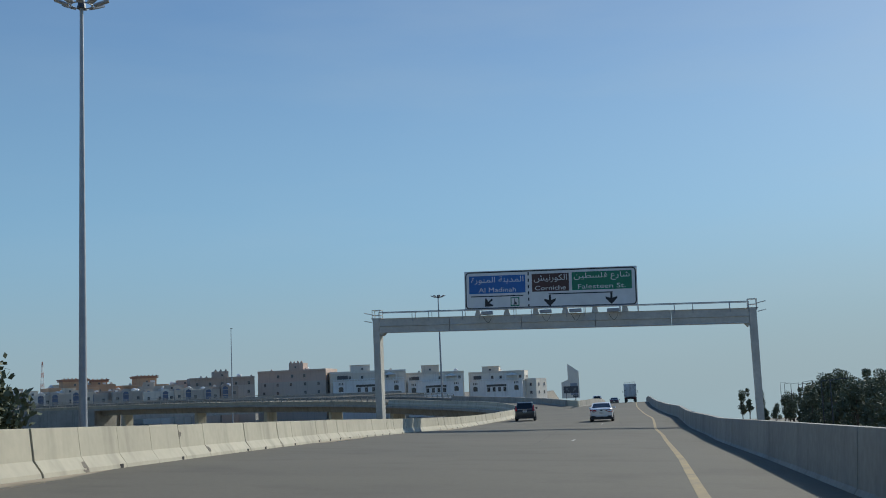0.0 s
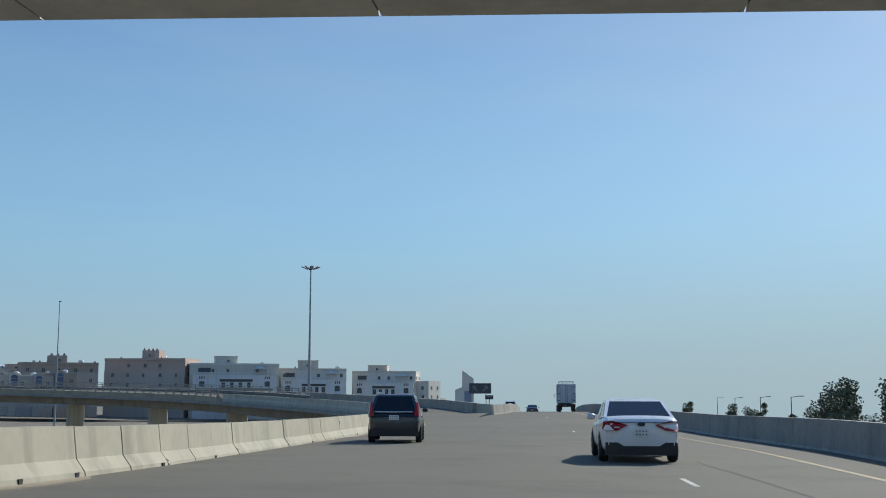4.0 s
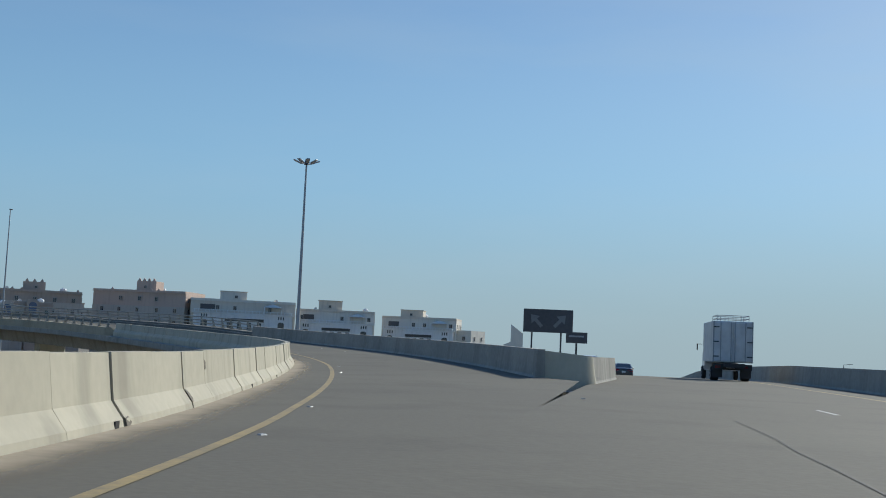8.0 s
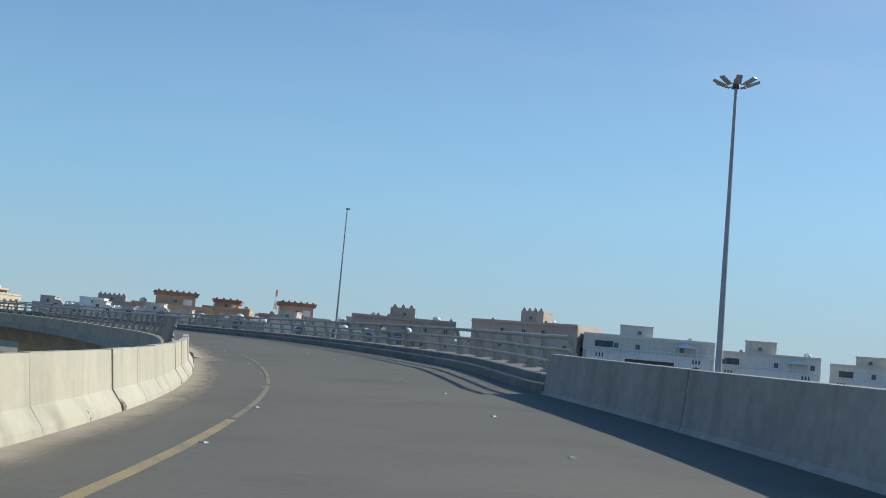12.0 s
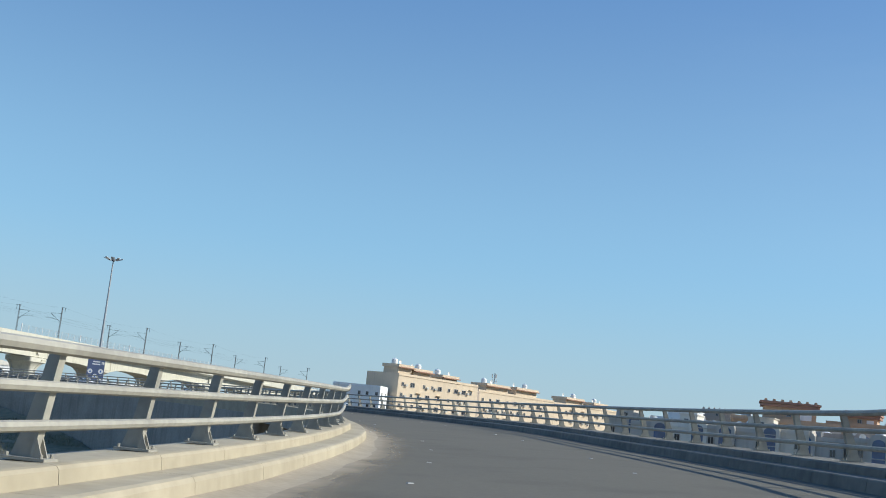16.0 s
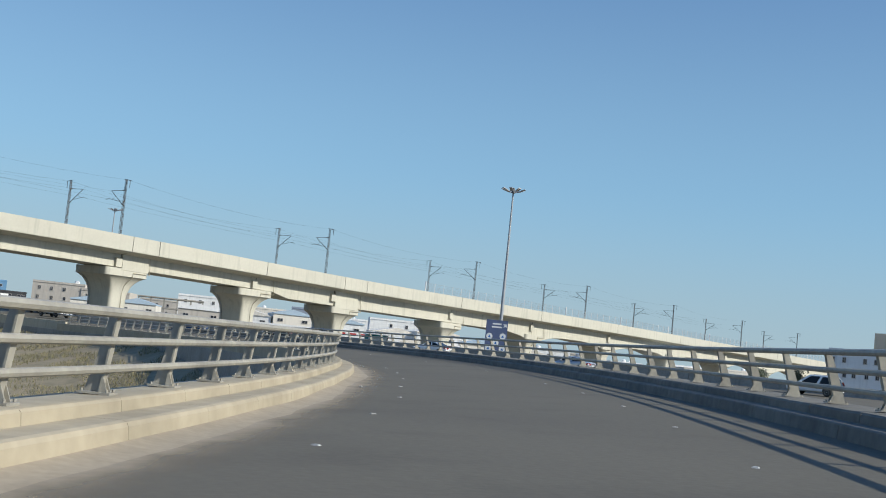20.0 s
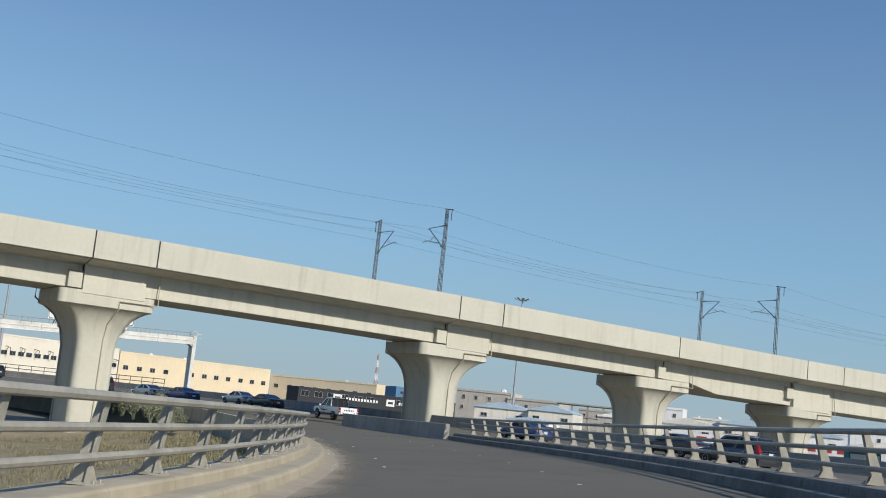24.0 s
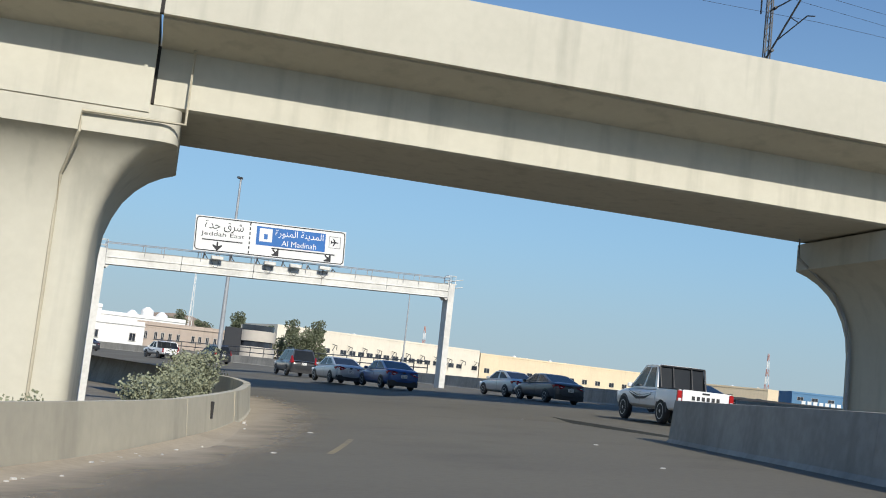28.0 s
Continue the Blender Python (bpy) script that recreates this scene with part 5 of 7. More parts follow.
def building(label, left, right, depth, roof, mat, storeys=3, bays=4, tower=None, merlons=False, portico=False, upper=None, acs=0, tanks=1, side=True, seed=1, name="house", group="houses", win=(1.1, 1.4), split=0.0, category="house", head=2.0, crest=False, bay=0.0):
    """A flat-roofed block. left, right: the ends of its front; tower: start, end and height of a stair tower as parts of the front."""
    r = random.Random(seed)
    e = Vector((right[0] - left[0], right[1] - left[1], 0))
    L = e.length
    zg = ground_z((left[0] + right[0]) / 2) - 0.5
    H = roof - zg
    top = thing(name, label, category, group, at=(left[0], left[1], zg), rz=math.atan2(e.y, e.x))
    hs = H * split if split else H
    Geo().box((L / 2, depth / 2, hs / 2), (L, depth, hs)).done("wall", mat, top)
    if split:
        Geo().box((L / 2, depth / 2 + 0.15, hs + (H - hs) / 2), (L, depth - 0.3, H - hs)).done("upper_wall", upper or mat, top)
    um = upper or mat
    g = Geo()
    for c, s in (((L / 2, 0.12, H + 0.35), (L, 0.24, 0.7)), ((L / 2, depth - 0.12, H + 0.35), (L, 0.24, 0.7)), ((0.12, depth / 2, H + 0.35), (0.24, depth - 0.48, 0.7)), ((L - 0.12, depth / 2, H + 0.35), (0.24, depth - 0.48, 0.7))):
        g.box(c, s)
    g.done("parapet", um, top)
    Geo().box((L / 2, 0.05, H + 0.02), (L + 0.3, 0.5, 0.14)).done("cornice", um, top)
    if tower:
        a, b, h = tower
        x0, x1 = L * a, L * b
        d = min(depth * 0.5, 6)
        tw = Geo().box(((x0 + x1) / 2, 1.5 + d / 2, H + h / 2), (x1 - x0, d, h)).done("stair_tower", um, top)
        if merlons:
            n = max(3, int((x1 - x0) / 1.6))
            for k in range(n):
                x = x0 + (x1 - x0) * (k + 0.5) / n
                Geo().loft([[(x - 0.55, y, H + h), (x + 0.55, y, H + h), (x + 0.35, y, H + h + 0.5), (x, y, H + h + 0.95), (x - 0.35, y, H + h + 0.5)] for y in (1.5, 1.9)]).done("merlon", um, tw)
        else:
            Geo().box(((x0 + x1) / 2, 1.5 + d / 2, H + h + 0.08), (x1 - x0 + 0.4, d + 0.4, 0.16)).done("tower_cap", um, tw)
        window(top, (x0 + x1) / 2 + r.uniform(-0.5, 0.8), H + h * 0.5, 0.9, 0.9, 1.5)
    if merlons:
        n = int(L / 2.4)
        for k in range(n):
            if r.random() < 0.35:
                x = L * (k + 0.5) / n
                Geo().loft([[(x - 0.5, y, H + 0.7), (x + 0.5, y, H + 0.7), (x, y, H + 1.4)] for y in (0.05, 0.3)]).done("merlon", um, top)
    fh = 3.5
    for s in range(storeys):
        z = H - head - fh * s
        if z < 1.5:
            break
        for k in range(bays):
            if r.random() < 0.14:
                continue
            x = L * (k + 0.5) / bays + r.uniform(-0.3, 0.3)
            if portico and (s or r.random() < 0.5):
                continue
            window(top, x, z, *win)
            if acs and r.random() < acs:
                fitting("ac_unit", top, Matrix.Translation((x + win[0] * 0.9 + 0.4, 0, z - 0.5)))
        if side:
            nb = max(1, int(depth / 5))
            for k in range(nb):
                y = depth * (k + 0.5) / nb
                window(top, 0, 0, *win, flip=Matrix.Translation((0, y, z)) @ Matrix.Rotation(radians(-90), 4, "Z"))
                window(top, 0, 0, *win, flip=Matrix.Translation((L, y, z)) @ Matrix.Rotation(radians(90), 4, "Z"))
    if crest:
        # overhanging brown cornice with a row of small merlons round the tower room
        a, b, h = tower
        x0, x1, d = L * a, L * b, min(depth * 0.5, 6)
        g = Geo().box(((x0 + x1) / 2, 1.5 + d / 2, H + h - 0.2), (x1 - x0 + 1.1, d + 1.1, 0.5))
        g.box(((x0 + x1) / 2, 1.5 + d / 2, H + h + 0.35), (x1 - x0 + 1.5, d + 1.5, 0.4))
        cap = g.done("tower_cornice", CLAY, top)
        n = max(4, int((x1 - x0) / 1.3))
        for k in range(n):
            x = x0 - 0.5 + (x1 - x0 + 1.0) * (k + 0.5) / n
            Geo().loft([[(x - 0.34, y, H + h + 0.55), (x + 0.34, y, H + h + 0.55), (x + 0.2, y, H + h + 0.95), (x - 0.2, y, H + h + 0.95)] for y in (0.9, 1.2)]).done("merlon", um, cap)
        Geo().box((x1 - (x1 - x0) * 0.2, 1.44, H + h * 0.45), ((x1 - x0) * 0.22, 0.16, h * 0.42)).done("blind_panel", WHITER, top)
    if bay:
        # round-headed glazed bay that rises over the roof
        w, cx = 1.7, L * bay
        arch = [(cx - w, 0.0), (cx + w, 0.0)] + [(cx + w * math.cos(math.pi * k / 10), H + 0.3 + w * 0.75 * math.sin(math.pi * k / 10)) for k in range(11)]
        b = Geo().loft([[(x, y, z) for x, z in arch] for y in (-0.9, 0.6)]).done("bay", mat, top)
        inner = [(cx - w * 0.62, H - 9.0), (cx + w * 0.62, H - 9.0)] + [(cx + w * 0.62 * math.cos(math.pi * k / 10), H - 0.2 + w * 0.5 * math.sin(math.pi * k / 10)) for k in range(11)]
        Geo().loft([[(x, y, z) for x, z in inner] for y in (-0.96, -0.91)]).done("bay_glass", BLUEPANE, b, "blue glazing")
        for q in range(4):
            Geo().box((cx, -0.98, H - 2.0 * q - 0.6), (w * 1.24, 0.06, 0.14)).done("transom", FRAME, b)
    if portico:
        # white lower front that stands forward, with a broad framed portal, slit windows and niches
        z1, fw = H - 3.7, 2.2
        f = Geo().box((L * 0.5, -fw / 2, z1 / 2), (L * 0.94, fw, z1)).done("lower_front", WHITER, top, "white lower front")
        Geo().box((L * 0.5, -fw / 2 - 0.1, z1 + 0.1), (L * 0.97, fw + 0.5, 0.24)).done("cornice", WHITER, f)
        g = Geo()
        for k in range(int(L / 1.1)):
            g.box((L * 0.04 + k * 1.1, -fw + 0.05, z1 + 0.55), (0.14, 0.14, 0.7))
        g.box((L * 0.5, -fw + 0.05, z1 + 0.95), (L * 0.94, 0.2, 0.14))
        g.done("balustrade", WHITER, f)
        p0, p1 = L * 0.30, L * 0.72
        portal = Geo().box(((p0 + p1) / 2, -fw - 0.25, z1 - 1.0), (p1 - p0, 0.5, 0.9))
        for x in (p0 + 0.4, p1 - 0.4):
            portal.box((x, -fw - 0.25, (z1 - 1.45) / 2), (0.8, 0.5, z1 - 1.45))
        portal.done("portal", WHITER, f, "white portal frame")
        # dark band put where only shade lies under the portal frame
        Geo().box(((p0 + p1) / 2, -fw - 0.05, z1 - 1.9), (p1 - p0 - 1.6, 0.1, 0.9)).done("portal_shadow_gap", RECESS_DARK, f, "dark band painted as the shade in the portal")
        for k in range(4):
            window(top, p0 + (p1 - p0) * (k + 0.7) / 4.4, z1 - 3.6, 1.3, 2.0, -fw)
        for c in (0.13, 0.86):
            for k in (-1, 0, 1):
                Geo().box((L * c + k * 0.75, -fw - 0.02, z1 - 0.9), (0.36, 0.08, 0.95)).done("slit_window", PANE, f)
            cx = L * c
            # a flat dark pane stands for the shade inside the arched niche
            niche = [(cx - 0.95, z1 - 4.2), (cx + 0.95, z1 - 4.2)] + [(cx + 0.95 * math.cos(math.pi * k / 8), z1 - 2.6 + 0.5 * math.sin(math.pi * k / 8)) for k in range(9)]
            Geo().loft([[(x, y, z) for x, z in niche] for y in (-fw - 0.06, -fw + 0.1)]).done("arched_niche", PANE, f)
        # tent-shaped shade on the terrace; flat dark panel painted as a shaded corner room
        cx = L * 0.78
        Geo().loft([[(cx - 2.9, -1.9, z1 + 2.4), (cx + 2.9, -1.9, z1 + 2.4), (cx + 2.9, 1.2, z1 + 2.4), (cx - 2.9, 1.2, z1 + 2.4)], [(cx - 0.1, -0.4, z1 + 3.5), (cx + 0.1, -0.4, z1 + 3.5), (cx + 0.1, -0.2, z1 + 3.5), (cx - 0.1, -0.2, z1 + 3.5)]]).done("terrace_shade", PALE, f)
        for x in (cx - 2.7, cx + 2.7):
            Geo().tube((x, -1.8, z1), (x, -1.8, z1 + 2.45), 0.12, n=6).done("shade_post", WHITER, f)
        Geo().box((L * 0.16, -0.05, H - 1.9), (L * 0.14, 0.12, 1.7)).done("loggia", RECESS_DARK, top, "dark panel painted as a shaded loggia")
    for k in range(tanks):
        fitting("water_tank", top, Matrix.Translation((r.uniform(0.1, 0.9) * L, depth * r.uniform(0.4, 0.8), H)))
        fitting("satellite_dish", top, Matrix.Translation((r.uniform(0.1, 0.9) * L, depth * r.uniform(0.2, 0.5), H)) @ Matrix.Rotation(r.uniform(-0.8, 0.8), 4, "Z"))
    return top


ROW = "villas behind the ramp"
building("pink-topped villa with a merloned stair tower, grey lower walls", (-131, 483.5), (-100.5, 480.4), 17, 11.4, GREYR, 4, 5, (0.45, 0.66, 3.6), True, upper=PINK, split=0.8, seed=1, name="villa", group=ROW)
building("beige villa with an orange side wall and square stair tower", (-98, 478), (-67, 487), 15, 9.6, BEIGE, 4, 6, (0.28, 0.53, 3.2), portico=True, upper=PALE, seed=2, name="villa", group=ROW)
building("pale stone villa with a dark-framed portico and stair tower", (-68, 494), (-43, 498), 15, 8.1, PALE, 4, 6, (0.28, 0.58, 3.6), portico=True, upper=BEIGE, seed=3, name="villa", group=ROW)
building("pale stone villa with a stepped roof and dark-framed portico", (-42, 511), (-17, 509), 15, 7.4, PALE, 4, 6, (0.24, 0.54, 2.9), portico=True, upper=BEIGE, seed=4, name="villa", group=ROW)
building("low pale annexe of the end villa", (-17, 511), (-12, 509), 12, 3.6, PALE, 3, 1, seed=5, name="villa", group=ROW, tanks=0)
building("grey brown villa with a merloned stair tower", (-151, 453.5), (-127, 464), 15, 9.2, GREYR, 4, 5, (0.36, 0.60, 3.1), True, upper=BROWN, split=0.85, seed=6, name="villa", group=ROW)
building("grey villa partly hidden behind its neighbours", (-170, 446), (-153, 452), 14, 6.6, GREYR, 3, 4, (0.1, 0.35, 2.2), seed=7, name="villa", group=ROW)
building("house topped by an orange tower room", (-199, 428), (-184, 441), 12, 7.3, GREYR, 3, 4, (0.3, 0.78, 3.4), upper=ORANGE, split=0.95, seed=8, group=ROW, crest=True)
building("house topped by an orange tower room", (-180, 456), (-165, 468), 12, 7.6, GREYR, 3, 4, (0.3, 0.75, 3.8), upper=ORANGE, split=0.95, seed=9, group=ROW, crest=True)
r = random.Random(21)
pal = [GREYR, BEIGE, BLUEGREY, PALE, GREYR, PINK, BROWN, WHITER]
words = {GREYR: "grey", BEIGE: "beige", BLUEGREY: "blue grey", PALE: "pale", PINK: "pinkish", BROWN: "brown", WHITER: "white"}
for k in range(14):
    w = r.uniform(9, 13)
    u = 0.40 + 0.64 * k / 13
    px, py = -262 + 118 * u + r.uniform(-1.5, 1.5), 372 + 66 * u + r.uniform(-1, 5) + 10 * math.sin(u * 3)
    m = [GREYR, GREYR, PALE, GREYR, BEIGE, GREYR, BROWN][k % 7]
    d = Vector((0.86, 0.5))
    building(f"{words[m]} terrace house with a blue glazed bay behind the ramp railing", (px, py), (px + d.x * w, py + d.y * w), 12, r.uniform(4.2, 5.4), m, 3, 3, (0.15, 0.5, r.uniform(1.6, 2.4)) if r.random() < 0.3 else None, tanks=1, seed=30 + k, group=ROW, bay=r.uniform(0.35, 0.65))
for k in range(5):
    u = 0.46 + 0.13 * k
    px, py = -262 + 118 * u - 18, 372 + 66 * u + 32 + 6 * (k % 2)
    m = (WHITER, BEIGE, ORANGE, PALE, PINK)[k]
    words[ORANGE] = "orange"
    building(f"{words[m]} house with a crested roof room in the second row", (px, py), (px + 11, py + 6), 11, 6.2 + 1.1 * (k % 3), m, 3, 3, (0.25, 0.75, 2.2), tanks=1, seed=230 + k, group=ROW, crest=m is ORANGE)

C = Vector((-358, 457))
d = Vector((-0.25, 0.97))


def apartment(label, start, length, roof, seed, penthouses):
    """A plain sand-coloured block with scattered windows, air conditioners and set-back roof rooms."""
    a, b = C + d * start + Vector((-0.08 * start, 0)), C + d * (start + length) + Vector((-0.08 * start, 0))
    top = building(label, a, b, 14, roof, SAND, 0, 1, seed=seed, name="apartment_block", group="apartment blocks", tanks=2, side=False, category="apartment block")
    zg = ground_z((a.x + b.x) / 2) - 0.5
    H, q = roof - zg, random.Random(seed)
    for s in range(4):
        x = q.uniform(1.5, 4)
        while x < length - 2:
            z = H - 2.6 - 3.4 * s
            wide = q.random() < 0.35
            window(top, x, z, 2.0 if wide else 1.1, 1.5 if wide else 1.2)
            if q.random() < 0.55:
                fitting("ac_unit", top, Matrix.Translation((x + (1.9 if wide else 1.4), 0, z - 0.3)))
            if q.random() < 0.25:
                Geo().box((x, -0.35, z + 1.05), (2.4, 0.8, 0.1)).done("window_hood", SAND, top)
            x += q.uniform(3.4, 6.2)
    for x0, x1, h in penthouses:
        room = Geo().box(((x0 + x1) / 2, 4.6, H + h / 2), (x1 - x0, 6.4, h)).done("roof_room", SAND, top)
        Geo().box(((x0 + x1) / 2, 4.5, H + h + 0.5), (x1 - x0 + 0.9, 7.4, 1.0)).done("roof_parapet", SAND, room)
        Geo().box(((x0 + x1) / 2, 0.6, H + h + 0.05), (x1 - x0 + 1.0, 1.0, 0.3)).done("roof_band", CLAY, room)
        for k in range(3):
            fitting("satellite_dish" if k else "water_tank", top, Matrix.Translation((x0 + (x1 - x0) * q.uniform(0.1, 0.9), 4.5, H + h + 0.9)))
    return top


apartment("sand-coloured apartment block with scattered air conditioners, sunlit front", 0, 41, 14.6, 60, ((1.0, 7.5, 2.6), (8.5, 17, 2.0), (23, 31, 1.4)))
apartment("sand-coloured apartment block with two roof rooms, sunlit front", 45, 47, 13.4, 61, ((6, 19, 2.4), (24, 37, 2.6)))
apartment("sand-coloured apartment block further along the street", 97, 50, 13.2, 62, ((10, 22, 2.4), (30, 40, 1.8)))
# a brown block is added here to stand for the recess in shade
gap_at = C + d * 41.2
building("brown block painted as the shaded recess between the apartment blocks", gap_at + Vector((-2.5, 0)), gap_at + d * 3.4 + Vector((-2.5, 0)), 10, 12.8, BROWN, 3, 1, seed=66, name="apartment_block", group="apartment blocks", tanks=0, side=False, category="apartment block")
building("white narrow block with rows of small windows", (-364, 437), (-353, 447.5), 10, 9.6, WHITER, 4, 6, seed=63, name="apartment_block", group="apartment blocks", win=(0.9, 1.3), tanks=0, category="apartment block")
building("tall brownish block with a merloned roof", (-330, 560), (-312, 572), 14, 12.5, BROWN, 4, 4, (0.2, 0.7, 3.0), True, seed=64, group="apartment blocks", category="apartment block")
for k in range(16):
    u = k / 15
    px, py = -318 + 140 * u + r.uniform(-5, 5), 540 + 60 * u + r.uniform(-20, 20)
    m = r.choice(pal)
    building(f"{words[m]} distant house among others", (px, py), (px + r.uniform(9, 13), py + 5), 12, r.uniform(3, 8.5), m, 3, 3, (0.2, 0.6, 2.5) if r.random() < 0.6 else None, seed=80 + k, group="distant houses", side=False)

# warehouses and shops beyond the viaduct
building("long whitish warehouse with a row of small square windows", (-598, -16), (-689, 28), 40, 16.6, WHCREAM, 1, 24, head=7.5, name="warehouse", group="warehouses", seed=101, win=(3.0, 2.0), tanks=2, side=False, category="warehouse")
building("long cream warehouse with small dark windows", (-689.3, 28.3), (-765, 78), 40, 15.6, CREAM, 1, 12, head=7.0, name="warehouse", group="warehouses", seed=102, win=(2.8, 2.2), tanks=2, side=False, category="warehouse")
building("lower cream warehouse block", (-765.4, 78.4), (-752, 142), 40, 13.2, CREAM, 1, 8, head=5.0, name="warehouse", group="warehouses", seed=105, win=(2.8, 2.0), tanks=1, side=False, category="warehouse")
for k in range(14):
    p = Vector((-598, -16, 0)).lerp(Vector((-689, 28, 0)), (k + 0.6) / 14)
    n = Vector((0.435, 0.90, 0))
    hood = thing("bracket_arm", "dark bracket arm on the warehouse wall", "bracket", "warehouse brackets", at=p + n * 0.02)
    Geo().tube(Vector((0, 0, 12.0)), n * 4 + Vector((0, 0, 11.4)), 0.16, n=4).done("arm", DARKSTEEL, hood)
    Geo().tube(n * 4 + Vector((0, 0, 11.4)), n * 4 + Vector((0, 0, 9.6)), 0.16, n=4).done("drop_rod", DARKSTEEL, hood)
    Geo().tube(Vector((0, 0, 9.2)), n * 2.5 + Vector((0, 0, 11.6)), 0.12, n=4).done("brace", DARKSTEEL, hood)
shop = building("black-fronted showroom with white sign squares", (-648.5, 136), (-695, 200), 18, 6.8, DARKWALL, 1, 13, name="shop", group="shops", seed=103, win=(3.6, 2.4), tanks=0, side=False, category="shop")
for x0 in (16, 41, 66):
    flat("sign_square", [(x0, 7.6), (x0 + 4, 7.6), (x0 + 4, 10.6), (x0, 10.6)], -0.12, SIGN_WHITE, shop)
    flat("sign_mark", [(x0 + 0.8, 8.6), (x0 + 3.2, 8.6), (x0 + 3.2, 9.6), (x0 + 0.8, 9.6)], -0.15, SIGN_BLACK, shop)
for x0 in (22, 47):
    for k in range(11):
        flat("sign_bar", [(x0 + 1.4 * k, 8.5), (x0 + 0.9 + 1.4 * k, 8.5), (x0 + 0.9 + 1.4 * k, 9.6), (x0 + 1.4 * k, 9.6)], -0.12, SIGN_WHITE, shop)
shop = building("blue-fronted shop with a white lettered band", (-700, 166), (-714, 187), 16, 12.0, BLUEROOF, 1, 4, name="shop", group="shops", seed=104, win=(2.6, 1.4), tanks=0, side=False, category="shop")
for k in range(7):
    flat("sign_bar", [(4 + 2.4 * k, 12.2), (5.6 + 2.4 * k, 12.2), (5.6 + 2.4 * k, 14.0), (4 + 2.4 * k, 14.0)], -0.1, SIGN_WHITE, shop)


def shed(label, left, right, depth, roof, mat, roofmat, seed, gable=1.6):
    """An industrial shed with a low ridged roof and a roller door."""
    e = Vector((right[0] - left[0], right[1] - left[1], 0))
    L = e.length
    zg = ground_z(left[0]) - 0.5
    H = roof - zg
    top = thing("shed", label, "shed", "industrial sheds", at=(left[0], left[1], zg), rz=math.atan2(e.y, e.x))
    Geo().box((L / 2, depth / 2, H / 2), (L, depth, H)).done("wall", mat, top)
    n = max(1, int(L / 14))
    for k in range(n):
        x0, x1 = L * k / n, L * (k + 1) / n
        g = Geo().loft([[(x0 - 0.1, y, H + 0.01), (x1 + 0.1, y, H + 0.01), (x1 + 0.1, y, H + 0.3), ((x0 + x1) / 2, y, H + gable), (x0 - 0.1, y, H + 0.3)] for y in (-0.3, depth + 0.3)])
        g.done("roof", roofmat, top)
        d = Geo().box(((x0 + x1) / 2, -0.06, 2.2), (4.2, 0.12, 4.2))
        for q in range(6):
            d.box(((x0 + x1) / 2, -0.13, 0.6 + 0.65 * q), (4.2, 0.03, 0.05))
        d.done("roller_door", GALV, top)
        window(top, x0 + (x1 - x0) * 0.18, H - 1.6, 1.6, 0.9)
        window(top, x0 + (x1 - x0) * 0.82, H - 1.6, 1.6, 0.9)
    return top


skyline = lerp_table([(240, 6.4), (275, 6.8), (300, 6.6), (320, 6.4), (340, 6.0), (355, 5.2), (375, 3.8), (390, 2.6), (405, 1.4), (520, 0.6)])
PALEROOF = wall_paint("pale blue sheet roof", (0.40, 0.50, 0.58), 0.15)
SHED_KINDS = [(WHITER, WHITER, "white"), (WHITER, PALEROOF, "white blue-roofed"), (GREYR, WHITER, "grey"), (WHITER, PALE, "pale-roofed"), (PALE, PALEROOF, "pale blue-roofed")]
for k in range(16):
    y = 252 + k * 14 + r.uniform(-2, 2)
    m, rm, wd = r.choice(SHED_KINDS)
    x = -428 - r.uniform(0, 22)
    shed(f"{wd} industrial shed beyond the railway viaduct", (x, y), (x + r.uniform(-2, 2), y + r.uniform(10, 14)), 20, skyline(y) - r.uniform(0.6, 2.4), m, rm, 120 + k)
for k in range(13):
    y = 268 + k * 14 + r.uniform(-3, 3)
    m, rm, wd = r.choice(SHED_KINDS[:4])
    x = -388 - r.uniform(0, 16)
    shed(f"low {wd} shed near the railway viaduct", (x, y), (x + r.uniform(-2, 2), y + r.uniform(8, 13)), 12, min(skyline(y) - 2.0, r.uniform(-0.6, 1.8)), m, rm, 140 + k, 0.9)
for k in range(26):
    y = 226 + k * 13 + r.uniform(-6, 6)
    x = -560 - r.uniform(0, 120)
    m = r.choice([WHITER, PALE, GREYR, WHITER, BLUEGREY, WHITER])
    building(f"{words[m]} distant block in the industrial quarter", (x, y), (x + 2, y + r.uniform(12, 24)), 16, skyline(y) * 1.35 + r.uniform(0.0, 3.0), m, 2, 4, seed=150 + k, group="distant blocks", side=False, tanks=1 if k % 3 == 0 else 0, category="building")
# unfinished concrete frame
frame_block = thing("unfinished_block", "unfinished grey concrete frame of slabs and columns", "building", at=(-470, 268, -4.6), rz=math.radians(93))
for k in range(4):
    slab = Geo().box((10, 6, 3.1 * k + 2.9), (20, 12, 0.35)).done("floor_slab", CONC_GREY, frame_block)
    for x in range(0, 21, 4):
        Geo().box((min(max(x, 0.4), 19.6), 0.5, 3.1 * k + 1.37), (0.5, 0.5, 2.72)).done("column", CONC_GREY, slab)
# low shops with a white fascia and red lettering along the far road
front = thing("shop_row", "low row of shops with a white fascia and red lettering", "shop", "shops", at=(-383, 296, -4.5), rz=math.radians(91))
Geo().box((20, 4, 2.9), (40, 8, 5.8)).done("wall", GREYR, front)
Geo().box((20, -0.3, 6.5), (40, 0.5, 1.5)).done("fascia", SIGN_WHITE, front, "white fascia")
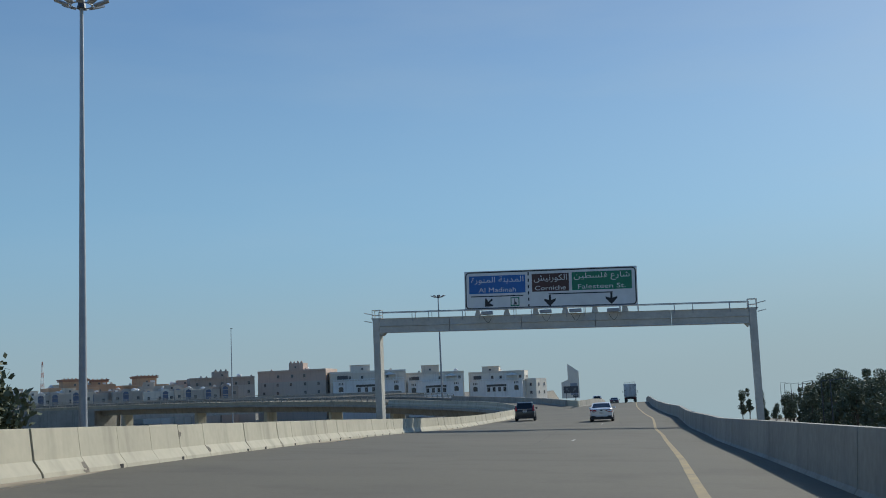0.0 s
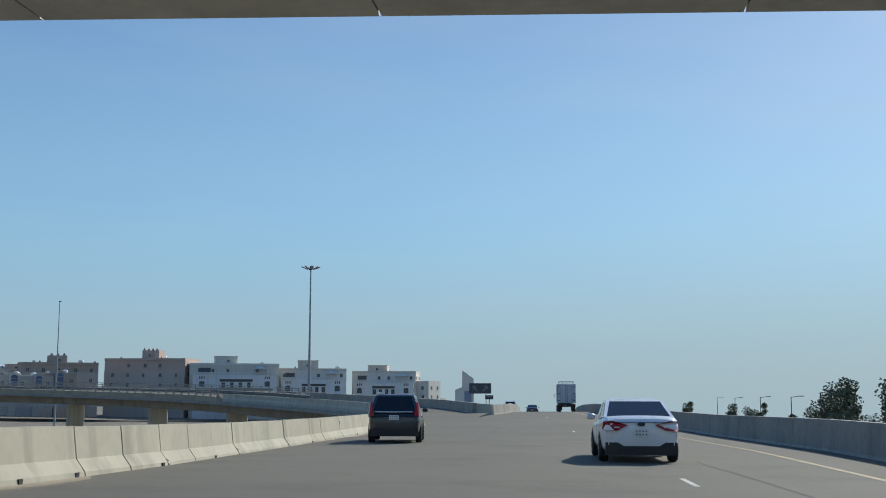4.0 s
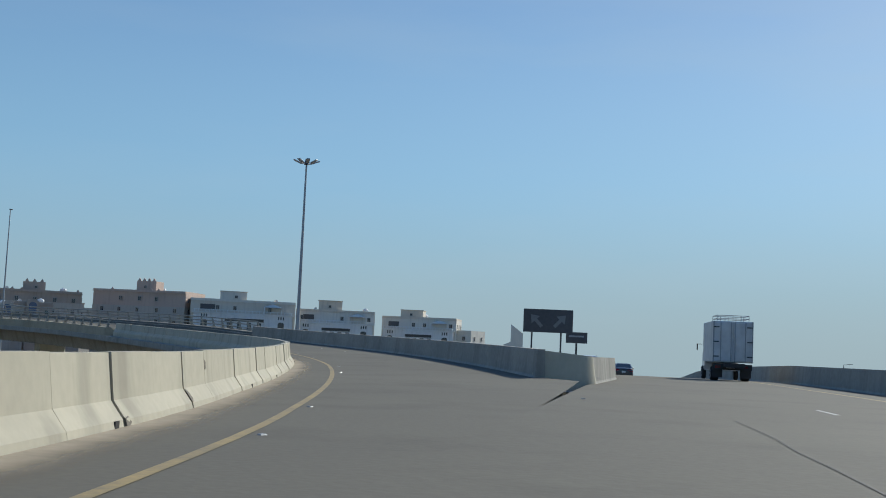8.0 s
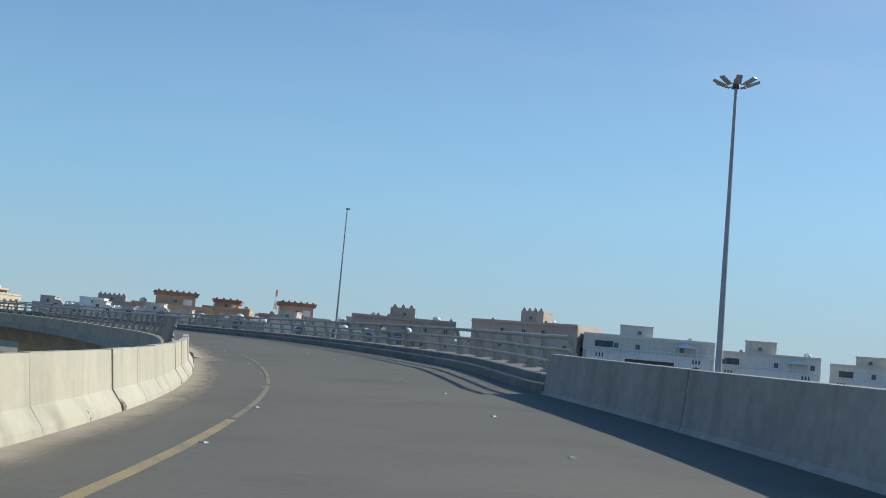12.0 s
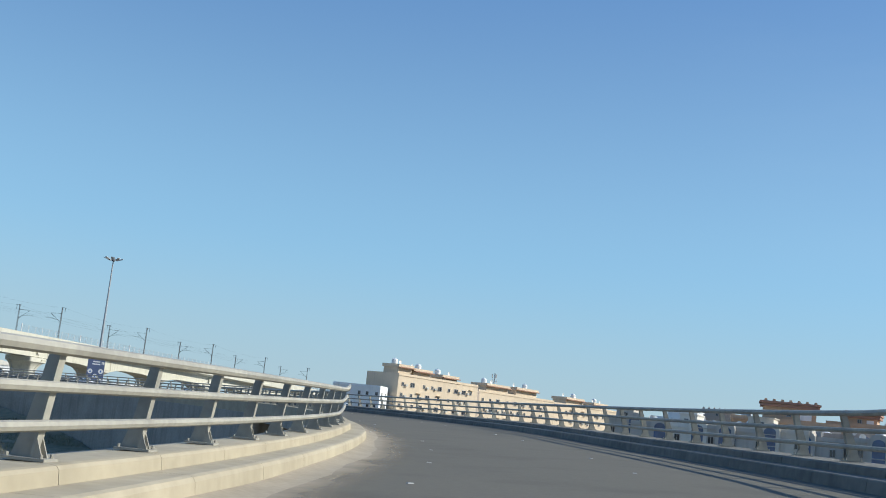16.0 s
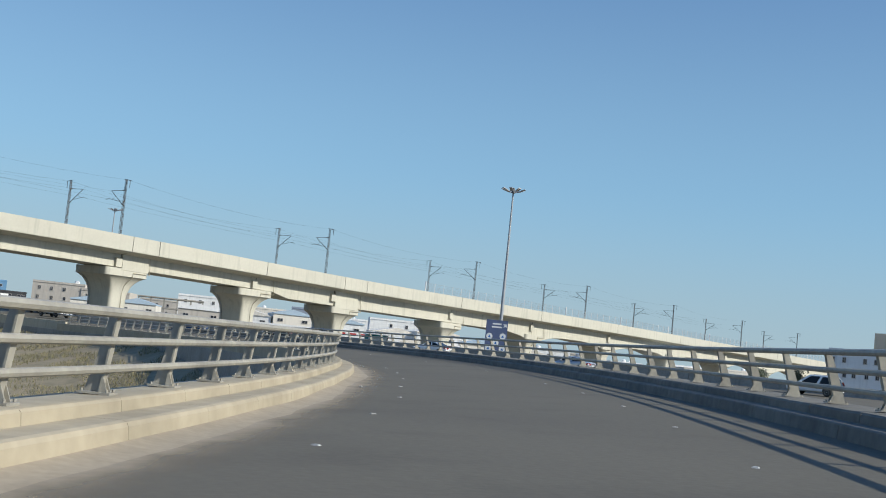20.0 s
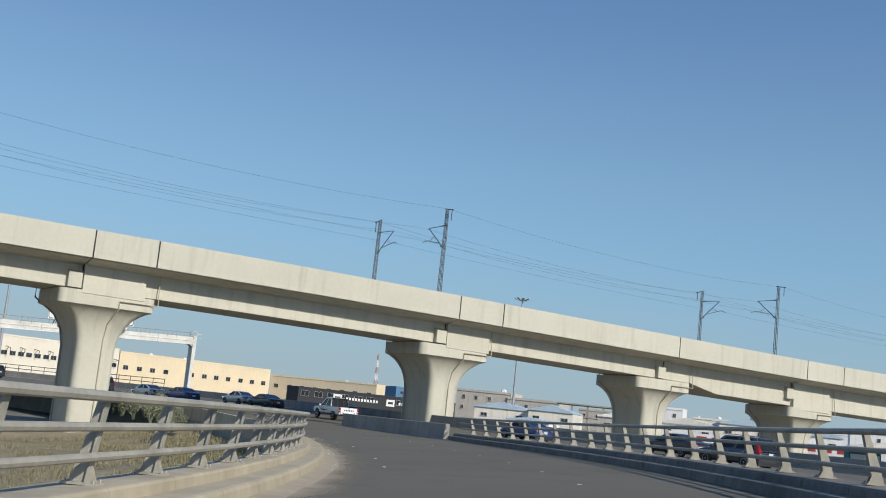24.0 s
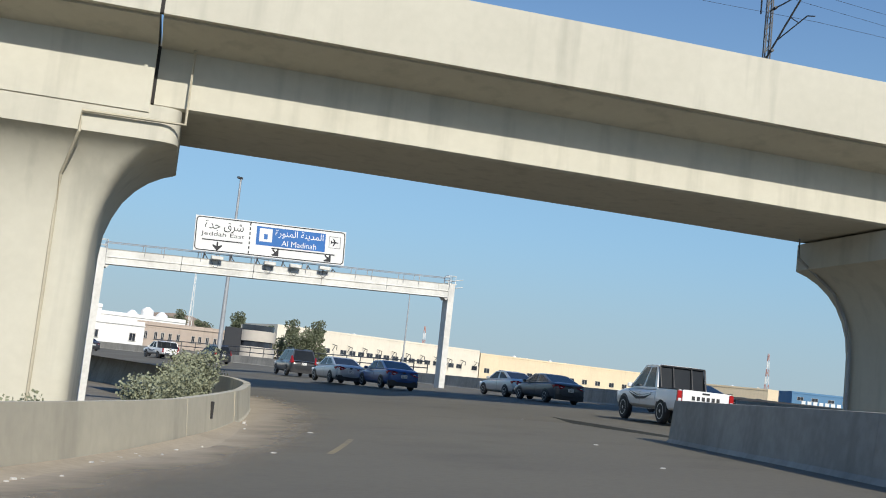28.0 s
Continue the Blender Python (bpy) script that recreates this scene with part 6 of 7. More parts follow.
for k in range(14):
    Geo().box((2.5 + 2.6 * k, -0.58, 6.5), (1.7 if k % 4 else 0.9, 0.05, 0.6)).done("sign_bar", RED_FILM, front)
for k in range(8):
    Geo().box((2.5 + 5 * k, -0.05, 1.7), (3.6, 0.12, 2.6)).done("shop_window", PANE, front)

# teal kiosk, booths and site cabins in the yards beyond the viaduct
TEAL = wall_paint("teal painted sheet", (0.05, 0.22, 0.20), 0.3)
REDWALL = wall_paint("faded red sheet", (0.36, 0.07, 0.05), 0.3)
OCHRE = wall_paint("ochre plaster", (0.42, 0.34, 0.16), 0.3)


def cabin(label, x, y, L, W, H, mat, rz):
    """A flat-roofed site cabin with a roof edge, a door and two windows."""
    top = thing("cabin", label, "cabin", "site cabins", at=(x, y, ground_z(x) - 0.4), rz=rz)
    Geo().box((0, 0, H / 2), (L, W, H), ch=0.03).done("wall", mat, top)
    Geo().box((0, 0, H + 0.08), (L + 0.5, W + 0.5, 0.16), ch=0.02).done("roof", WHITER, top, "pale flat roof")
    Geo().box((L * 0.3, -W / 2 - 0.02, 1.45), (0.95, 0.06, 2.1)).done("door", GREYR, top)
    for q in (-0.32, -0.02):
        window(top, L * q, 2.0, 1.1, 0.9, -W / 2)
    if H > 4.5:
        Geo().box((0, -W / 2 - 0.1, H - 0.9), (L * 0.9, 0.14, 1.1), ch=0.02).done("sign_panel", SIGN_WHITE, top, "white sign panel")


for x, y, L, W, H, mat, words in ((-345, 325, 4.2, 4, 6.3, TEAL, "tall teal kiosk"), (-350, 331, 9, 5, 5.2, WHITER, "white site cabin"), (-341, 320, 3.2, 3, 3.4, TEAL, "small teal booth"), (-322, 336, 2.4, 2.4, 5.4, REDWALL, "narrow red booth"),
                                  (-336, 343, 7, 4, 3.6, GREYR, "grey site cabin"), (-298, 345, 6, 4, 4.4, OCHRE, "ochre plastered hut"), (-300, 353, 5, 4, 4.0, WHITER, "white site cabin"), (-352, 312, 12, 5, 4.6, REDWALL, "long red cabin"), (-352, 299, 12, 5, 4.4, WHITER, "long white cabin")):
    cabin(words + " in the yards beyond the viaduct", x, y, L, W, H, mat, math.radians(92))

# long brown block, drum-shaped block and tanks behind the second gantry
building("long brown block with a row of narrow openings", (-398.3, 114), (-413, 129), 14, 5.8, BROWN, 2, 14, name="block", group="blocks by the highway", seed=201, win=(0.7, 1.5), tanks=0, side=False, category="building")
drum = thing("drum_block", "round grey banded office block", "building", "blocks by the highway", at=(-397, 146.5, -4.3))
ang = [2 * math.pi * k / 28 for k in range(28)]
for k in range(4):
    z = 2.9 * k
    Geo().loft([[(3.4 * math.cos(q), 3.4 * math.sin(q), h) for q in ang] for h in (z, z + 1.9)]).done("wall_band", GREYR, drum, smooth=True)
    Geo().loft([[(3.1 * math.cos(q), 3.1 * math.sin(q), h) for q in ang] for h in (z + 1.9, z + 2.9)]).done("window_band", PANE, drum, smooth=True)
Geo().box((3.4, -2.8, 5.4), (2.6, 3.0, 10.8), 0.78).done("stair_wing", DARKWALL, drum)
for k, (x, y, rr, z) in enumerate(((-414.6, 95, 1.3, 9.2), (-416.9, 97.2, 1.4, 10.2), (-419.2, 99.4, 1.3, 9.4), (-360, 112, 1.6, 7.0), (-357.5, 109, 1.6, 6.6))):
    silo = thing("storage_silo", "white storage silo with a conical top", "silo", "white silos", at=(x, y, -5))
    Geo().tube((0, 0, 0), (0, 0, z + 4.2), rr, n=20).done("shell", WHITER, silo, smooth=True)
    Geo().tube((0, 0, z + 4.2), (0, 0, z + 5), rr, 0.4, n=20).done("cone", WHITER, silo, smooth=True)
for x, y, dx, dy, z in ((-368, 134, -7, 6.5, 4.6), (-352, 126, -12, 6, 3.8), (-344, 112, -12, 10, 5.8), (-408, 92, -14, 12, 7.6), (-396, 88, -9, 8, 8.8), (-332, 108, -10, 8, 4.6)):
    building("white works building near the silos", (x, y), (x + dx, y + dy), 9, z, WHITER, 2, 3, name="block", group="blocks by the highway", seed=int(-x), side=False, tanks=0, category="building")


def lattice_tower(x, y, top_z, label, red=True):
    zg = ground_z(x) - 0.5
    top = thing("radio_tower", label, "radio tower", at=(x, y, zg))
    h = top_z - zg
    n = 10
    for k in range(n):
        g = Geo()
        a, b = h * k / n, h * (k + 1) / n
        ra, rb = 2.2 * (1 - 0.85 * k / n), 2.2 * (1 - 0.85 * (k + 1) / n)
        for q in range(3):
            c, d2 = 2 * math.pi * q / 3, 2 * math.pi * (q + 1) / 3
            g.tube((ra * math.cos(c), ra * math.sin(c), a), (rb * math.cos(c), rb * math.sin(c), b), 0.14, n=4)
            g.tube((ra * math.cos(c), ra * math.sin(c), a), (rb * math.cos(d2), rb * math.sin(d2), b), 0.09, n=4)
        g.done("lattice_section", REDP if red and k % 2 else WHITER, top)
    return top


# the red is paled to put distance haze into the paint
REDP = material("red paint paled for haze", (0.46, 0.24, 0.20), rough=0.7)
lattice_tower(-757, 139.6, 30, "red and white lattice radio tower in the distance")
lattice_tower(-330, 700, 30, "thin lattice radio tower in the distance")
lattice_tower(-700, -10, 27, "thin lattice aerial rising behind the cream warehouse")
lattice_tower(-800, -260, 62, "pale lattice tower on the hill", False)
cell = thing("cell_mast", "phone mast with panel antennas and dishes on a roof", "phone mast", at=(-491, 600, 19))
Geo().tube((0, 0, -32), (0, 0, 9), 0.34, 0.24, n=8).done("pole", GALV, cell)
for k in range(9):
    q = k * 2 * math.pi / 3 + (k // 3) * 0.5
    Geo().tube((0, 0, 7.6 - (k // 3) * 2.4), (1.1 * math.cos(q), 1.1 * math.sin(q), 7.6 - (k // 3) * 2.4), 0.07, n=5).done("antenna_arm", GALV, cell)
    Geo().box((1.2 * math.cos(q), 1.2 * math.sin(q), 7.6 - (k // 3) * 2.4), (0.34, 0.34, 2.0 - 0.4 * (k // 3)), ch=0.05).done("panel_antenna", WHITER if k % 2 else GREYR, cell)
tower = thing("office_tower", "pale slender office tower with a slanted top", "tower", at=(-2, 1180, -12))
Geo().loft([[(0, y, 0), (18, y, 0), (18, y, 27), (7, y, 35), (6.8, y, 19), (0, y, 16)] for y in (0, 18)]).done("wall", PALE, tower)
Geo().box((12.5, -0.2, 9), (7, 0.4, 12)).done("glass_front", BLUEGREY, tower)
tw = thing("glass_block", "pale blue glass block far off", "tower", at=(62, 295, -12))
Geo().box((0, 0, 2.8), (4.2, 4, 5.6)).done("wall", BLUEGREY, tw)

# low hills and a far skyline
HILL = material("distant hills", (0.30, 0.23, 0.17), (0.22, 0.17, 0.13), rough=1.0, fine=0.02, coarse=0.004, bump=0)
rows = []
for k in range(60):
    q = radians(100 + 50 * k / 59)
    c = Vector((-236 - 1500 * math.sin(q), 284 + 1500 * math.cos(q), -6))
    h = 34 * max(0, noise.noise((k * 0.16, 0, 7)) * 0.6 + 0.35) + 40 * math.exp(-((100 + 50 * k / 59 - 135) / 3.0) ** 4)
    o = Vector((-math.sin(q), math.cos(q), 0))
    rows.append([c - o * 120, c + Vector((0, 0, h)), c + o * 160])
tagged(Geo().loft(rows, closed=False).done("backdrop", HILL, smooth=True), "low bare hills on the horizon", "hills", kind="structure")


# ---- trees and shrubs ----
# dusty leaves, lightened further to carry the haze in their colour
LEAF = material("dusty olive leaves paled for haze", (0.15, 0.165, 0.095), (0.085, 0.10, 0.055), rough=0.75, fine=1.5, coarse=0.3, bump=0, spread=0.9)
LEAF2 = material("pale grey green leaves", (0.27, 0.28, 0.19), (0.15, 0.165, 0.095), rough=0.75, fine=6, coarse=1.5, bump=0, spread=0.9)
STRAW = material("dry grass", (0.26, 0.22, 0.12), (0.15, 0.14, 0.07), rough=0.95, fine=6, coarse=1.0, bump=0)
BARK = material("bark", (0.14, 0.10, 0.07), (0.08, 0.06, 0.045), rough=0.95, fine=8, bump=0.4)


def leaf_cloud(seed, clumps, size, per, leaf, mat, name):
    """Many small leaf blades gathered in clumps, with gaps between."""
    r = random.Random(seed)
    v, f = [], []
    for c, rad in clumps:
        for _ in range(per):
            while True:
                q = Vector((r.uniform(-1, 1), r.uniform(-1, 1), r.uniform(-1, 1)))
                if 0.25 < q.length < 1:
                    break
            p = Vector(c) + q * rad
            a = Vector((r.uniform(-1, 1), r.uniform(-1, 1), r.uniform(-0.6, 1))).normalized() * leaf * r.uniform(0.6, 1.4)
            b = a.orthogonal().normalized() * leaf * r.uniform(0.25, 0.5)
            b.rotate(Matrix.Rotation(r.uniform(0, 6), 3, a.normalized()))
            k = len(v)
            v += [p, p + a * 0.5 + b, p + a, p + a * 0.5 - b]
            f.append((k, k + 1, k + 2, k + 3))
    me = bpy.data.meshes.new(name)
    me.from_pydata([tuple(p) for p in v], [], f)
    me.materials.append(mat)
    return me


def tree_meshes(seed, h, spread, slim):
    r = random.Random(seed)
    trunk = Geo()
    trunk.tube((0, 0, -0.4), (0.1, 0, h * 0.3), 0.2, 0.15, n=8)
    clumps = []
    for k in range(11):
        q, z = r.uniform(0, 6.28), h * r.uniform(0.32, 0.97)
        rad = spread * (1.05 - (z / h) * (0.75 if slim else 0.35)) * r.uniform(0.35, 1.0)
        e = Vector((rad * math.cos(q), rad * math.sin(q), z))
        trunk.tube((0.1, 0, h * r.uniform(0.15, 0.3)), e, 0.09, 0.03, n=5)
        clumps.append((e, spread * r.uniform(0.32, 0.6)))
        clumps.append((e * 0.75 + Vector((0, 0, h * 0.1)), spread * r.uniform(0.25, 0.5)))
    return trunk.mesh("trunk", BARK), leaf_cloud(seed, clumps, h, 150, 0.34, LEAF, "crown")


KINDS = [tree_meshes(5, 10.5, 2.6, False), tree_meshes(6, 11.5, 2.0, True), tree_meshes(8, 9.0, 2.8, False), tree_meshes(9, 12.0, 1.6, True)]


def tree(x, y, s, k, label="dusty olive-green roadside tree with a ragged crown"):
    top = thing("tree", label, "tree", "roadside trees", at=(x, y, ground_z(x) - 0.1), rz=k * 1.7)
    t, c = KINDS[k % 4]
    put("trunk", t, top, m=Matrix.Scale(s, 4))
    put("crown", c, top, m=Matrix.Scale(s, 4))


r = random.Random(41)
for k in range(38):
    y = 44 + k * 4.1 + r.uniform(-2, 2)
    tree(20 + 0.1 * y + r.uniform(-2, 5), y, r.uniform(0.8, 1.12) * (1.1 if y < 90 else 0.84), k)
for k in range(16):
    y = 190 + k * 7 + r.uniform(-3, 3)
    tree(33 + 0.12 * (y - 190) + r.uniform(-2, 12), y, r.uniform(0.52, 0.72), k)
for k in range(22):
    y = 62 + 7.2 * k + r.uniform(-2, 2)
    tree(23 + 0.1 * y + r.uniform(1, 9), y, r.uniform(0.86, 1.06) * (1.05 if y < 110 else 0.95), k, "low dusty tree in the belt beside the main road")
for x, y, s in ((-39.5, 73, 1.62), (-42, 77, 1.6), (-46, 70, 1.4), (-47, 84, 1.4), (-53, 92, 1.2)):
    tree(x, y, s, int(abs(x)) % 4, "large dusty tree beside the main road")
for k in range(18):
    u = k / 17
    tree(-452 - 22 * u + r.uniform(-5, 5), 72 + 28 * u + r.uniform(-4, 4), r.uniform(1.15, 1.5), k, "dark tree on the rise behind the warehouses")
for x, y, s in ((-372, 433, 0.8), (-376, 425, 0.7), (-360, 418, 0.6), (-420, 415, 0.7)):
    tree(x, y, s, int(abs(x)) % 4)


def shrub(x, y, z, h, w, seed, label):
    r = random.Random(seed)
    top = thing("shrub", label, "shrub", "weeds by the ramp wall", at=(x, y, z))
    cl = []
    for k in range(9):
        e = Vector((r.uniform(-1, 1) * w, r.uniform(-1, 1) * w, h * r.uniform(0.5, 1)))
        Geo().tube((r.uniform(-0.1, 0.1), r.uniform(-0.1, 0.1), -0.1), e, 0.025, 0.012, n=5).done("stem", LEAF2, top)
        cl += [(e, 0.33), (e * 0.75, 0.33), (e * 0.5, 0.33)]
    put("leaves", leaf_cloud(seed, cl, h, 110, 0.085, LEAF2, "leaves"), top)
    return top


for k, (t, o, h, w) in enumerate(((29.85, -2.2, 1.9, 0.6), (30.0, -1.9, 2.2, 0.6), (30.2, -1.5, 2.3, 0.7), (30.45, -0.9, 2.2, 0.6), (30.75, -0.7, 1.9, 0.6), (31.0, -0.5, 1.7, 0.5), (29.6, -2.4, 1.5, 0.45), (29.3, -4.2, 1.2, 0.4))):
    p = rp(t, left_edge(t) + o)
    shrub(p.x, p.y, p.z - 0.9, h, w, 70 + k, "tall broad-leaved grey-green weed behind the concrete wall")
# earth bank that rises to the ramp's end, inside the bend
rows = []
for t in steps(23.0, 30.2, 2.0):
    f = min(1.0, (t - 23.0) / 3.5)
    row = []
    for k, o in enumerate((0.4, 2.0, 5, 9, 14, 20)):
        p = rp(t, left_edge(t) - (1.0 if t < RAIL_END else 0.35) - o)
        row.append(Vector((p.x, p.y, ground_z(p.x) - 0.3 + (p.z - 0.55 - ground_z(p.x)) * f * (1, 0.8, 0.55, 0.3, 0.12, 0.0)[k] + noise.noise((p.x * 0.4, p.y * 0.4, 0)) * 0.2)))
    rows.append(row)
tagged(Geo().loft(rows, closed=False).done("earth_bank", EARTH, smooth=True), "sandy earth bank with dry grass beside the ramp", "bank", kind="structure")
bm_v, bm_f = [], []
r = random.Random(77)
for _ in range(30000):
    t = r.uniform(23.4, 29.8)
    o = r.uniform(0.6, 16) * r.random() ** 0.4
    p = rp(t, left_edge(t) - 1.2 - o)
    f = min(1.0, (t - 23.0) / 3.5)
    q = np.interp(o, [0.4, 2, 5, 9, 14, 20], [1, 0.8, 0.55, 0.3, 0.12, 0])
    z = ground_z(p.x) - 0.3 + (p.z - 0.55 - ground_z(p.x)) * f * q
    if noise.noise((p.x * 0.25, p.y * 0.25, 5)) < -0.12:
        continue
    h = r.uniform(0.1, 0.34)
    a = r.uniform(0, 6.28)
    dx, dy = math.cos(a) * 0.03, math.sin(a) * 0.03
    lx, ly = r.uniform(-0.15, 0.15), r.uniform(-0.15, 0.15)
    k = len(bm_v)
    bm_v += [(p.x - dx, p.y - dy, z), (p.x + dx, p.y + dy, z), (p.x + lx, p.y + ly, z + h)]
    bm_f.append((k, k + 1, k + 2))
me = bpy.data.meshes.new("dry_grass")
me.from_pydata(bm_v, [], bm_f)
me.materials.append(STRAW)
tagged(new("dry_grass", me), "sparse dry straw-coloured grass", "grass", kind="stuff")
# concrete box at the pier's foot
p = vp(356, -1.0)
cb = thing("service_box", "low concrete service box at the pier's foot", "box", at=(p.x, p.y, -3.8), rz=0.3)
Geo().box((0, 0, 1.6), (2.2, 1.6, 3.4), ch=0.05).done("body", CONC, cb)
Geo().loft([[(-1.2, -0.9, 3.3), (1.2, -0.9, 3.3), (1.2, 0.9, 3.3), (-1.2, 0.9, 3.3)], [(-0.6, -0.3, 3.8), (0.6, -0.3, 3.8), (0.6, 0.3, 3.8), (-0.6, 0.3, 3.8)]]).done("cap", CONC, cb)

# scraps of litter and small stones along the foot of the end wall
g = Geo()
r = random.Random(91)
for _ in range(80):
    t = r.uniform(27.4, 29.5) if r.random() < 0.8 else r.uniform(15, 27)
    p = rp(t, left_edge(t) + 0.08 + abs(r.gauss(0, 0.2)), 0.01)
    q = r.uniform(0.015, 0.06)
    g.box((p.x, p.y, p.z + q * 0.25), (q * r.uniform(0.8, 2.0), q, q * 0.6), r.uniform(0, 3), ch=q * 0.15)
LITTER = material("pale litter and stones", (0.62, 0.60, 0.56), (0.34, 0.31, 0.27), rough=0.8, fine=12, coarse=4, bump=0.05, spread=0.4)
tagged(g.done("litter", LITTER), "small pale stones and scraps of litter by the wall", "litter", kind="stuff")

# ---- vehicles ----
TYRE = material("tyre rubber", (0.02, 0.02, 0.021), (0.03, 0.029, 0.028), rough=0.85, fine=12)
RIM = material("alloy rim", (0.45, 0.46, 0.47), rough=0.35, metal=0.8, bump=0)
CARGLASS = glass("tinted car glass", (0.018, 0.02, 0.021), 0.12)
CARGLASS.node_tree.nodes["Principled BSDF"].inputs["Coat Weight"].default_value = 0.0
CARGLASS.node_tree.nodes["Principled BSDF"].inputs["Specular IOR Level"].default_value = 0.3
BLACKPL = material("black plastic", (0.022, 0.022, 0.024), rough=0.55, fine=20)
REDLAMP = material("red lamp glass", (0.35, 0.012, 0.012), (0.24, 0.01, 0.01), rough=0.15, bump=0)
CLEARLAMP = material("clear lamp glass", (0.62, 0.62, 0.62), rough=0.1, bump=0)
PLATE = material("number plate", (0.70, 0.70, 0.68), rough=0.4, bump=0)
CHROME = material("chrome", (0.6, 0.6, 0.6), rough=0.15, metal=1.0, bump=0)


def car_paint(name, c, metal=0.0):
    m = material(name, c, tuple(q * 0.93 for q in c), rough=0.32, metal=metal, fine=2.0, coarse=0.8, bump=0)
    b = m.node_tree.nodes["Principled BSDF"]
    b.inputs["Coat Weight"].default_value, b.inputs["Coat Roughness"].default_value = 0.7, 0.08
    return m


P_WHITE, P_SILVER = car_paint("white car paint", (0.74, 0.74, 0.73)), car_paint("silver car paint", (0.48, 0.49, 0.50), 0.5)
P_BLACK, P_GREY, P_BLUE = car_paint("black car paint", (0.022, 0.024, 0.028)), car_paint("dark grey car paint", (0.06, 0.063, 0.07), 0.3), car_paint("blue car paint", (0.02, 0.07, 0.22), 0.3)
_ang = [2 * math.pi * k / 20 for k in range(20)]
_rings = lambda prof: [[(x, r * math.cos(q), r * math.sin(q)) for q in _ang] for x, r in prof]


def wheel(parent, x, y, r=0.32, wd=0.21):
    """Tyre with a spoked rim; x is the outer side."""
    s = 1 if x > 0 else -1
    m = Matrix.Translation((x - s * wd / 2, y, r))
    w = Geo().loft(_rings([(-wd / 2, r * 0.6), (-wd / 2, r * 0.9), (-wd * 0.32, r), (wd * 0.32, r), (wd / 2, r * 0.9), (wd / 2, r * 0.62)])).done("wheel", TYRE, parent, "black tyre", smooth=True)
    w.matrix_basis = m
    g = Geo()
    g.loft(_rings([(s * (wd / 2 - 0.03), r * 0.62), (s * (wd / 2 + 0.002), r * 0.64), (s * (wd / 2 + 0.002), r * 0.57), (s * (wd / 2 - 0.03), r * 0.55)]), caps=False)
    for k in range(5):
        a = 2 * math.pi * k / 5
        g.box((0, 0, 0), (0.02, r * 0.13, r * 0.55), m=Matrix.Translation((s * (wd / 2 - 0.012), -r * 0.3 * math.sin(a), r * 0.3 * math.cos(a))) @ Matrix.Rotation(a, 4, "X"))
    g.tube((s * (wd / 2 - 0.03), 0, 0), (s * (wd / 2 + 0.004), 0, 0), r * 0.14, n=10)
    g.done("rim", RIM, w)
    Geo().tube((s * (wd / 2 - 0.04), 0, 0), (s * (wd / 2 - 0.03), 0, 0), r * 0.6, n=16).done("brake_disc", BLACKPL, w)
    return w


def pane_between(name, corners, out, mat, parent, inset=0.06, lift=0.008):
    """A glass pane drawn within four corners, lifted along out."""
    c = sum((Vector(p) for p in corners), Vector()) / 4
    o = Vector(out).normalized()
    pts = []
    for p in corners:
        p = Vector(p)
        pts.append(p + (c - p).normalized() * inset * 1.4)
    g = Geo().loft([[p + o * 0.001 for p in pts], [p + o * lift for p in pts]])
    return g.done(name, mat, parent, "dark tinted glass")


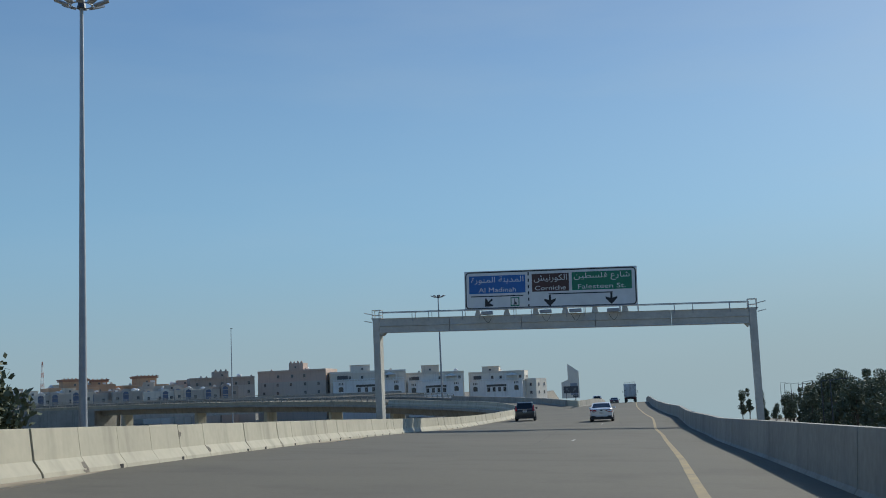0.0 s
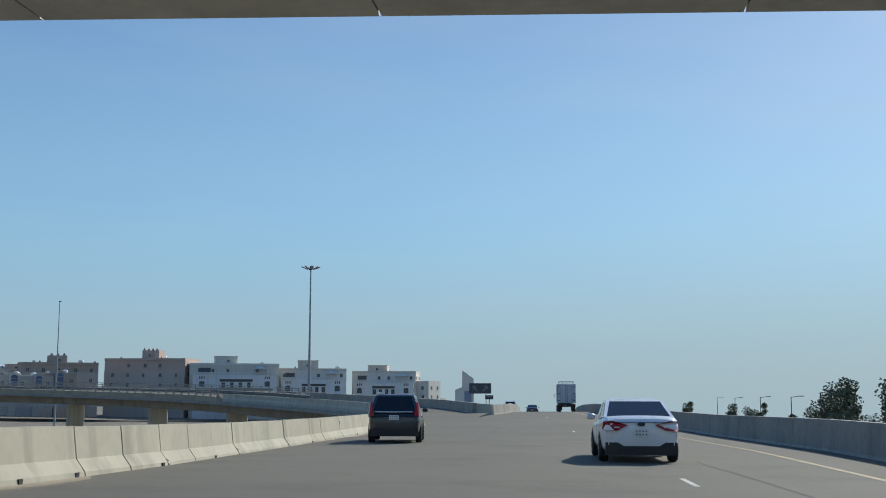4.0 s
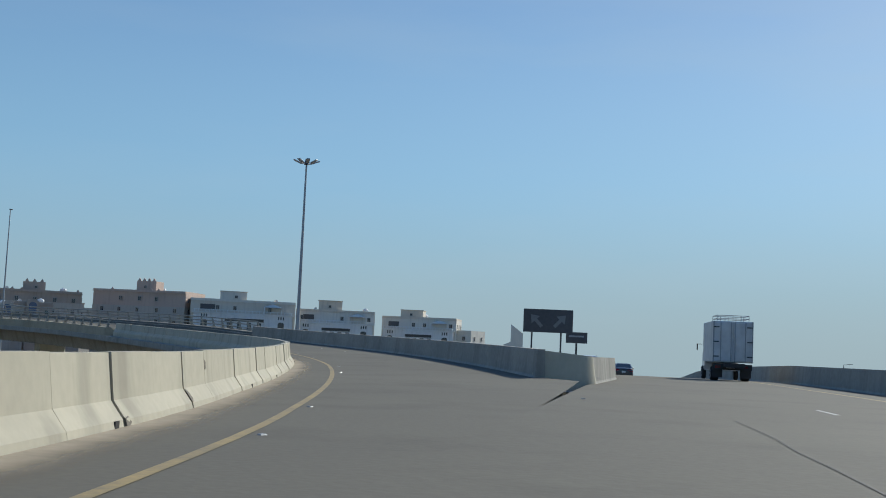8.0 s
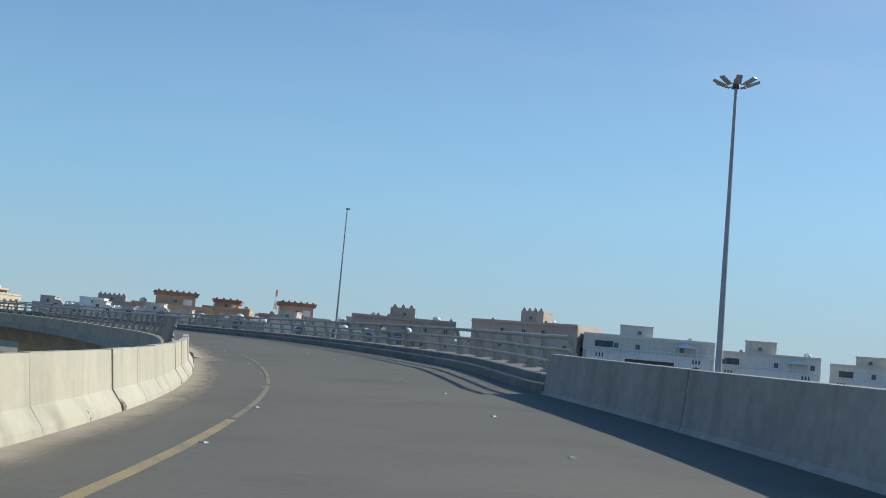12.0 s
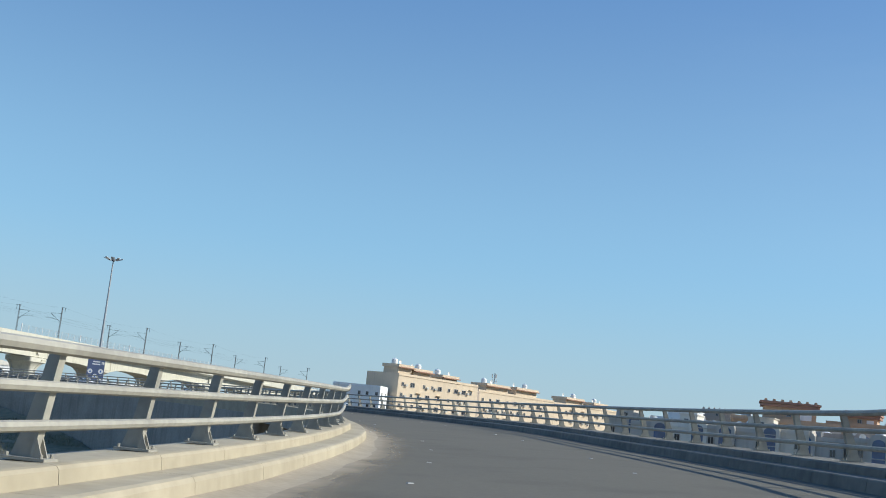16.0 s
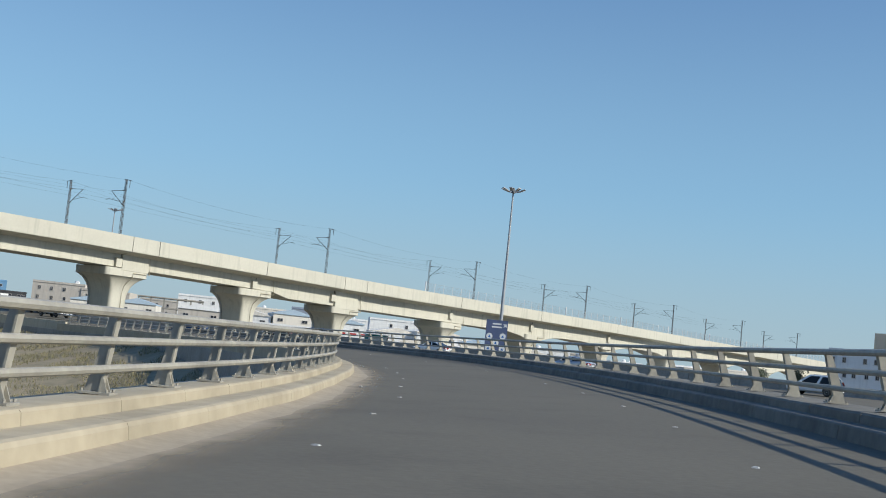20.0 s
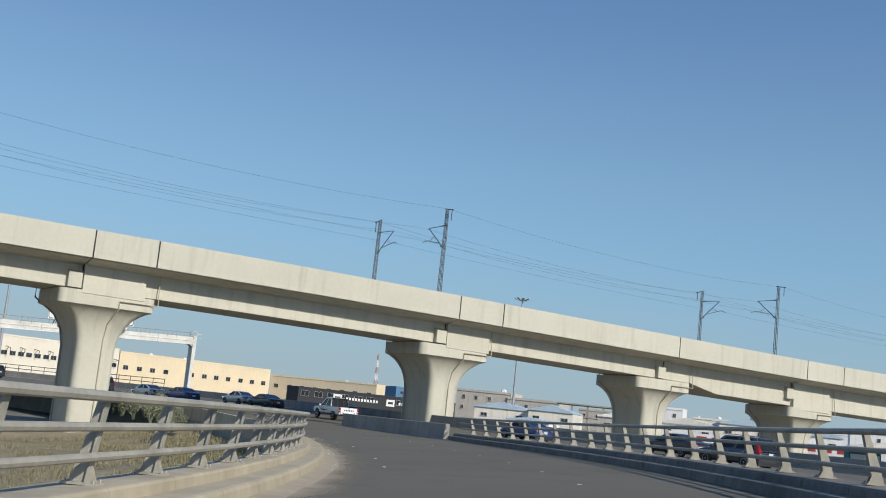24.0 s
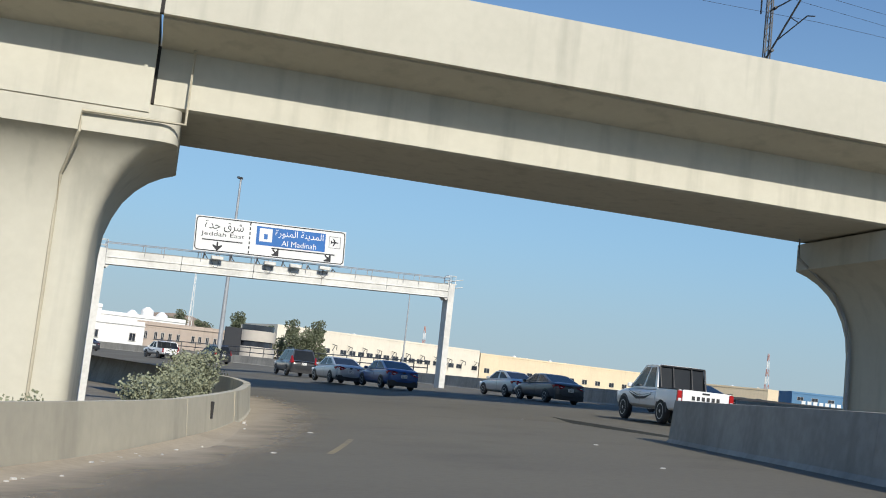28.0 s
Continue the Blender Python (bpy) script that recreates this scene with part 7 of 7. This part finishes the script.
def car(label, at, heading, paint, style="sedan", L=4.55, W=1.79, Hc=1.45, group="cars"):
    """A car whose nose points along +y before it is turned. at: the ground under its middle."""
    top = thing("car", label, "car", group, at=at, rz=heading)
    h, w = L / 2, W / 2
    if style == "sedan":
        belt = [(-h, 0.82), (-h + 0.06, 1.02), (-h + 0.35, 1.085), (-h + 0.75, 1.06), (-0.6, 1.0), (0.6, 0.95), (h - 1.25, 0.93), (h - 0.6, 0.84), (h - 0.12, 0.70), (h, 0.58)]
        cab = [(-h + 0.55, 1.07), (-0.72, Hc), (0.3, Hc), (h - 1.1, 0.95)]
    elif style == "suv":
        belt = [(-h, 0.85), (-h + 0.05, 1.02), (-h + 0.3, 1.08), (-h + 0.75, 1.08), (-0.6, 1.07), (0.6, 1.05), (h - 1.1, 1.04), (h - 0.5, 0.97), (h - 0.1, 0.85), (h, 0.7)]
        cab = [(-h + 0.06, 1.06), (-h + 0.48, Hc), (0.35, Hc), (h - 1.0, 1.04)]
    else:  # pickup
        belt = [(-h + 1.66, 1.04), (-h + 1.67, 1.06), (-h + 1.72, 1.07), (-0.1, 1.07), (0.5, 1.07), (h - 1.4, 1.08), (h - 0.9, 1.06), (h - 0.4, 1.0), (h - 0.1, 0.9), (h, 0.72)]
        cab = [(-h + 1.72, 1.07), (-h + 1.92, Hc), (0.25, Hc), (h - 1.25, 1.08)]
    zb = {"sedan": 0.2, "suv": 0.26, "pickup": 0.42}[style]
    rows = []
    for y, z in belt:
        e = min(abs(y + h), abs(y - h))
        hw = w * (0.86 + 0.14 * min(1, e / 0.38) ** 0.6)
        lo = zb + (0.12 if e < 0.02 else 0.04 if e < 0.2 else 0)
        mid = lo + (z - lo) * 0.55
        half = [(hw * 0.84, lo), (hw * 0.97, lo + 0.1), (hw, mid), (hw * 0.985, z - 0.12), (hw * 0.93, z - 0.02), (hw * 0.6, z + 0.012)]
        rows.append([(x, y, q) for x, q in half] + [(-x, y, q) for x, q in reversed(half)])
    body = Geo().loft(rows).done("body", paint, top, smooth=True)
    body.modifiers.new("round", "SUBSURF").levels = 1
    body.modifiers["round"].render_levels = 1
    (y0, z0), (y1, z1), (y2, z2), (y3, z3) = cab
    wl, wr = w * 0.905, w * {"sedan": 0.755, "suv": 0.72, "pickup": 0.83}[style]
    A = [(-wl, y0, z0 - 0.03), (wl, y0, z0 - 0.03), (wl, y3, z3 - 0.03), (-wl, y3, z3 - 0.03)]
    B = [(-wr, y1, z1 - 0.035), (wr, y1, z1 - 0.035), (wr, y2, z2 - 0.035), (-wr, y2, z2 - 0.035)]
    ym = (y1 + y2) / 2
    g = Geo().loft([A, B])
    g.loft([[(-wr, y1, z1 - 0.04), (-wr * 0.7, y1 + 0.05, z1 - 0.005), (wr * 0.7, y1 + 0.05, z1 - 0.005), (wr, y1, z1 - 0.04)], [(-wr, ym, z1 - 0.03), (-wr * 0.7, ym, z1 + 0.012), (wr * 0.7, ym, z1 + 0.012), (wr, ym, z1 - 0.03)], [(-wr, y2, z2 - 0.04), (-wr * 0.7, y2 - 0.05, z2 - 0.005), (wr * 0.7, y2 - 0.05, z2 - 0.005), (wr, y2, z2 - 0.04)]])
    g.done("cabin", paint, top, smooth=True)
    pane_between("rear_window", [A[0], A[1], B[1], B[0]], (0, -1, 0.6), CARGLASS, top, 0.07 if style != "pickup" else 0.045)
    pane_between("windscreen", [A[3], A[2], B[2], B[3]], (0, 1, 0.6), CARGLASS, top, 0.07)
    for s, i, j in ((-1, 0, 3), (1, 1, 2)):
        f = lambda u, v: Vector(A[i]).lerp(Vector(A[j]), u).lerp(Vector(B[i]).lerp(Vector(B[j]), u), v)
        for u0, u1 in ((0.08, 0.47), (0.52, 0.93)):
            c = [f(u0, 0.06), f(u1, 0.06), f(u1 - (0.02 if u1 > 0.9 else 0), 0.94), f(u0 + (0.02 if u0 < 0.1 else 0), 0.94)]
            pane_between("side_window", c, (s, 0, 0.25), CARGLASS, top, 0.03)
        hy = (y0 + y3) / 2
        for q in (-0.55, 0.55):
            Geo().box((s * w * 0.985, hy + q - 0.2, 0.80 if style == "sedan" else 0.92), (0.05, 0.2, 0.035), ch=0.01).done("door_handle", CHROME if style == "suv" else paint, top)
        Geo().box((s * (w + 0.07), y3 - 0.45, z3 + 0.06), (0.2, 0.12, 0.15), ch=0.03).done("wing_mirror", paint, top)
        Geo().loft([[(s * w * 0.995, hy + k, q) for k, q in ((0.02, zb + 0.12), (0.03, zb + 0.12), (0.03, z0 - 0.1), (0.02, z0 - 0.1))], [(s * (w * 0.995 + 0.004), hy + k, q) for k, q in ((0.02, zb + 0.12), (0.03, zb + 0.12), (0.03, z0 - 0.1), (0.02, z0 - 0.1))]]).done("door_gap", BLACKPL, top)
        # lamps wrap round the rear corners
        zt = 0.84 if style == "sedan" else 0.98
        if style == "pickup":
            lamp = Geo().box((s * (w - 0.1), -h + 0.03, 0.86), (0.15, 0.1, 0.42), ch=0.02).done("tail_lamp", REDLAMP, top)
            Geo().box((s * (w - 0.1), -h - 0.018, 0.8), (0.1, 0.02, 0.09), ch=0.006).done("reversing_lamp", CLEARLAMP, lamp)
        elif style == "suv":
            Geo().loft([[(s * (w - 0.06), -h + 0.02, 0.9), (s * (w - 0.24), -h - 0.02, 0.94), (s * (w - 0.22), -h - 0.02, 1.06), (s * (w - 0.16), -h + 0.16, 1.40), (s * (w - 0.09), -h + 0.25, 1.40)], [(s * (w + 0.01), -h + 0.3, 0.9), (s * (w - 0.2), -h + 0.05, 0.94), (s * (w - 0.2), -h + 0.05, 1.06), (s * (w - 0.16), -h + 0.3, 1.40), (s * (w - 0.09), -h + 0.36, 1.40)]]).done("tail_lamp", REDLAMP, top)
        else:
            lamp = Geo().loft([[(s * w * 0.34, -h - 0.03, zt + 0.03), (s * w * 0.6, -h - 0.05, zt - 0.09), (s * w * 0.88, -h - 0.02, zt - 0.11), (s * w * 0.97, -h + 0.24, zt - 0.07), (s * w * 0.985, -h + 0.42, zt + 0.06), (s * w * 0.95, -h + 0.1, zt + 0.11), (s * w * 0.7, -h - 0.035, zt + 0.12)], [(s * w * 0.36, -h + 0.06, zt + 0.02), (s * w * 0.6, -h + 0.06, zt - 0.07), (s * w * 0.8, -h + 0.1, zt - 0.09), (s * w * 0.9, -h + 0.28, zt - 0.07), (s * w * 0.9, -h + 0.42, zt + 0.06), (s * w * 0.86, -h + 0.25, zt + 0.09), (s * w * 0.7, -h + 0.08, zt + 0.1)]]).done("tail_lamp", REDLAMP, top, "red tail lamp")
            Geo().box((s * w * 0.62, -h - 0.05, zt - 0.02), (0.12, 0.02, 0.03)).done("reversing_lamp", CLEARLAMP, lamp)
        Geo().box((s * w * 0.72, h - 0.16, 0.68 if style == "sedan" else 0.86), (0.36, 0.2, 0.14), ch=0.03).done("headlamp", CLEARLAMP, top)
    # rear bumper, plate, badge
    g = Geo()
    rows = []
    for x in [w * 0.9 * (k / 6 - 1) for k in range(13)]:
        y = -h + 0.16 * (abs(x) / w) ** 4
        zt2 = zb + (0.20 if abs(x) < w * 0.6 else 0.28)
        rows.append([(x, y - 0.03, zb - 0.01), (x, y - 0.04, zt2), (x, y + 0.12, zt2), (x, y + 0.12, zb - 0.01)])
    g.loft(rows).done("rear_bumper", BLACKPL, top, "black bumper insert")
    if style == "pickup":
        Geo().box((0, -h - 0.1, 0.5), (W * 0.95, 0.2, 0.12), ch=0.02).done("step_bumper", CHROME, top)
    zp = {"sedan": 0.70, "suv": 0.88, "pickup": 0.53}[style]
    pl = Geo().box((0, -h - (0.035 if style != "pickup" else 0.21), zp), (0.34, 0.015, 0.17)).done("number_plate", PLATE, top)
    for k in range(4):
        Geo().box((-0.11 + 0.072 * k, -h - (0.046 if style != "pickup" else 0.221), zp + 0.035), (0.03, 0.006, 0.03)).done("plate_bar", DARKSTEEL, pl)
        Geo().box((-0.11 + 0.072 * k, -h - (0.046 if style != "pickup" else 0.221), zp - 0.04), (0.032, 0.006, 0.032)).done("plate_bar", DARKSTEEL, pl)
    if style != "pickup":
        Geo().loft([[(0.085 * math.cos(q), -h + y, zp + (0.19 if style == "sedan" else 0.16) + 0.045 * math.sin(q)) for q in _ang] for y in (-0.03, 0.03)]).done("badge", BLACKPL, top, "oval badge")
        Geo().loft([[(x * w * 0.74, -h - 0.006, z) for x, z in ((-1, 0.995 * (z0 - 0.14)), (1, 0.995 * (z0 - 0.14)), (1, 0.995 * (z0 - 0.14) + 0.012), (-1, 0.995 * (z0 - 0.14) + 0.012))], [(x * w * 0.74, -h + 0.02, z) for x, z in ((-1, 0.995 * (z0 - 0.14)), (1, 0.995 * (z0 - 0.14)), (1, 0.995 * (z0 - 0.14) + 0.012), (-1, 0.995 * (z0 - 0.14) + 0.012))]]).done("boot_gap", BLACKPL, top)
    if style == "suv":
        Geo().box((0, -h - 0.03, 1.07), (W * 0.72, 0.05, 0.05), ch=0.012).done("chrome_strip", CHROME, top)
        for s in (-1, 1):
            Geo().tube((s * wr * 0.92, y1 + 0.15, Hc + 0.05), (s * wr * 0.92, y2, Hc + 0.05), 0.02, n=6).done("roof_rail", CHROME, top)
    if style == "pickup":
        # open bed: flared sides with a black rim, a tailgate and a dark floor
        for q in (-1, 1):
            rows = []
            for y, f in ((-h + 0.03, 0.955), (-h + 0.3, 0.985), (-h + 0.75, 1.0), (-h + 1.15, 1.01), (-h + 1.5, 1.0), (-h + 1.64, 0.985)):
                rows.append([(q * w * f * k, y, z) for k, z in ((0.9, 0.45), (0.97, 0.5), (1.0, 0.72), (0.985, 0.98), (0.965, 1.08), (0.88, 1.1), (0.86, 1.07), (0.86, 0.6))])
            Geo().loft(rows).done("bed_side", paint, top, smooth=True)
            Geo().box((q * w * 0.92, -h + 0.84, 1.108), (0.09, 1.55, 0.025), ch=0.008).done("bed_rail", BLACKPL, top, "black bed rail")
            # dark swept graphic along the doors
            for z0s, z1s in ((0.70, 0.80), (0.83, 0.86)):
                Geo().loft([[(q * (w * 1.0 + d), y, z) for y, z in ((-h + 1.95, z1s + 0.09), (-h + 2.5, z0s + 0.03), (0.55, z0s), (1.25, z1s + 0.12), (0.55, z1s), (-h + 2.5, z1s))] for d in (-0.02, 0.006)]).done("side_stripe", BLACKPL, top, "dark swept stripe")
        gate = Geo().loft([[(x, y, z) for x, z in ((-w * 0.79, 0.55), (w * 0.79, 0.55), (w * 0.8, 1.06), (w * 0.76, 1.1), (-w * 0.76, 1.1), (-w * 0.8, 1.06))] for y in (-h - 0.015, -h + 0.06)]).done("tailgate", paint, top)
        Geo().box((0, -h - 0.02, 1.03), (0.24, 0.03, 0.05), ch=0.008).done("tailgate_handle", BLACKPL, gate)
        for k in range(6):
            Geo().box((-0.40 + 0.16 * k, -h - 0.02, 0.87), (0.1, 0.012, 0.12)).done("lettering_bar", BLACKPL, gate)
        Geo().box((0, -h + 0.84, 0.62), (W * 0.85, 1.6, 0.05)).done("bed_floor", BLACKPL, top)
        Geo().box((0, -h + 0.84, 0.5), (W * 0.7, 1.6, 0.12)).done("bed_frame", DARKSTEEL, top)
        g = Geo()
        for q in (-1, 1):
            g.tube((q * w * 0.80, -h + 1.62, 1.1), (q * wr * 0.97, y1 - 0.07, Hc - 0.05), 0.028, n=6)
        g.tube((-wr * 0.97, y1 - 0.07, Hc - 0.05), (wr * 0.97, y1 - 0.07, Hc - 0.05), 0.028, n=6)
        for k in (-0.33, 0.33):
            g.tube((k * w, -h + 1.64, 1.1), (k * w, y1 - 0.06, Hc - 0.05), 0.018, n=6)
        g.done("window_guard", BLACKPL, top, "black bar guard over the rear window")
    r = {"sedan": 0.32, "suv": 0.36, "pickup": 0.39}[style]
    for y in (-h + L * 0.215, h - L * 0.19):
        for s in (-1, 1):
            # flat black half-disc painted for the shade inside the wheel well
            Geo().loft([[(s * (w * 0.99 + d), y + (r + 0.07) * math.cos(q), r + (r + 0.07) * math.sin(q)) for q in [math.pi * k / 12 for k in range(13)]] for d in (-0.12, 0.006)]).done("wheel_arch", BLACKPL, top)
            wheel(top, s * (w + 0.015), y, r)
    return top


P_TRUCK = material("dull white truck panels", (0.62, 0.62, 0.61), (0.50, 0.50, 0.49), rough=0.5, fine=3, coarse=0.7, bump=0.02, streak=0.3)


def box_truck(label, at, heading):
    top = thing("box_truck", label, "truck", at=at, rz=heading)
    W, H0, H1, L = 2.0, 0.95, 3.05, 4.4
    Geo().box((0, 0, (H0 + H1) / 2), (W, L, H1 - H0), ch=0.03).done("cargo_box", P_TRUCK, top)
    y = -L / 2
    for s in (-1, 1):
        d = Geo().box((s * W * 0.245, y - 0.02, (H0 + H1) / 2), (W * 0.47, 0.04, H1 - H0 - 0.16), ch=0.01).done("rear_door", P_TRUCK, top)
        for z in (1.25, 2.0, 2.75):
            Geo().box((s * W * 0.42, y - 0.05, z), (0.28, 0.025, 0.06)).done("hinge", DARKSTEEL, d)
        Geo().tube((s * 0.10, y - 0.06, H0 + 0.05), (s * 0.10, y - 0.06, H1 - 0.05), 0.02, n=6).done("lock_rod", GALV, d)
        Geo().tube((s * 0.62, y - 0.06, H0 + 0.05), (s * 0.62, y - 0.06, H1 - 0.05), 0.02, n=6).done("lock_rod", GALV, d)
        Geo().box((s * (W / 2 - 0.03), y - 0.01, (H0 + H1) / 2), (0.07, 0.06, H1 - H0)).done("corner_post", GALV, top)
        Geo().box((s * 0.72, y + 0.03, 0.72), (0.3, 0.06, 0.12)).done("tail_lamp", REDLAMP, top)
        Geo().box((s * 0.72, y + 0.25, 0.38), (0.5, 0.02, 0.42)).done("mud_flap", BLACKPL, top)
        Geo().box((s * 1.22, L / 2 + 0.9, 1.75), (0.06, 0.14, 0.36), ch=0.015).done("wing_mirror", BLACKPL, top)
        Geo().tube((s * 0.95, L / 2 + 0.9, 1.9), (s * 1.22, L / 2 + 0.9, 1.9), 0.015, n=5).done("mirror_arm", BLACKPL, top)
    Geo().box((0, y + 0.05, 0.72), (W * 0.98, 0.1, 0.3)).done("rear_beam", BLACKPL, top)
    pl = Geo().box((-0.1, y - 0.01, 0.74), (0.42, 0.02, 0.16)).done("number_plate", PLATE, top)
    Geo().box((-0.1, y - 0.024, 0.74), (0.34, 0.006, 0.07)).done("plate_bar", BLACKPL, pl)
    Geo().box((0, 0, 0.8), (1.0, L + 1.6, 0.22)).done("chassis", BLACKPL, top)
    g = Geo()
    for z in (H1 + 0.14, H1 + 0.3):
        for u, w in (((-0.8, -0.2), (0.8, -0.2)), ((0.8, -0.2), (0.8, -2.05)), ((0.8, -2.05), (-0.8, -2.05)), ((-0.8, -2.05), (-0.8, -0.2))):
            g.tube((u[0], u[1], z), (w[0], w[1], z), 0.018, n=5)
    for x in (-0.8, -0.4, 0, 0.4, 0.8):
        for yy in (-0.2, -2.05):
            g.tube((x, yy, H1), (x, yy, H1 + 0.3), 0.016, n=5)
    g.done("roof_rack", GALV, top)
    cab = Geo().loft([[(x, L / 2 + 0.12, z) for x, z in ((-0.9, 0.5), (0.9, 0.5), (0.88, 1.5), (0.78, 2.2), (-0.78, 2.2), (-0.88, 1.5))], [(x, L / 2 + 1.35, z) for x, z in ((-0.9, 0.5), (0.9, 0.5), (0.88, 1.4), (0.76, 2.12), (-0.76, 2.12), (-0.88, 1.4))], [(x, L / 2 + 1.65, z) for x, z in ((-0.86, 0.5), (0.86, 0.5), (0.84, 1.25), (0.7, 1.9), (-0.7, 1.9), (-0.84, 1.25))]]).done("cab", P_WHITE, top)
    for yy, dual in ((-1.1, True), (L / 2 + 0.75, False)):
        for s in (-1, 1):
            wheel(top, s * 0.98, yy, 0.36, 0.4 if dual else 0.22)
    return top




def on_main(x, y):
    p = mp(x, y)
    q = mp(x + 0.06, y + 1)
    return p, math.atan2(-(q.x - p.x), q.y - p.y)


p, a = on_main(2.9, 91.5)
car("white compact sedan with red tail lamps and black bumper insert", p, a, P_WHITE)
p, a = on_main(-3.55, 104.4)
car("black compact sport utility car with chrome strip and roof rails", p, 0.0, P_BLACK, "suv", 4.5, 1.82, 1.66)
p, a = on_main(10.9, 192)
box_truck("small white box truck with a roof rack", p, a)
p, a = on_main(6.6, 232)
car("white sport utility car far ahead on the main road", p, a, P_WHITE, "suv", 4.8, 1.9, 1.8)
p, a = on_main(10.2, 238)
car("dark sedan far ahead on the main road", p, a, P_GREY)


def on_highway(u, o, turn=0.0):
    d = hway(u + 0.05) - hway(u - 0.05)
    return hp(u, o, 0.0 if o > -3 else 0.03), math.atan2(-d.x, d.y) + turn


for x, y, a in ((-338, 330.5, 1.5), (-335, 337, 1.2), (-312, 329, 1.7)):
    box_truck("white box truck parked in the yards beyond the viaduct", (x, y, ground_z(x) + 0.1), a)
for x, y, a, paint, style, words in ((-318, 331, 1.6, P_SILVER, "suv", "silver"), (-306, 334, 1.4, P_WHITE, "suv", "white"), (-310, 341, 1.5, P_WHITE, "sedan", "white"),
                                     (-328, 304, 1.5, P_WHITE, "suv", "white")):
    car(words + " car parked in the yards beyond the viaduct", (x, y, ground_z(x) + 0.1), a, paint, style, 4.6, 1.8, 1.7 if style == "suv" else 1.46, "parked cars")
for u, o, tn, words, paint, style, L, W, H in (
        (4.647, -0.16, -0.05, "white double-cab pickup with a black side stripe on the highway", P_WHITE, "pickup", 5.3, 1.88, 1.86),
        (5.26, 4.8, 0.1, "dark grey sedan on the highway", P_GREY, "sedan", 4.8, 1.85, 1.46),
        (5.45, 5.3, 0.1, "silver sedan on the highway", P_SILVER, "sedan", 4.6, 1.8, 1.48),
        (5.02, 8.0, 0.1, "large dark sedan beyond the wall", P_BLACK, "sedan", 5.1, 1.95, 1.5),
        (5.5, -4.6, 0.1, "silver sedan merging from the ramp", P_SILVER, "sedan", 4.6, 1.8, 1.47),
        (5.36, -3.0, 0.1, "blue sedan merging from the ramp", P_BLUE, "sedan", 4.7, 1.85, 1.46),
        (5.95, -3.4, 0.0, "dark sport utility car ahead of the merging cars", P_BLACK, "suv", 4.9, 1.95, 1.85),
        (7.15, 2.8, 0.0, "dark sport utility car far along the highway", P_BLACK, "suv", 4.9, 1.95, 1.85),
        (7.3, -1.0, 0.0, "white pickup far along the highway", P_WHITE, "pickup", 5.2, 1.85, 1.8),
        (7.5, 2.6, 0.0, "white sport utility car far along the highway", P_WHITE, "suv", 4.7, 1.9, 1.8),
        (7.8, -1.6, 0.0, "dark sedan far along the highway", P_GREY, "sedan", 4.6, 1.8, 1.46),
        (4.08, 3.5, 0.0, "blue sedan beside the ramp railing", P_BLUE, "sedan", 4.5, 1.78, 1.46),
        (3.82, 7.6, 0.0, "dark sedan beside the ramp railing", P_BLACK, "sedan", 4.7, 1.82, 1.46),
        (3.6, 3.0, 0.0, "dark sport utility car beside the ramp railing", P_GREY, "suv", 4.8, 1.9, 1.78),
        (3.3, 7.4, 0.0, "white sedan beside the ramp railing", P_WHITE, "sedan", 4.6, 1.8, 1.47),
        (2.9, 2.6, 0.0, "silver sedan on the highway beyond the railing", P_SILVER, "sedan", 4.6, 1.8, 1.47),
        (2.5, 7.0, 0.0, "white sport utility car on the highway beyond the railing", P_WHITE, "suv", 4.8, 1.9, 1.8),
        (2.2, 2.2, 0.0, "dark sedan on the highway beyond the railing", P_BLACK, "sedan", 4.6, 1.8, 1.46)):
    p, a = on_highway(u, o, tn)
    car(words, p, a, paint, style, L, W, H, "cars on the highway")


def lorry(label, at, heading, cab_paint, box_paint):
    """An articulated lorry: cab, chassis and a long box."""
    top = thing("lorry", label, "lorry", at=at, rz=heading)
    Geo().box((0, -1.5, 2.55), (2.5, 9.5, 2.6), ch=0.04).done("trailer_box", box_paint, top)
    Geo().box((0, -1.0, 1.05), (1.1, 11.5, 0.35)).done("chassis", BLACKPL, top)
    c = Geo().loft([[(x, 3.7, z) for x, z in ((-1.2, 0.7), (1.2, 0.7), (1.2, 2.9), (1.05, 3.4), (-1.05, 3.4), (-1.2, 2.9))], [(x, 5.5, z) for x, z in ((-1.2, 0.6), (1.2, 0.6), (1.2, 1.9), (1.02, 3.0), (-1.02, 3.0), (-1.2, 1.9))], [(x, 5.8, z) for x, z in ((-1.15, 0.6), (1.15, 0.6), (1.15, 1.8), (0.98, 2.8), (-0.98, 2.8), (-1.15, 1.8))]]).done("cab", cab_paint, top)
    Geo().loft([[(-1.0, 5.84, 1.9), (1.0, 5.84, 1.9), (0.88, 5.7, 2.75), (-0.88, 5.7, 2.75)], [(-1.0, 5.88, 1.9), (1.0, 5.88, 1.9), (0.88, 5.74, 2.75), (-0.88, 5.74, 2.75)]]).done("windscreen", CARGLASS, c)
    for s in (-1, 1):
        Geo().box((s * 1.2, 4.9, 2.2), (0.04, 1.0, 0.7)).done("side_window", CARGLASS, c)
    for y in (-5.2, -4.0, -2.8, 2.2, 4.7):
        for s in (-1, 1):
            wheel(top, s * 1.22, y, 0.5, 0.32)
    return top


P_GREEN = car_paint("green lorry paint", (0.02, 0.16, 0.09))
lorry("lorry with a green cab and a white box beyond the viaduct", (-332, 325, ground_z(-332) - 0.05), 0.15, P_GREEN, P_TRUCK)
